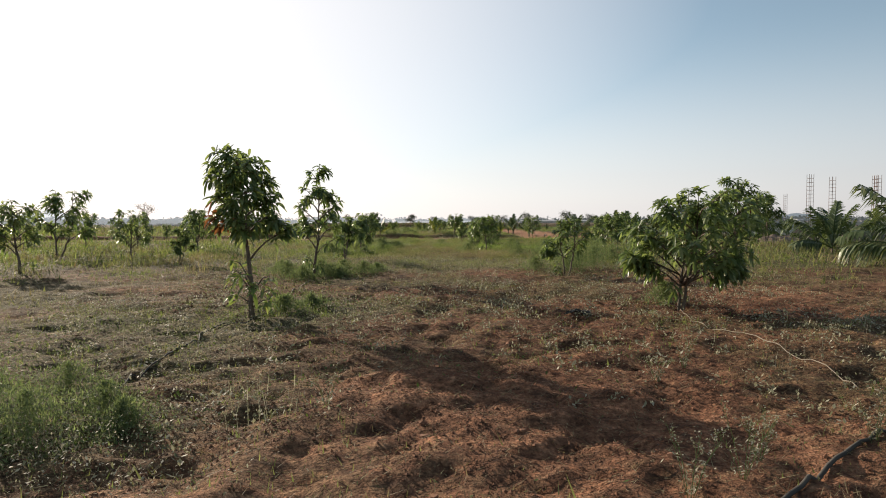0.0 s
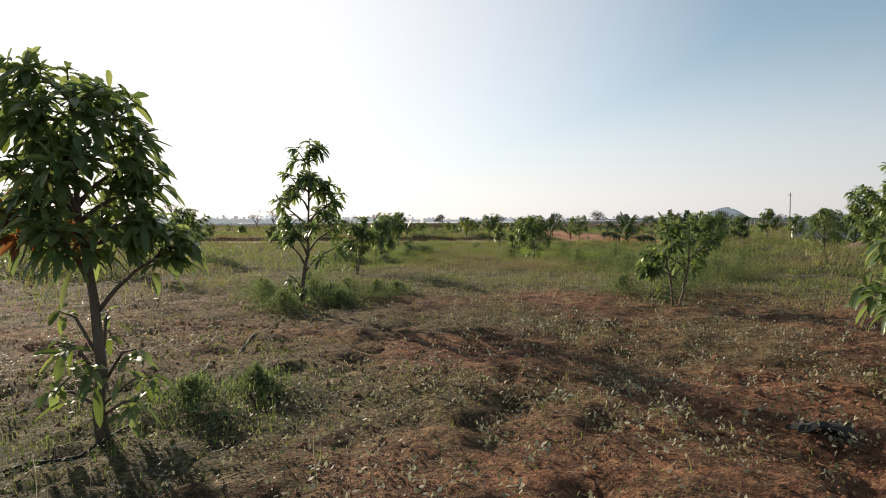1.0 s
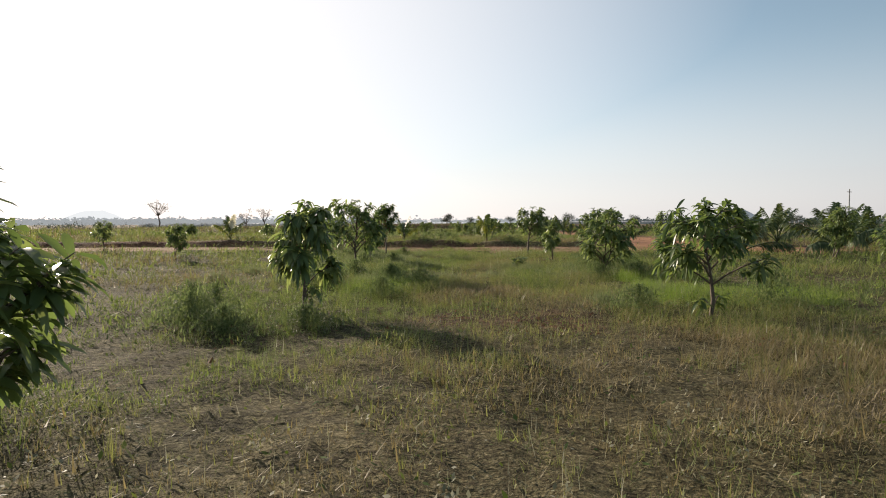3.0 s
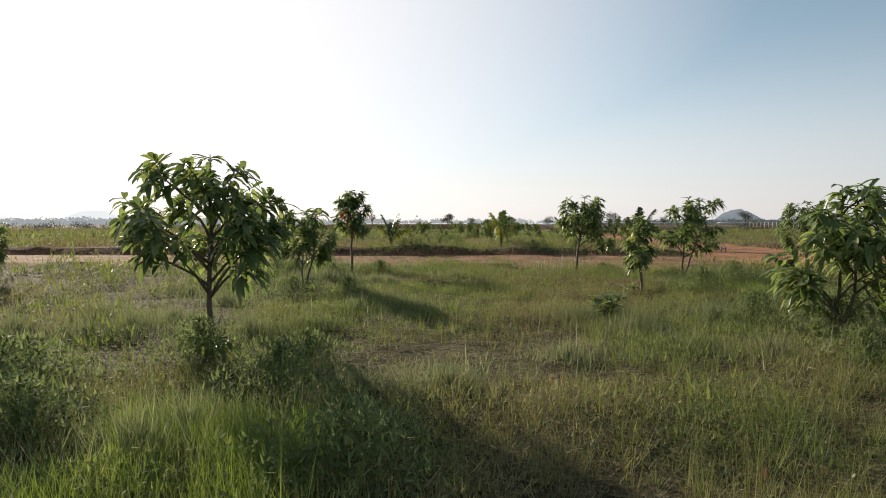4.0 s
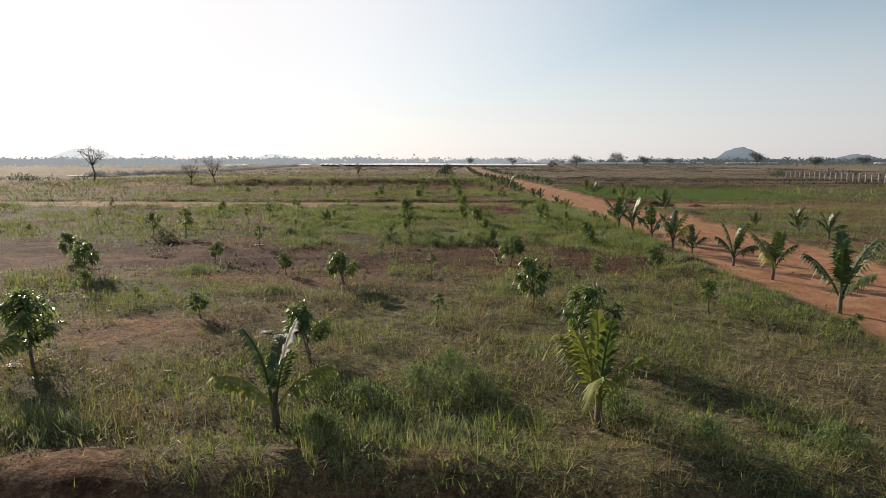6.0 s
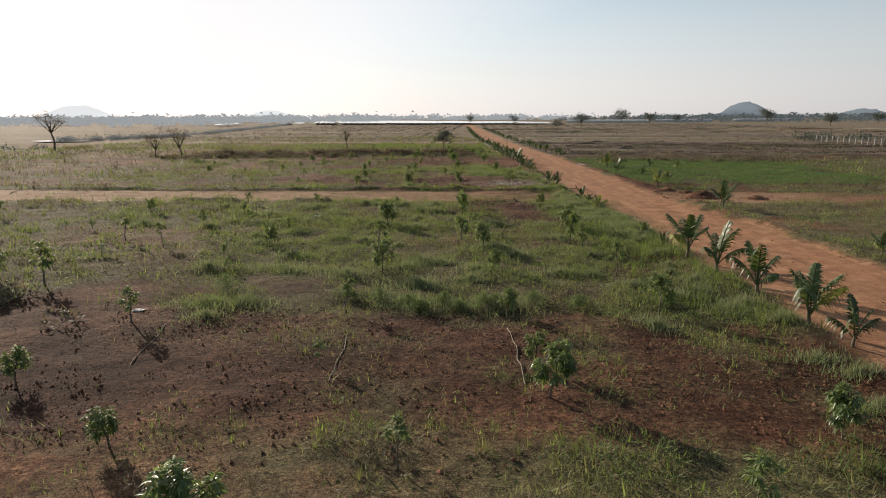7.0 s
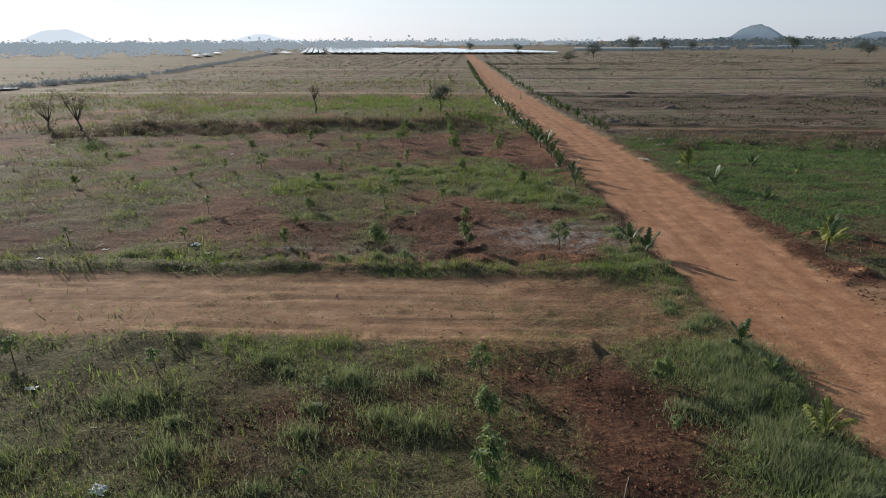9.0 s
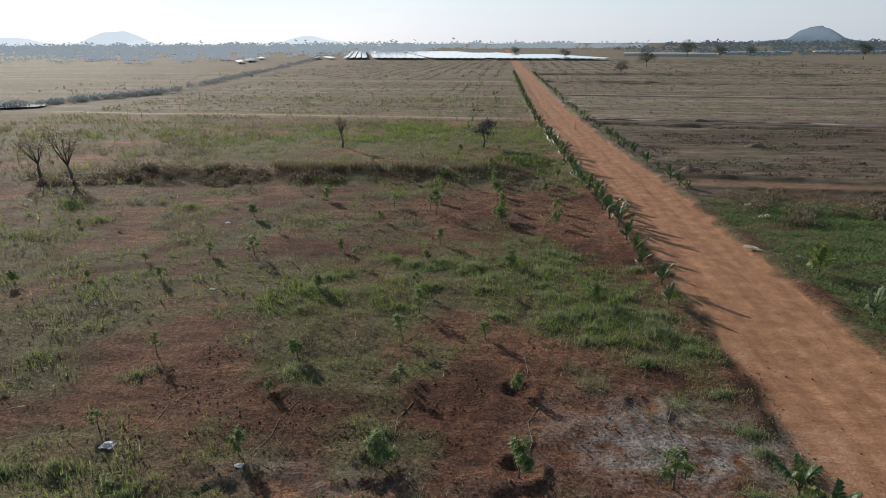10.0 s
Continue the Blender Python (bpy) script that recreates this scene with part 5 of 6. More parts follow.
stand(mango_tree(24, 2.1, 0.9, 0.75, 13, 2, (0.1, 0.1), 0, 1, 0, 0.2, 1, 0.0, BIG), -10.9, 26.2, 0)

# the others repeat a few grown shapes
kinds = [mango_tree(40 + i, 2.0, 0.7 - 0.1 * (i % 2), 0.6 + 0.12 * (i % 3), 11 + i, 2, (0.1 - 0.05 * i, 0.05), 0, 1 + i, 1, 0.23, 1 + i % 2, 0.15 * (i % 2), "half-grown mango tree in the weedy orchard") for i in range(4)]
small = [mango_tree(50 + i, 1.0, 0.42, 0.24 + 0.03 * i, 4 + i, 1 + i % 2, (0.06 - 0.05 * i, 0.04), 0, 0, 0, 0.2, 1, 0.1, "slender mango sapling in rough grass") for i in range(4)]


def plant_copies(models, unit, rows, seed):
    r = random.Random(seed)
    used = set()
    for i, (x, y, h) in enumerate(rows):
        k = i % len(models)
        z = float(rise(x, y)) - 0.02
        turn = r.uniform(0, 360)
        if k not in used:
            used.add(k)
            ob = models[k]
            ob.matrix_basis = pose(x, y, z, 0, 0, turn)
        else:
            ob = copy_thing(models[k], pose(x, y, z, r.uniform(-3, 3), r.uniform(-3, 3), turn))
        s = h / unit
        ob.scale = (s * r.uniform(0.88, 1.15), s * r.uniform(0.88, 1.15), s)


plant_copies(kinds, 2.0, [
    (-11.6, 16.2, 2.1), (-15.6, 24.0, 2.85), (-11.8, 22.4, 2.0), (-8.6, 19.3, 1.35), (-11.9, 28.8, 2.1), (6.9, 23.5, 1.8), (8.8, 28.4, 1.9),
    (-12.3, 39.8, 1.4), (-18.4, 39.4, 1.4), (3.2, 42.4, 1.95), (6.6, 43.4, 1.9), (10.3, 38.7, 1.9), (-18.3, 44.8, 1.5),
    (23.3, 53.4, 2.5), (25.0, 48.5, 2.4), (19.0, 34.6, 3.2), (-19.0, 31.5, 2.2), (-23.0, 26.5, 2.3), (14.5, 30.5, 2.0), (15.0, 39.3, 1.9),
    (20.5, 43.8, 2.0), (-26.0, 36.5, 2.0), (9.2, 33.6, 1.7), (28.0, 38.6, 2.2), (12.3, 24.0, 1.9), (-20.5, 18.0, 2.1), (-16.5, 32.0, 1.8)], 5)
first_plot = [
    (-11.2, 56.1, 1.63), (-5.9, 56.9, 1.29), (-0.3, 57.5, 1.54), (5.5, 58.5, 0.81), (3.6, 61.3, 0.98), (-12.3, 61.5, 0.58), (-1.0, 61.7, 1.46), (-6.8, 64.2, 1.35), (-16.4, 65.3, 1.35),
    (4.0, 67.5, 1.08), (-1.3, 69.0, 1.35), (-13.4, 69.1, 0.96), (-6.7, 70.5, 0.7), (-1.4, 70.6, 0.95), (-13.0, 73.1, 1.12), (-1.9, 74.4, 0.95), (-6.9, 74.5, 1.15),
    (2.8, 74.8, 1.35), (-16.5, 60.8, 1.2), (-19.1, 68.6, 1.3), (-22.9, 62.8, 1.27), (-28.4, 72.3, 1.4), (-9.6, 66.6, 0.9), (-4.2, 66.2, 1.0), (-14.8, 63.0, 0.8), (1.4, 65.2, 1.0),
    (-9.8, 60.2, 0.8), (-3.6, 59.8, 0.9)]
second_plot_near = [
    (-20.4, 77.0, 1.44), (-18.6, 77.1, 1.75), (-29.0, 78.7, 0.6), (2.5, 79.2, 1.45), (-6.5, 79.2, 1.5), (-12.7, 79.4, 0.6), (-2.2, 79.9, 0.95), (-19.4, 81.7, 0.6), (-13.9, 81.9, 0.6), (1.9, 83.2, 1.40),
    (-2.5, 83.5, 1.40), (-17.6, 83.6, 1.23), (-3.6, 85.7, 1.3), (-7.4, 83.8, 1.36), (-12.6, 83.9, 1.08), (-20.1, 84.7, 1.17), (1.7, 85.7, 1.5), (-23.8, 87.8, 0.68)]
second_plot_far = [
    (1.9, 88.4, 1.5), (-3.0, 88.0, 1.1), (-13.0, 88.1, 0.79), (-17.9, 88.5, 1.12), (-7.7, 89.0, 1.59), (-16.4, 90.5, 1.2), (-3.7, 92.6, 1.6), (-8.0, 92.6, 0.6), (-3.6, 95.0, 1.15), (-8.1, 95.8, 0.8),
    (1.2, 94.8, 0.6), (-3.8, 97.4, 1.2), (1.4, 97.2, 1.0), (-13.8, 97.2, 0.94), (-18.9, 97.8, 0.8), (-27.6, 83.2, 1.2), (-23.8, 93.7, 1.0), (-31.8, 91.1, 1.1)]
second_plot = second_plot_near + second_plot_far
third_plot = [
    (-4.5, 109.2, 1.4), (0.1, 109.3, 1.6), (-8.8, 109.2, 1.35), (-24.5, 109.0, 1.06), (-13.5, 109.2, 1.06), (-19.0, 110.0, 0.8), (-14.0, 112.8, 0.6), (-9.1, 113.8, 1.0), (-4.6, 114.0, 1.0),
    (-19.9, 115.0, 1.1), (-13.8, 115.5, 1.0), (-9.7, 117.5, 1.3), (-6.0, 118.0, 1.0), (-9.4, 120.4, 1.4), (-32.4, 121.6, 0.93), (-21.0, 122.7, 0.6), (-27.1, 125.5, 0.70), (-20.9, 127.3, 1.5),
    (-10.1, 128.0, 0.8), (-38.6, 128.5, 0.6), (-15.9, 128.9, 0.96), (-21.2, 132.0, 0.7), (-36.6, 132.2, 0.7), (-33.8, 132.3, 0.77), (-2.0, 135.7, 1.31), (-21.2, 135.9, 0.72), (-6.2, 137.0, 1.2),
    (-10.9, 138.0, 1.7), (-20.7, 141.1, 1.27), (-17.5, 141.2, 0.72)]
sapling_rows = first_plot + second_plot + third_plot
r0 = random.Random(9)
for xa, ya, xb, yb, gap in ((-7.3, 154, -5.3, 131, 2.3), (-11.8, 150, -11.2, 135, 3.6), (-2.5, 151, -1.4, 133, 2.8)):
    for k in range(int((ya - yb) / gap)):
        t = (k + r0.uniform(-.25, .25)) * gap / (ya - yb)
        sapling_rows.append((xa + (xb - xa) * t + r0.uniform(-.2, .2), ya + (yb - ya) * t, r0.uniform(1.0, 1.6)))
for col in range(7):
    for row in range(8):
        x, y = -0.9 - 4.65 * col + r0.uniform(-.5, .5), 122.9 + 4.2 * row + r0.uniform(-.5, .5)
        if all((x - a) ** 2 + (y - b) ** 2 > 6 for a, b, c in sapling_rows) and r0.random() < (0.95 if col < 3 else 0.55):
            sapling_rows.append((round(x, 2), round(y, 2), r0.uniform(.6, 1.3)))
for row in range(22):
    for col in range(3):
        if r0.random() < 0.6:
            sapling_rows.append((-7.2 - 4.0 * col - 0.25 * row + r0.uniform(-.5, .5), 160 + 6.0 * row + r0.uniform(-.8, .8), r0.uniform(.7, 1.3)))
leafy = [mango_tree(56 + i, 1.3, 0.5, 0.42 + 0.04 * i, 9 + i, 2, (0.05 - 0.04 * i, 0.03), 0, 1, 1, 0.2, 1 + i % 2, 0.05, "leafy young mango sapling in rough grass") for i in range(3)]
plant_copies(leafy, 1.3, [row for row in sapling_rows if row[1] < 72 and row[2] > 1.0], 7)
plant_copies(small, 1.0, [row for row in sapling_rows if row[1] >= 72 or row[2] <= 1.0], 6)


# ---- coconut palms ----
def frond(r, length, rise_deg, bendy, limp=0.5):
    """A midrib that arches over, with leaflets hanging on both sides."""
    sh = Shape()
    pts, p, a = [], Vector((0.02, 0, 0)), radians(rise_deg)
    n = 7
    for i in range(n + 1):
        pts.append(p.copy())
        p = p + Vector((math.cos(a), 0, math.sin(a))) * length / n
        a -= radians(bendy) / n * (0.25 + 1.5 * i / n)
    sh.tube(pts, [0.014 * length + 0.007 - 0.016 * length * i / n * 0.8 for i in range(n + 1)], 3)
    pairs = int(14 + 11 * length)
    for i in range(pairs):
        t = 0.26 + 0.73 * i / pairs
        k = min(int(t * n), n - 1)
        q = pts[k].lerp(pts[k + 1], t * n - k)
        along = (pts[k + 1] - pts[k]).normalized()
        ll = length * 0.36 * math.sin(math.pi * min(1, 0.16 + 0.8 * t)) ** 0.6 * r.uniform(0.85, 1.1)
        for s in (-1, 1):
            d = (along * 0.75 + Vector((0, s, 0)) * 0.7 + Vector((0, 0, r.uniform(-0.1, 0.25)))).normalized()
            w = along.cross(d).cross(d).normalized() * 0.021 * (0.7 + length * 0.4)
            sag = ll * limp * r.uniform(0.6, 1.3)
            m = q + d * ll * 0.5 - Vector((0, 0, 0.28 * sag))
            tip = q + d * ll * 0.9 - Vector((0, 0, sag))
            sh.add([tuple(q - w * 0.5), tuple(q + w * 0.5), tuple(m + w), tuple(m - w), tuple(tip)], [(0, 1, 2), (0, 2, 3), (3, 2, 4)])
    return sh


def coconut_palm(seed, fronds, length, yellow=0, label="", bleached=0, spread_deg=30):
    r = random.Random(seed)
    palm = new("coconut_palm")
    stem = Shape()
    stem.tube([(0, 0, -.05), (0.012, 0, 0.1), (0, 0.012, 0.24), (0.01, 0, 0.4)], [0.036, 0.04, 0.034, 0.018], 8)
    part("trunk", stem, M_BARK, palm, "short fibrous stem", True)
    for i in range(fronds):
        t = i / max(1, fronds - 1)
        mat, text = (M_BLEACHED, "bleached dry frond") if i < bleached else (M_PALM_DRY, "yellowed frond") if i >= fronds - yellow else (M_PALM, "")
        f = part("frond", frond(r, length * r.uniform(0.8, 1.1) * (1 - 0.15 * abs(t - .4)), 86 - spread_deg * t + r.uniform(-5, 5), 26 + 52 * t, 0.5 + 0.5 * t), mat, palm, text)
        f.matrix_basis = pose(0, 0, 0.3 - 0.08 * t, 0, 0, 137.5 * i + r.uniform(-15, 15))
    return tagged(palm, label, "palm", "young coconut palms by the dirt road")


palms = [coconut_palm(70, 6, 0.95, 0, "young coconut palm planted on the road's edge"), coconut_palm(71, 6, 1.0, 1, "young coconut palm with one yellowed frond"), coconut_palm(72, 6, 0.88, 0, "bushy young coconut palm on the road's edge")]
palm_rows = [
    (7.4, 62.0, 1.84), (7.9, 66.8, 1.56), (7.7, 69.6, 1.61), (7.0, 72.2, 1.1), (6.6, 73.6, 1.63), (6.5, 76.6, 1.69), (6.1, 79.0, 1.6), (6.0, 81.8, 1.7), (5.7, 84.1, 0.7),
    (5.5, 86.7, 0.7), (4.7, 97.4, 0.65), (4.55, 99.2, 0.95), (4.05, 108.3, 1.08), (3.5, 109.2, 1.2),
    (16.4, 78.4, 1.38), (15.9, 80.4, 1.0), (14.6, 82.9, 0.9), (17.6, 84.0, 1.2), (13.3, 96.5, 1.5), (14.7, 112.6, 1.00), (13.8, 118.0, 0.98),
    (12.4, 122.4, 1.29), (20.0, 126.5, 0.89), (17.5, 128.6, 1.14), (8.3, 57.0, 1.45)]
y = 122.8
while y < 350:
    palm_rows.append((float(road_left(y)) - 1.0 + r0.uniform(-.25, .25), y, r0.uniform(1.0, 1.6)))
    if y > 146:
        palm_rows.append((float(road_right(y)) + 0.9 + r0.uniform(-.3, .3), y + 0.8, r0.uniform(.8, 1.3)))
    y += r0.uniform(1.9, 3.1) if y < 175 else r0.uniform(3.4, 5.8)
plant_copies(palms, 1.0, palm_rows, 8)
tall = [coconut_palm(75, 10, 1.9, 0, "large young coconut palm with arching fronds", 0, 62)]
plant_copies(tall, 2.0, [(9.8, 44.0, 2.2), (13.9, 44.6, 2.3), (15.5, 53.0, 2.5), (17.0, 60.0, 1.9), (17.0, 25.8, 2.4), (20.9, 38.8, 2.2), (25.9, 44.4, 1.8), (21.0, 25.5, 3.0), (17.5, 48.5, 2.2), (21.0, 57.0, 2.2), (14.2, 17.2, 2.9), (18.6, 29.5, 1.5), (21.4, 31.0, 1.5)], 12)
yellow = [coconut_palm(77, 6, 0.85, 5, "stunted coconut palm with yellow fronds in the grass")]
plant_copies(yellow, 1.0, [(-11.3, 54.4, 1.39), (-0.75, 54.2, 1.6), (5.4, 55.4, 1.14), (4.8, 94.7, 1.05), (12.8, 109.4, 1.3), (12.5, 128.2, 1.6)], 13)
faded = [coconut_palm(78, 6, 0.85, 2, "stunted coconut palm with bleached and yellow fronds", 1)]
plant_copies(faded, 1.0, [(-5.65, 53.9, 1.5), (-16.1, 53.5, 1.6)], 14)


def fallen_frond(seed, x, y, turn):
    """A dried frond that lies on the ground."""
    shape = frond(random.Random(seed), 1.5, 8, 10, 0.05)
    ob = tagged(part("palm_frond", shape, M_BLEACHED), "bleached palm frond lying on the field's edge", "frond", "fallen palm fronds")
    ob.matrix_basis = pose(x, y, float(rise(x, y)) + 0.04, 0, 0, turn)


for i, (x, y, turn) in enumerate(((11.1, 131.5, 150), (12.9, 139.6, 20), (13.1, 142.7, 35))):
    fallen_frond(700 + i, x, y, turn)


# ---- solitary trees, scrub and the far distance ----
def thin_tree(seed, high, wide, label, fork=0.35, clumps=9, mat=None):
    """A sparse thorn tree: forked crooked limbs and small leaf clumps."""
    r = random.Random(seed)
    tree = new("thorn_tree")
    wood, crown = Shape(), Shape()
    th = 0.02 * high + 0.03
    wood.tube([(0, 0, -.1), (0.03 * high, 0, fork * high * 0.5), (-0.02 * high, 0.01, fork * high)], [th * 1.2, th, th * 0.8], 7)
    for k in range(clumps):
        a = 2.4 * k
        e = Vector((math.cos(a) * wide * r.uniform(.5, 1), math.sin(a) * wide * r.uniform(.5, 1), high * r.uniform(0.62 if mat is None else 0.42, 0.93)))
        m = Vector((-0.02 * high, 0, fork * high)).lerp(e, 0.5) + Vector((r.uniform(-.1, .1), r.uniform(-.1, .1), 0.05)) * high * 0.4
        wood.tube([(-0.02 * high, 0.01, fork * high), m, e], [th * 0.55, th * 0.35, th * 0.12], 5)
        for q in range(4 if mat is None else 2):
            w0 = m.lerp(e, r.uniform(0.2, 0.9))
            w1 = w0 + Vector((r.uniform(-1, 1), r.uniform(-1, 1), r.uniform(-.2, .8))) * wide * 0.35
            wood.tube([w0, w0.lerp(w1, 0.5) + Vector((0, 0, 0.03 * high)), w1], [th * 0.2, th * 0.14, th * 0.06], 3)
            if mat is None:
                pts = np.array([[r.gauss(0, 1), r.gauss(0, 1), r.gauss(0, .6)] for _ in range(14)]) * wide * 0.14 + np.array(w1)
                leaflets(crown, pts[:, 0], pts[:, 1], pts[:, 2], np.full(14, 0.03 * high), rng.uniform(-1.2, 1.2, 14), 0.4)
        n = 120 if mat else 14
        pts = np.array([[r.gauss(0, 1), r.gauss(0, 1), r.gauss(0, .6)] for _ in range(n)]) * wide * (0.36 if mat else 0.2) + np.array(e)
        leaflets(crown, pts[:, 0], pts[:, 1], pts[:, 2], np.full(n, (0.06 if mat else 0.035) * high), rng.uniform(-1.2, 1.2, n), 0.35)
    part("trunk", wood, M_BARK, tree, "thin forked trunk", True)
    part("crown", crown, mat or M_SCRUB, tree, "sparse small leaves")
    return tagged(tree, label, "tree")


stand(thin_tree(81, 4.1, 1.1, "slim solitary tree standing on the field bank", 0.45, 9, M_FAR), -9.1, 169.0)
stand(thin_tree(82, 4.4, 0.9, "slim sparse tree standing on the field bank", 0.4, 7), -27.0, 167.6)
stand(thin_tree(83, 5.0, 1.5, "leaning bare thorn tree at the scrub's edge", 0.3, 8), -47.9, 146.0, 0)
stand(thin_tree(84, 4.8, 1.7, "crooked bare thorn tree at the scrub's edge", 0.25, 7), -52.9, 148.0, 150)
stand(thin_tree(85, 7.6, 3.0, "tall forked thorn tree in the open field", 0.45, 8), -84.3, 168.5, 40)
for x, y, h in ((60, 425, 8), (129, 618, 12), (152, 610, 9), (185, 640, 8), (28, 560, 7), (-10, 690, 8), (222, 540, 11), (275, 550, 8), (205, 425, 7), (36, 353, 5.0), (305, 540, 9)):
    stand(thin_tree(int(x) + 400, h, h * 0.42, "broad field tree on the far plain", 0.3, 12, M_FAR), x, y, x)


def scrub(seed, x0, x1, y0, y1, count, size, mat, name, label):
    """Low tangled bushes made of many small leaves."""
    r = np.random.default_rng(seed)
    sh = Shape()
    for i in range(count):
        cx, cy = r.uniform(x0, x1), r.uniform(y0, y1)
        s = size * r.uniform(0.5, 1.3)
        n = 84 if size < 1.4 else 60
        th, rad = r.uniform(0, 6.28, n), np.sqrt(r.uniform(0, 1, n))
        hx, hy = np.cos(th) * rad * s, np.sin(th) * rad * s
        hz = s * 0.75 * np.sqrt(np.clip(1 - rad ** 2, 0, 1)) * r.uniform(0.2, 1.1, n)
        leaflets(sh, cx + hx, cy + hy, rise(cx + hx, cy + hy) + hz, np.full(n, s * 0.3), r.uniform(-0.3, 1.4, n))
    return tagged(part(name, sh, mat), label, "bushes", kind="stuff")


for k in range(5):
    xa = -52 + 9.2 * k
    scrub(911 + k, xa - 2, xa + 11, 148.0 + 0.12 * (xa + 22), 153.5 + 0.12 * (xa + 22), (60, 90, 70, 40, 24)[k], 0.62, M_SCRUB, "scrub", "brown dry scrub along the field bank")
scrub(92, -9, -1.5, 155, 160, 16, 1.1, M_WEED, "scrub", "dark green bushes on the field bank")
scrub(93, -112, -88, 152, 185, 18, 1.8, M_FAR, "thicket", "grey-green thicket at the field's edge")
for k in range(3):
    scrub(930 + k, 13 + 9 * k, 24 + 9 * k, 138.0 - 0.8 * k, 147.5 - 0.8 * k, 44, 0.75, M_SCRUB, "scrub", "dry brown brush between green crop and ploughed field")
scrub(94, -20, -14, 71, 77, 6, 0.6, M_SCRUB, "scrub", "dry brown scrub among the saplings")
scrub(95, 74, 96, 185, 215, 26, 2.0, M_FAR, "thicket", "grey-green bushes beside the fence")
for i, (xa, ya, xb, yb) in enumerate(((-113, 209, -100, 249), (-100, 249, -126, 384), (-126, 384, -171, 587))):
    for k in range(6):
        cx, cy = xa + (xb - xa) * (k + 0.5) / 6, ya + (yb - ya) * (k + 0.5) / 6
        scrub(200 + 10 * i + k, cx - 2, cx + 2, cy - (yb - ya) / 12, cy + (yb - ya) / 12, 18, 1.5, M_HAZE, "thicket", "bushes lining a field ditch, haze painted into their colour")


def belt(seed, x0, x1, y0, y1, count, high):
    """A far wood: hundreds of crowns, each a clump of leaves."""
    r = np.random.default_rng(seed)
    sh = Shape()
    for i in range(count):
        cx, cy = r.uniform(x0, x1), r.uniform(y0, y1)
        h = high * r.uniform(0.5, 1.25)
        n = 24
        p = r.normal(0, 1, (n, 3)) * np.array([0.5, 0.42, 0.2]) * h + np.array([cx, cy, 0.45 * h])
        p[:, 2] = np.maximum(p[:, 2], 0.05 * h)
        leaflets(sh, p[:, 0], p[:, 1], p[:, 2], np.full(n, 0.42 * h), r.uniform(-1.0, 1.0, n), 0.6)
    return sh


# the belts glow evenly: their haze is emission in the material
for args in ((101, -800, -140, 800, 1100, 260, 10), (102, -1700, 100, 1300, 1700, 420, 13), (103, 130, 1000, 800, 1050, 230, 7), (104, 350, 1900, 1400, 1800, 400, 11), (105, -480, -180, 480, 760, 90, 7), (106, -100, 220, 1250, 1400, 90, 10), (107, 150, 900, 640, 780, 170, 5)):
    tagged(part("backdrop", belt(*args), M_WOOD_RIGHT if args[1] > 0 else M_WOOD_FAR), "belt of trees along the horizon, haze painted as a glow", "woods", kind="structure")


def hill(seed, x, y, wide, deep, high, mat=M_HILL, name="hill"):
    n, m = 90, 20
    u, v = np.meshgrid(np.linspace(-1, 1, n), np.linspace(-1, 1, m))
    peak = np.exp(-np.abs(u) / np.where(u < 0, 0.14, 0.2)) * 0.84 + np.exp(-(u / 0.05) ** 2) * 0.1 + np.exp(-((u + 0.4) / 0.3) ** 2) * 0.2 + np.exp(-((u - 0.45) / 0.25) ** 2) * 0.1
    z = high * peak * np.clip(1 - v ** 2, 0, 1) * np.clip(4 * (1 - np.abs(u)), 0, 1) * (0.88 + 0.24 * fbm(u * 40 + seed, v * 40, 5.0, seed)) - 2
    idx = np.arange(n * m).reshape(m, n)
    a, b, c, d = idx[:-1, :-1].ravel(), idx[:-1, 1:].ravel(), idx[1:, 1:].ravel(), idx[1:, :-1].ravel()
    sh = Shape()
    sh.add(np.stack([(x + u * wide).ravel(), (y + v * deep).ravel(), z.ravel()], 1), np.concatenate([np.stack([a, b, c], 1), np.stack([a, c, d], 1)]))
    return tagged(part(name, sh, mat, None, "", True), "rocky hill on the far plain, haze painted as a glow", "hill", kind="structure")


# hills carry painted haze too, the left ones glowing almost like the sky
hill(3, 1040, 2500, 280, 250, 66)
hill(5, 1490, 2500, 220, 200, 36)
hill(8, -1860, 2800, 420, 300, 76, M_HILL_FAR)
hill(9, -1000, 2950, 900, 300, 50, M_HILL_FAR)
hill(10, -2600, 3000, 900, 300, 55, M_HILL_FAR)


# ---- solar field beyond the farm ----
def panel_row(pieces, gap=28.0):
    """A table of panels that runs away along its own x, on a line of posts."""
    row = new("solar_panel_row")
    c, s = 2.05 * math.cos(radians(8)), -2.05 * math.sin(radians(8))
    for k in range(pieces):
        a, b = gap * k + 0.3, gap * k + gap - 0.3
        glass = Shape()
        glass.add([(a, -c, 1.7 - s), (b, -c, 1.7 - s), (b, c, 1.7 + s), (a, c, 1.7 + s), (a, -c, 1.6 - s), (b, -c, 1.6 - s), (b, c, 1.6 + s), (a, c, 1.6 + s)],
                  [(0, 1, 2), (0, 2, 3), (4, 6, 5), (4, 7, 6), (0, 5, 1), (0, 4, 5), (2, 6, 7), (2, 7, 3), (0, 3, 7), (0, 7, 4), (1, 5, 6), (1, 6, 2)])
        part("panel", glass, M_PANEL, row)
        leg = Shape()
        leg.box(((a + b) / 2, 0, 0.8), (0.16, 0.16, 1.7))
        part("leg", leg, M_STEEL, row)
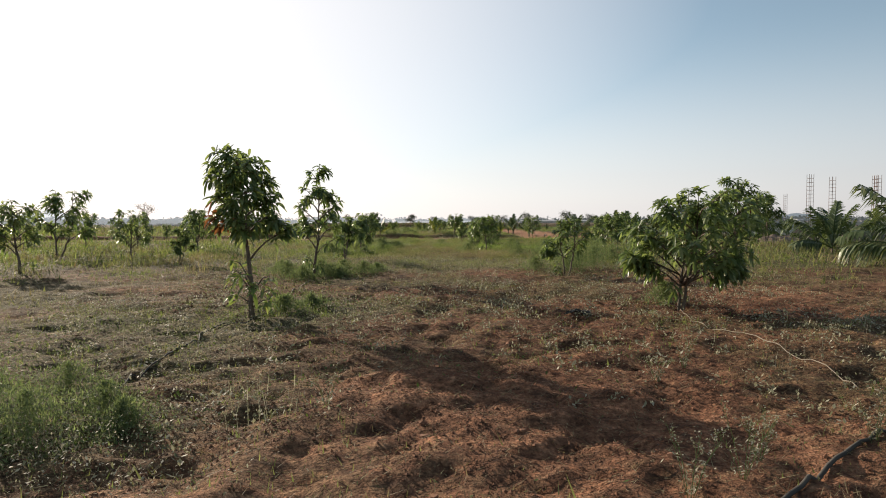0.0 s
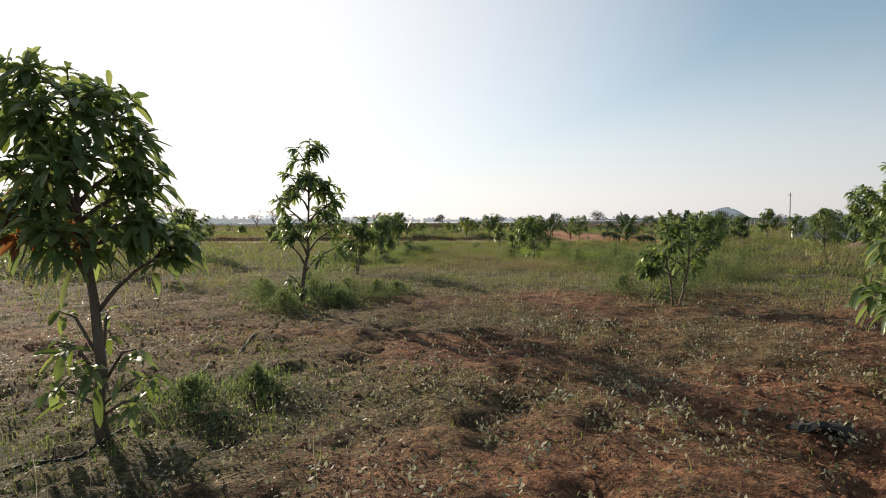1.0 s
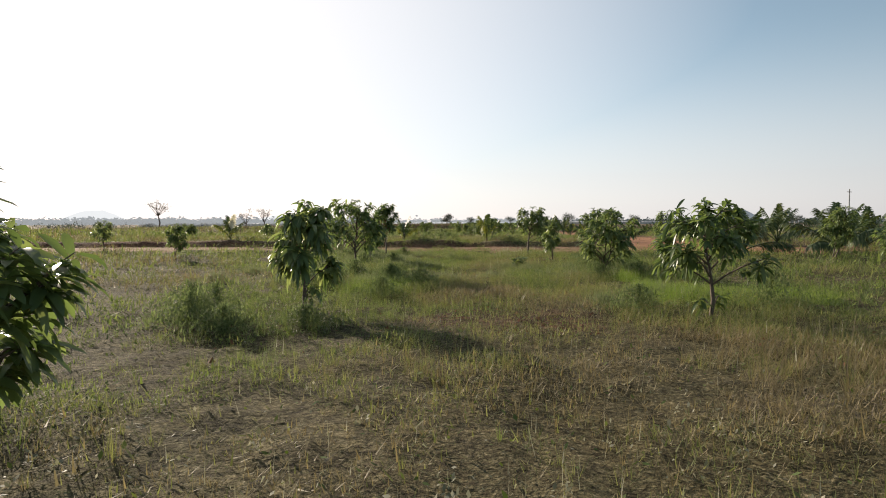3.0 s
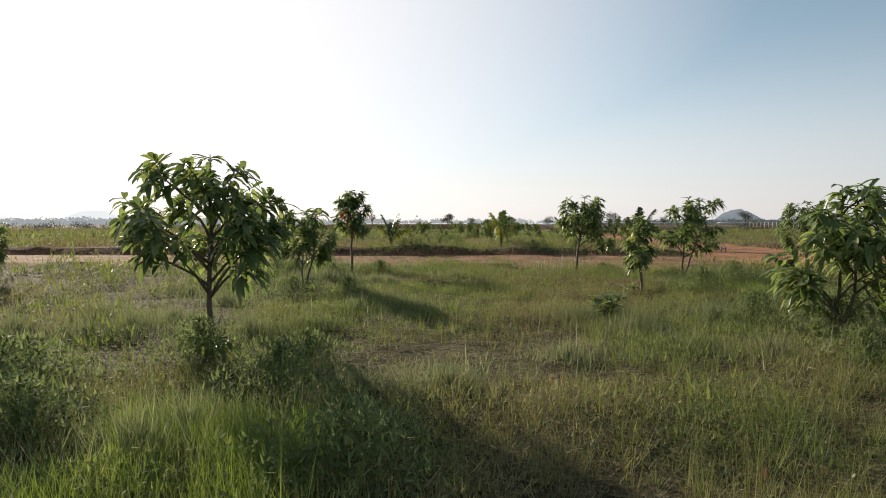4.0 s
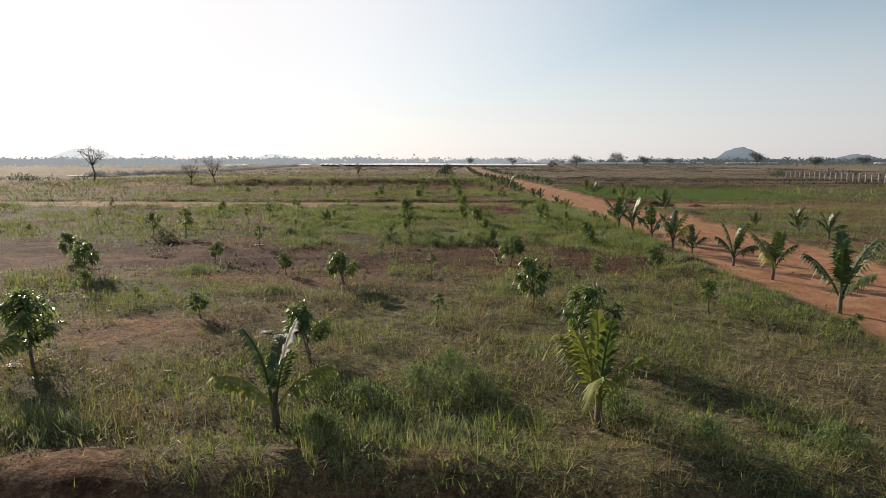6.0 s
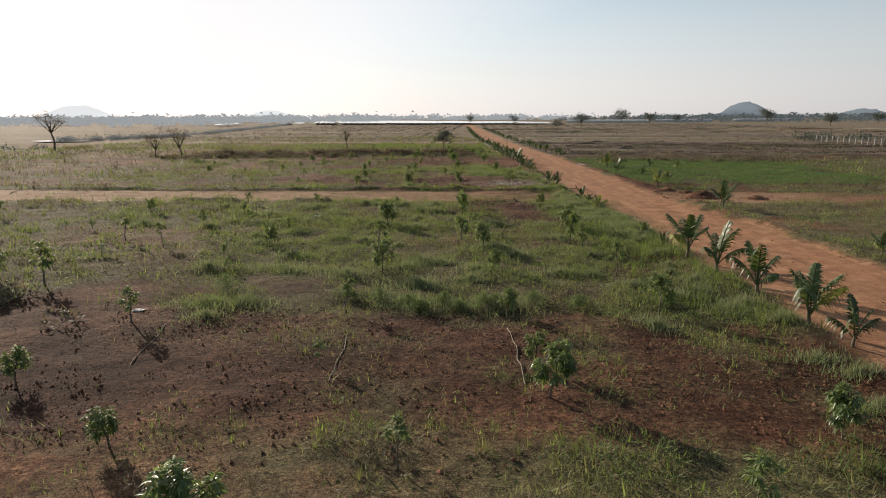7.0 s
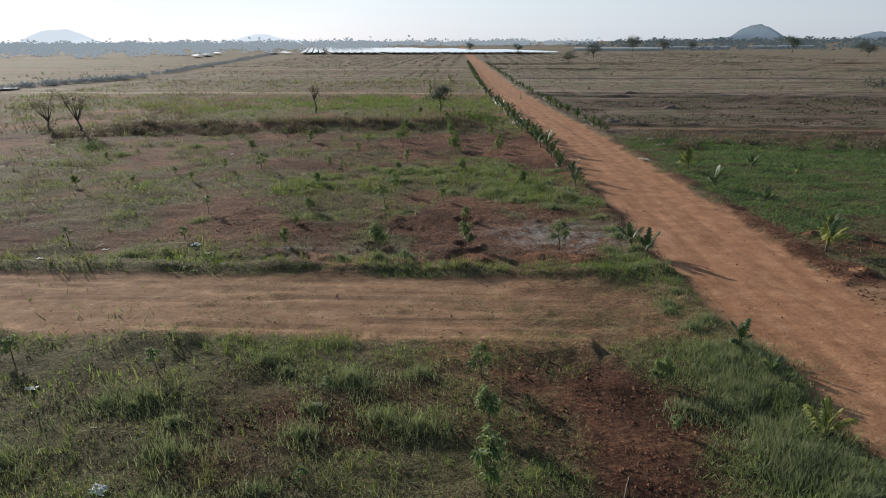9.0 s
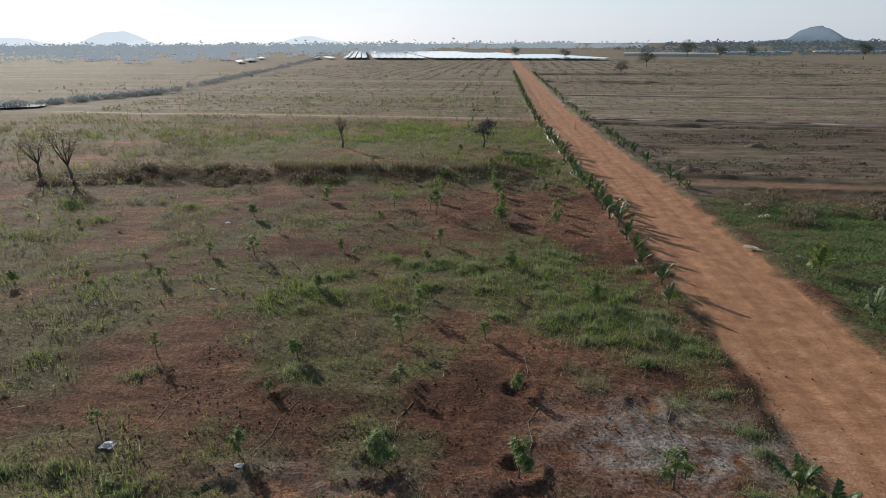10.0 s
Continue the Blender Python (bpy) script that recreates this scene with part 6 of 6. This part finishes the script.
    return tagged(row, "long row of pale tilted solar panels on posts", "solar panels", "rows of the solar field")


solar_kinds = [panel_row(n) for n in (14, 12, 8, 5)]
solar_used = set()
for i in range(38):
    x = -139 + 5.2 * i
    k = 0 if i < 10 else 1 if i < 27 else 2 if i < 32 else 3
    m = pose(x, 528 - 0.178 * (x - 58) + (14 if i % 9 == 4 else 0), 0, 0, 0, 104.4)
    if k in solar_used:
        copy_thing(solar_kinds[k], m)
    else:
        solar_used.add(k)
        solar_kinds[k].matrix_basis = m
short_row = panel_row(2, 20.0)
short_row.matrix_basis = pose(-163, 560, 0, 0, 0, 104.4)
for x, y in ((-150, 566), (-196, 520), (-188, 500), (-181, 470), (-205, 560)):
    copy_thing(short_row, pose(x, y, 0, 0, 0, 118))


def long_shed(length):
    shed = new("poly_shed")
    roof, walls = Shape(), Shape()
    n = 8
    prof = [(-3.5 * math.cos(math.pi * k / n), 2.0 + 1.1 * math.sin(math.pi * k / n)) for k in range(n + 1)]
    v = [(x, y, z) for x in (-length / 2, length / 2) for y, z in prof]
    roof.add(v, [t for k in range(n) for t in ((k, k + 1, n + 2 + k), (k, n + 2 + k, n + 1 + k))])
    for sy in (-3.4, 3.4):
        walls.box((0, sy, 1.0), (length, 0.1, 2.0))
    part("roof", roof, M_SHEET, shed, "white plastic roof sheet")
    part("side_wall", walls, M_PLASTER, shed)
    return tagged(shed, "long low shed with a white plastic roof", "shed", "sheds on the far plain")


shed0 = long_shed(60)
shed0.matrix_basis = pose(128, 640, 0, 0, 0, -25)
for x, y, t in ((210, 700, 0), (300, 720, 0), (420, 660, 4), (500, 640, 2), (115, 655, -25)):
    copy_thing(shed0, pose(x, y, 0, 0, 0, t))

pond = Shape()
ring = [(-113 + 8 * math.cos(a), 211 + 4.5 * math.sin(a) * (1 + 0.2 * math.sin(3 * a)), 0.35) for a in [2 * math.pi * k / 24 for k in range(24)]]
pond.add(ring + [(-113, 211, 0.35)], [(k, (k + 1) % 24, 24) for k in range(24)])
tagged(part("pond", pond, M_WATER), "small bright pond in the far field", "pond", kind="structure")


# ---- fence, pole, building site ----
fence = new("fence")
for i in range(20):
    p = Shape()
    p.box((73 + 0.25 * i, 196 - 1.6 * i, 0.8), (0.18, 0.18, 1.7))
    part("post", p, M_STONE, fence)
for hgt in (0.5, 1.05):
    w = Shape()
    w.tube([(73, 196, hgt), (77.8, 165.6, hgt)], [0.008, 0.008], 4)
    part("wire", w, M_STEEL, fence)
tagged(fence, "pale concrete post fence across the plain", "fence")

pole = new("power_pole")
p = Shape()
p.tube([(0, 0, -.2), (0, 0, 3.5), (0, 0, 7.0)], [0.12, 0.10, 0.08], 8)
part("pole", p, M_STONE, pole, "", True)
p = Shape()
p.box((0, 0, 6.5), (1.2, 0.09, 0.09))
part("crossarm", p, M_STEEL, pole)
stand(tagged(pole, "thin concrete power pole beyond the orchard", "pole"), 62, 124, 30)


def rebar_column(high):
    col = new("rebar_column")
    for sx in (-.15, .15):
        for sy in (-.15, .15):
            b = Shape()
            b.tube([(sx, sy, 0), (sx * 1.02, sy, high * 0.5), (sx * 1.05, sy * 0.95, high)], [0.014, 0.014, 0.014], 5)
            part("bar", b, M_STEEL, col)
    for k in range(int(high / 0.28)):
        s = Shape()
        z = 0.2 + 0.28 * k
        s.tube([(-.16, -.16, z), (.16, -.16, z), (.16, .16, z), (-.16, .16, z), (-.16, -.16, z)], [0.009] * 5, 4)
        part("stirrup", s, M_STEEL, col)
    return tagged(col, "rusty steel reinforcement cage of an unfinished column", "rebar column", "cages on the building site")


col0 = rebar_column(4.7)
col0.matrix_basis = pose(26.5, 42.8, 0)
for x, y, t in ((30.6, 46.6, 12), (33.0, 45.0, 5), (33.3, 45.7, 30), (44.5, 77.0, 0)):
    copy_thing(col0, pose(x, y, 0.1, 0, 0, t))
wall = Shape()
for i in range(9):
    wall.box((24.5 + 1.5 * i, 50.5 - 0.3 * i, 0.62), (1.5, 0.3, 1.35 + 0.06 * (i % 3)), -0.2)
tagged(part("site_wall", wall, M_PLASTER), "low unfinished plastered wall of a building site", "wall")


def mound(seed, x, y, wide, high, label, mat=M_ROCK):
    n = 26
    u, v = np.meshgrid(np.linspace(-1, 1, n), np.linspace(-1, 1, n))
    rad = np.sqrt(u ** 2 + v ** 2)
    px, py = x + u * wide, y + v * wide * 0.7
    z = rise(px, py) - 0.05 + high * np.clip(1 - rad, 0, 1) ** 0.8 * (0.5 + fbm(px, py, 0.5 * wide, seed)) + (vnoise(px, py, 0.3, seed) - .5) * 0.25 * high * np.clip(1 - rad, 0, 1)
    idx = np.arange(n * n).reshape(n, n)
    a, b, c, d = idx[:-1, :-1].ravel(), idx[:-1, 1:].ravel(), idx[1:, 1:].ravel(), idx[1:, :-1].ravel()
    sh = Shape()
    sh.add(np.stack([px.ravel(), py.ravel(), z.ravel()], 1), np.concatenate([np.stack([a, b, c], 1), np.stack([a, c, d], 1)]))
    return tagged(part("earth_mound", sh, mat), label, "mound")


mound(1, 23, 37.5, 2.2, 0.8, "heap of dark earth and rubble by the building site")
mound(2, 27, 38.5, 2.6, 0.9, "heap of earth and rubble by the building site")
mound(3, 20.5, 36.5, 1.6, 0.5, "small heap of dug red earth")
mound(4, 14.2, 102, 1.8, 0.6, "heap of dug red earth beside the road", M_SOIL)
mound(5, 24.7, 173, 1.3, 0.7, "grey heap of soil in the ploughed field")
mound(6, 24.6, 196.5, 1.4, 0.7, "grey heap of soil in the ploughed field")
for k, (x, y, w, h) in enumerate(((13.6, 104.6, 0.9, 0.3), (15.6, 103.0, 0.8, 0.28), (12.9, 106.6, 0.7, 0.3), (17.5, 101.2, 1.0, 0.3), (13.4, 111.8, 0.6, 0.25))):
    mound(20 + k, x, y, w, h, "small heap of dug reddish earth on the road's edge", M_SOIL)
mound(8, 13.0, 157.2, 1.2, 0.5, "dark heap of rubble on the road's edge")


def field_bank(seed, x0, x1, y0, slope, wide, high, mat, label):
    """A long low ridge of thrown-up earth along a field's edge."""
    n, m = 90, 6
    u, v = np.meshgrid(np.linspace(x0, x1, n), np.linspace(-1, 1, m))
    py = y0 - slope * u + v * wide + (vnoise(u, v * 0 + seed, 6.0, seed) - 0.5) * wide
    z = high * (1 - v ** 2) * (0.7 + 0.5 * vnoise(u, v * 3 + seed, 2.5, seed)) - 0.1
    idx = np.arange(n * m).reshape(m, n)
    a, b, c, d = idx[:-1, :-1].ravel(), idx[:-1, 1:].ravel(), idx[1:, 1:].ravel(), idx[1:, :-1].ravel()
    sh = Shape()
    sh.add(np.stack([u.ravel(), py.ravel(), z.ravel() + 0.05], 1), np.concatenate([np.stack([a, b, c], 1), np.stack([a, c, d], 1)]))
    return tagged(part("field_bank", sh, mat, None, "", True), label, "bank", kind="structure")


for i, ty in enumerate((199.0, 250.0, 298.0)):
    for off in (-2.6, 2.4):
        field_bank(400 + 2 * i + int(off > 0), 7.0 - 0.033 * (ty - 199) + 1.0, 130, ty + 1.0 + off, 0.1, 0.9, 0.3 if off < 0 else 0.24, M_ROCK, "low dark earth bank along a field track")
    field_bank(440 + i, 7.0 - 0.033 * (ty - 199) + 1.0, 130, ty + 1.0, 0.1, 1.7, 0.2, M_PATH, "narrow trodden path between two field banks")
for i, ty in enumerate((199.0, 298.5)):
    field_bank(420 + i, -95, -3.5 - 0.033 * (ty - 199) - 1.0, ty, 0.04, 1.1, 0.24, M_PATH, "low reddish path between the planted fields")


# ---- hoses, scraps and small plants ----
def hose(pts, radius, mat, name, label):
    sh = Shape()
    line = []
    for (x0, y0), (x1, y1) in zip(pts, pts[1:]):
        n = max(2, int(math.hypot(x1 - x0, y1 - y0) / 0.12))
        line += [(x0 + (x1 - x0) * k / n, y0 + (y1 - y0) * k / n) for k in range(n)]
    line.append(pts[-1])
    r = random.Random(len(line))
    wig = [r.uniform(-1, 1) for _ in range(len(line) + 4)]
    out = []
    for k, (x, y) in enumerate(line):
        o = sum(wig[k:k + 4]) / 4 * 0.03
        out.append((x + o, y + o * 0.4, float(rise(x + o, y)) + radius + 0.004))
    sh.tube(out, [radius] * len(out), 6)
    return tagged(part(name, sh, mat, None, "", True), label, "hose")


hose([(1.1, 2.3), (1.68, 2.87), (2.08, 3.23), (2.5, 3.56), (2.91, 3.84), (4.0, 4.5), (6.0, 4.9)], 0.013, M_HOSE, "water_hose", "thick black water hose lying on bare soil")
hose([(3.85, 9.6), (3.76, 9.19), (3.53, 7.95), (3.68, 7.05), (3.69, 6.03), (3.7, 5.52), (3.64, 4.86)], 0.005, M_TWINE, "drip_line", "thin pale drip line leading to a mango trunk")
hose([(-2.8, 4.2), (-2.87, 4.8), (-2.87, 5.27), (-2.89, 6.06), (-2.97, 6.95), (-3.17, 7.88), (-3.09, 8.19), (-2.75, 8.6), (-2.8, 9.0)], 0.011, M_HOSE, "drip_line", "dusty black drip line in the weeds")
hose([(-2.9, 9.2), (-2.95, 10.4), (-2.99, 11.4), (-3.13, 12.7), (-3.2, 13.9), (-3.22, 14.7)], 0.009, M_TWINE, "drip_line", "pale drip line running between two mango trunks")
hose([(-4.7, 38.4), (-4.72, 39.3), (-4.74, 40.2), (-4.88, 41.1), (-4.95, 42.5)], 0.008, M_TWINE, "drip_line", "pale drip line leading to a mango trunk")
hose([(0.95, 43.5), (1.86, 43.1), (1.5, 42.0), (1.12, 40.8), (1.2, 39.0)], 0.007, M_TWINE, "drip_line", "pale drip line leading to a mango trunk")
hose([(-6.2, 69.4), (-6.3, 70.6), (-6.3, 71.5), (-6.45, 72.6)], 0.011, M_TWINE, "drip_line", "pale drip line crossing bare red soil")
hose([(-1.7, 69.6), (-1.8, 70.8), (-1.8, 71.9), (-1.95, 73.2)], 0.011, M_TWINE, "drip_line", "pale drip line crossing bare red soil")
hose([(-11.4, 70.2), (-11.6, 71.4), (-11.9, 73.0)], 0.011, M_TWINE, "drip_line", "pale drip line crossing bare red soil")
for x, y in ((-17.5, 109.5), (-13.1, 109.2), (-8.9, 109.6), (-4.3, 109.8), (0.4, 110.0), (-4.4, 114.3), (-0.9, 90.0), (-8.2, 96.0), (-12.9, 95.0)):
    hose([(x, y), (x + 0.25, y + 1.1), (x + 0.1, y + 2.2), (x + 0.5, y + 3.2)], 0.009, M_TWINE, "drip_line", "pale drip line leading to a sapling")


def scrap(seed, x, y, size):
    r = np.random.default_rng(seed)
    n = 7
    u, v = np.meshgrid(np.linspace(-1, 1, n), np.linspace(-1, 1, n))
    px = x + (u + r.normal(0, .14, u.shape)) * size * 0.5
    py = y + (v + r.normal(0, .14, u.shape)) * size * 0.35
    pz = rise(px, py) + 0.03 + np.abs(r.normal(0, 0.05, u.shape)) * size
    idx = np.arange(n * n).reshape(n, n)
    a, b, c, d = idx[:-1, :-1].ravel(), idx[:-1, 1:].ravel(), idx[1:, 1:].ravel(), idx[1:, :-1].ravel()
    top = np.stack([px.ravel(), py.ravel(), pz.ravel()], 1)
    low = top - np.array([0, 0, 0.008])
    f = np.concatenate([np.stack([a, b, c], 1), np.stack([a, c, d], 1)])
    sh = Shape()
    sh.add(np.concatenate([top, low]), np.concatenate([f, f[:, ::-1] + n * n]))
    return tagged(part("plastic_scrap", sh, M_SHEET), "crumpled white plastic sheet scrap on the soil", "litter", "plastic scraps in the field")


rag = scrap(290, 2.08, 9.1, 0.34)
rag.data.materials[0] = M_HOSE
tagged(rag, "crumpled black plastic sheet on the red soil", "litter")
for i, (x, y, sz) in enumerate(((-18.0, 109.1, .75), (-17.1, 96.2, .5), (-12.5, 92.1, .6), (-22.4, 108.6, .5), (-24.0, 106.3, .5), (-13.2, 108.6, .45), (-8.4, 95.6, .4), (-21.0, 122.0, .5), (-26.0, 134.0, .6), (12.6, 131.0, .5), (6.6, 232.0, 1.0), (-7.1, 58.6, 0.55), (-7.6, 58.9, 0.4), (-11.8, 56.3, 0.4), (-13.5, 74.4, 0.6))):
    scrap(300 + i, x, y, sz * 0.6)


def broadleaf_plant(seed, high, count, label):
    """A low plant with thick oval leaves on short stems."""
    r = random.Random(seed)
    plant = new("broadleaf_plant")
    for s in range(5):
        ang = 1.26 * s + r.uniform(-.3, .3)
        top = Vector((math.cos(ang) * 0.22, math.sin(ang) * 0.22, high * r.uniform(0.6, 1.0)))
        stem = Shape()
        stem.tube([(0, 0, -.02), top * 0.5 + Vector((0, 0, .04)), top], [0.014, 0.011, 0.007], 5)
        part("stem", stem, M_LEAF_PALE, plant, "", True)
        for k in range(count):
            t = 0.35 + 0.65 * k / count
            a2 = ang + 1.57 * k + r.uniform(-.3, .3)
            d = Vector((math.cos(a2), math.sin(a2), r.uniform(0.2, 0.9))).normalized()
            side = d.cross(Vector((0, 0, 1))).normalized()
            ll, p = r.uniform(0.18, 0.26), top * t
            sh = Shape()
            rim, mid = [], []
            for q in range(7):
                e = q / 6
                w = math.sin(math.pi * min(1, e * 0.92 + 0.06)) ** 0.7 * ll * 0.34
                c = p + d * ll * e - Vector((0, 0, ll * 0.25 * e * e))
                mid.append(c)
                rim.append((c - side * w + Vector((0, 0, w * 0.25)), c + side * w + Vector((0, 0, w * 0.25))))
            v = [tuple(x) for q in range(7) for x in (rim[q][0], mid[q], rim[q][1])]
            sh.add(v, [t3 for q in range(6) for t3 in ((3 * q, 3 * q + 1, 3 * q + 4), (3 * q, 3 * q + 4, 3 * q + 3), (3 * q + 1, 3 * q + 2, 3 * q + 5), (3 * q + 1, 3 * q + 5, 3 * q + 4))])
            part("leaf", sh, M_LEAF_PALE if k % 3 else M_FEATHER, plant, "", True)
    return tagged(plant, label, "plant", "broad-leaved weeds in the grass")


stand(broadleaf_plant(5, 0.5, 7, "broad-leaved milkweed plant low in the grass"), -0.1, 35.5)


def wild_herb(seed, x, y, high, foliage):
    """A thin branching weed."""
    r = random.Random(seed)
    herb = new("wild_herb")
    for k in range(6):
        a = 2.4 * k
        e = Vector((math.cos(a) * high * r.uniform(.1, .5), math.sin(a) * high * r.uniform(.1, .5), high * r.uniform(.6, 1.1)))
        m = e * 0.5 + Vector((0, 0, 0.1 * high))
        stem, head = Shape(), Shape()
        stem.tube([(0, 0, -.02), m, e], [0.0024, 0.0018, 0.001], 3)
        for j in range(5):
            root = m.lerp(e, 0.15 + 0.17 * j)
            tip = root + Vector((r.uniform(-1, 1), r.uniform(-1, 1), r.uniform(.4, 1.2))) * 0.13 * high
            stem.tube([root, tip], [0.0012, 0.0008], 3)
            n = 6
            pts = np.array([[r.gauss(0, .008), r.gauss(0, .008), r.gauss(0, .006)] for _ in range(n)]) + np.array(tip)
            leaflets(head, pts[:, 0], pts[:, 1], pts[:, 2], np.full(n, 0.012), rng.uniform(-.4, 1.4, n), 0.4)
            pts = np.array([[r.gauss(0, .012), r.gauss(0, .012), r.gauss(0, .015)] for _ in range(3)]) + np.array(m * (0.3 + 0.16 * j))
            leaflets(head, pts[:, 0], pts[:, 1], pts[:, 2], np.full(3, 0.032), rng.uniform(-.3, 1.0, 3), 0.13)
        tagged(part("leaf_spray", head, foliage, part("stem", stem, M_FEATHER, herb)), kind="stuff")
    return stand(tagged(herb, "thin branching weed with small olive leaves", "weed", "tall weeds on the bare soil"), x, y)


for i, (x, y, h) in enumerate(((1.25, 2.95, .4), (1.6, 3.1, .42), (1.86, 3.43, .32), (2.74, 3.7, .3), (-3.4, 26.4, .45), (-3.45, 25.7, .5), (-3.75, 25.8, .45), (-3.1, 25.9, .5), (2.3, 5.6, .35), (1.9, 5.2, .3), (-0.9, 4.5, .35))):
    wild_herb(500 + i, x, y, h, M_GREY)

# rows of dark leaf dashes in the far plots, for stubble and shaded planting pits
rows_mesh = Shape()
for x0, x1, y0, y1, gap, along in ((8, 150, 201, 290, 3.3, 2.9), (5, 160, 300, 340, 4.4, 3.4), (2, 170, 350, 560, 8.0, 6.0), (-95, -8, 204, 294, 4.2, 3.4), (-110, -12, 306, 560, 8.0, 6.0)):
    for yy in np.arange(y0, y1, gap):
        xs = np.arange(x0, x1, along) + rng.uniform(-.3, .3, len(np.arange(x0, x1, along)))
        ys = yy - 0.1 * (xs - 10) + rng.normal(0, 0.1 * gap, len(xs))
        sel = (rng.uniform(0, 1, len(xs)) < 0.4 + 0.6 * vnoise(xs, ys, 14.0, 93)) & ((xs > road_right(ys) + 2) | (xs < road_left(ys) - 2))
        n = 11
        ex, ey = np.repeat(xs[sel], n), np.repeat(ys[sel], n)
        ex, ey = ex + rng.normal(0, 0.17 * along, len(ex)), ey + rng.normal(0, 0.045 * gap, len(ey))
        leaflets(rows_mesh, ex, ey, rise(ex, ey) + rng.uniform(0.0, .04 * gap, len(ex)), 0.075 * gap * rng.uniform(.6, 1.3, len(ex)), rng.uniform(0, 0.8, len(ex)), 0.3)
tagged(part("crop_rows", rows_mesh, M_STUBBLE), "low dark leaf dashes in rows for stubble and shaded pits", "crop", kind="stuff")
litter_mesh = Shape()
cx, cy = scatter(11, 95, 154, 190, 0.6)
keep = (fbm(cx, cy * 2, 9.0, 94) > 0.46) & (cx > road_right(cy) + 1.5)
cx, cy = np.repeat(cx[keep], 12), np.repeat(cy[keep], 12)
ex, ey = cx + rng.normal(0, .6, len(cx)), cy + rng.normal(0, .16, len(cy))
leaflets(litter_mesh, ex, ey, rise(ex, ey) + rng.uniform(0.0, .16, len(ex)), rng.uniform(.15, .4, len(ex)), rng.uniform(-.1, 0.9, len(ex)), 0.2)
tagged(part("withered_weeds", litter_mesh, M_STUBBLE), "dark brown withered weeds lying in the ploughed field", "weeds", kind="stuff")


# ---- irrigation valve beside the road ----
valve = new("irrigation_valve")
for name, pts, rad, mat in (("riser", [(0, 0, -.05), (0, 0, .12), (0, 0, .24)], .022, M_HOSE), ("riser", [(.19, 0, -.05), (.19, 0, .1), (.19, 0, .2)], .02, M_HOSE),
                            ("pipe", [(-.22, 0, .07), (-.1, 0, .075), (0, 0, .08)], .018, M_STONE), ("pipe", [(0, 0, .15), (.1, 0, .16), (.19, 0, .15)], .018, M_STONE)):
    sh = Shape()
    sh.tube(pts, [rad] * len(pts), 8)
    part(name, sh, mat, valve, "", True)
sh = Shape()
sh.tube([(.02, 0, .15), (.04, 0, .15), (.09, 0, .16), (.14, 0, .15), (.17, 0, .15)], [.02, .055, .07, .055, .02], 10)
part("valve_body", sh, M_PLASTER, valve, "pale rounded valve body", True)
sh = Shape()
sh.tube([(.095, 0, .2), (.095, 0, .27)], [.008, .008], 6)
sh.tube([(.04, 0, .275), (.095, 0, .28), (.15, 0, .275)], [.01, .012, .01], 6)
part("handle", sh, M_STEEL, valve, "dark handle", True)
stand(tagged(valve, "small irrigation valve on dark pipes beside the dirt road", "valve"), 9.66, 56.25, 10, 0.0)
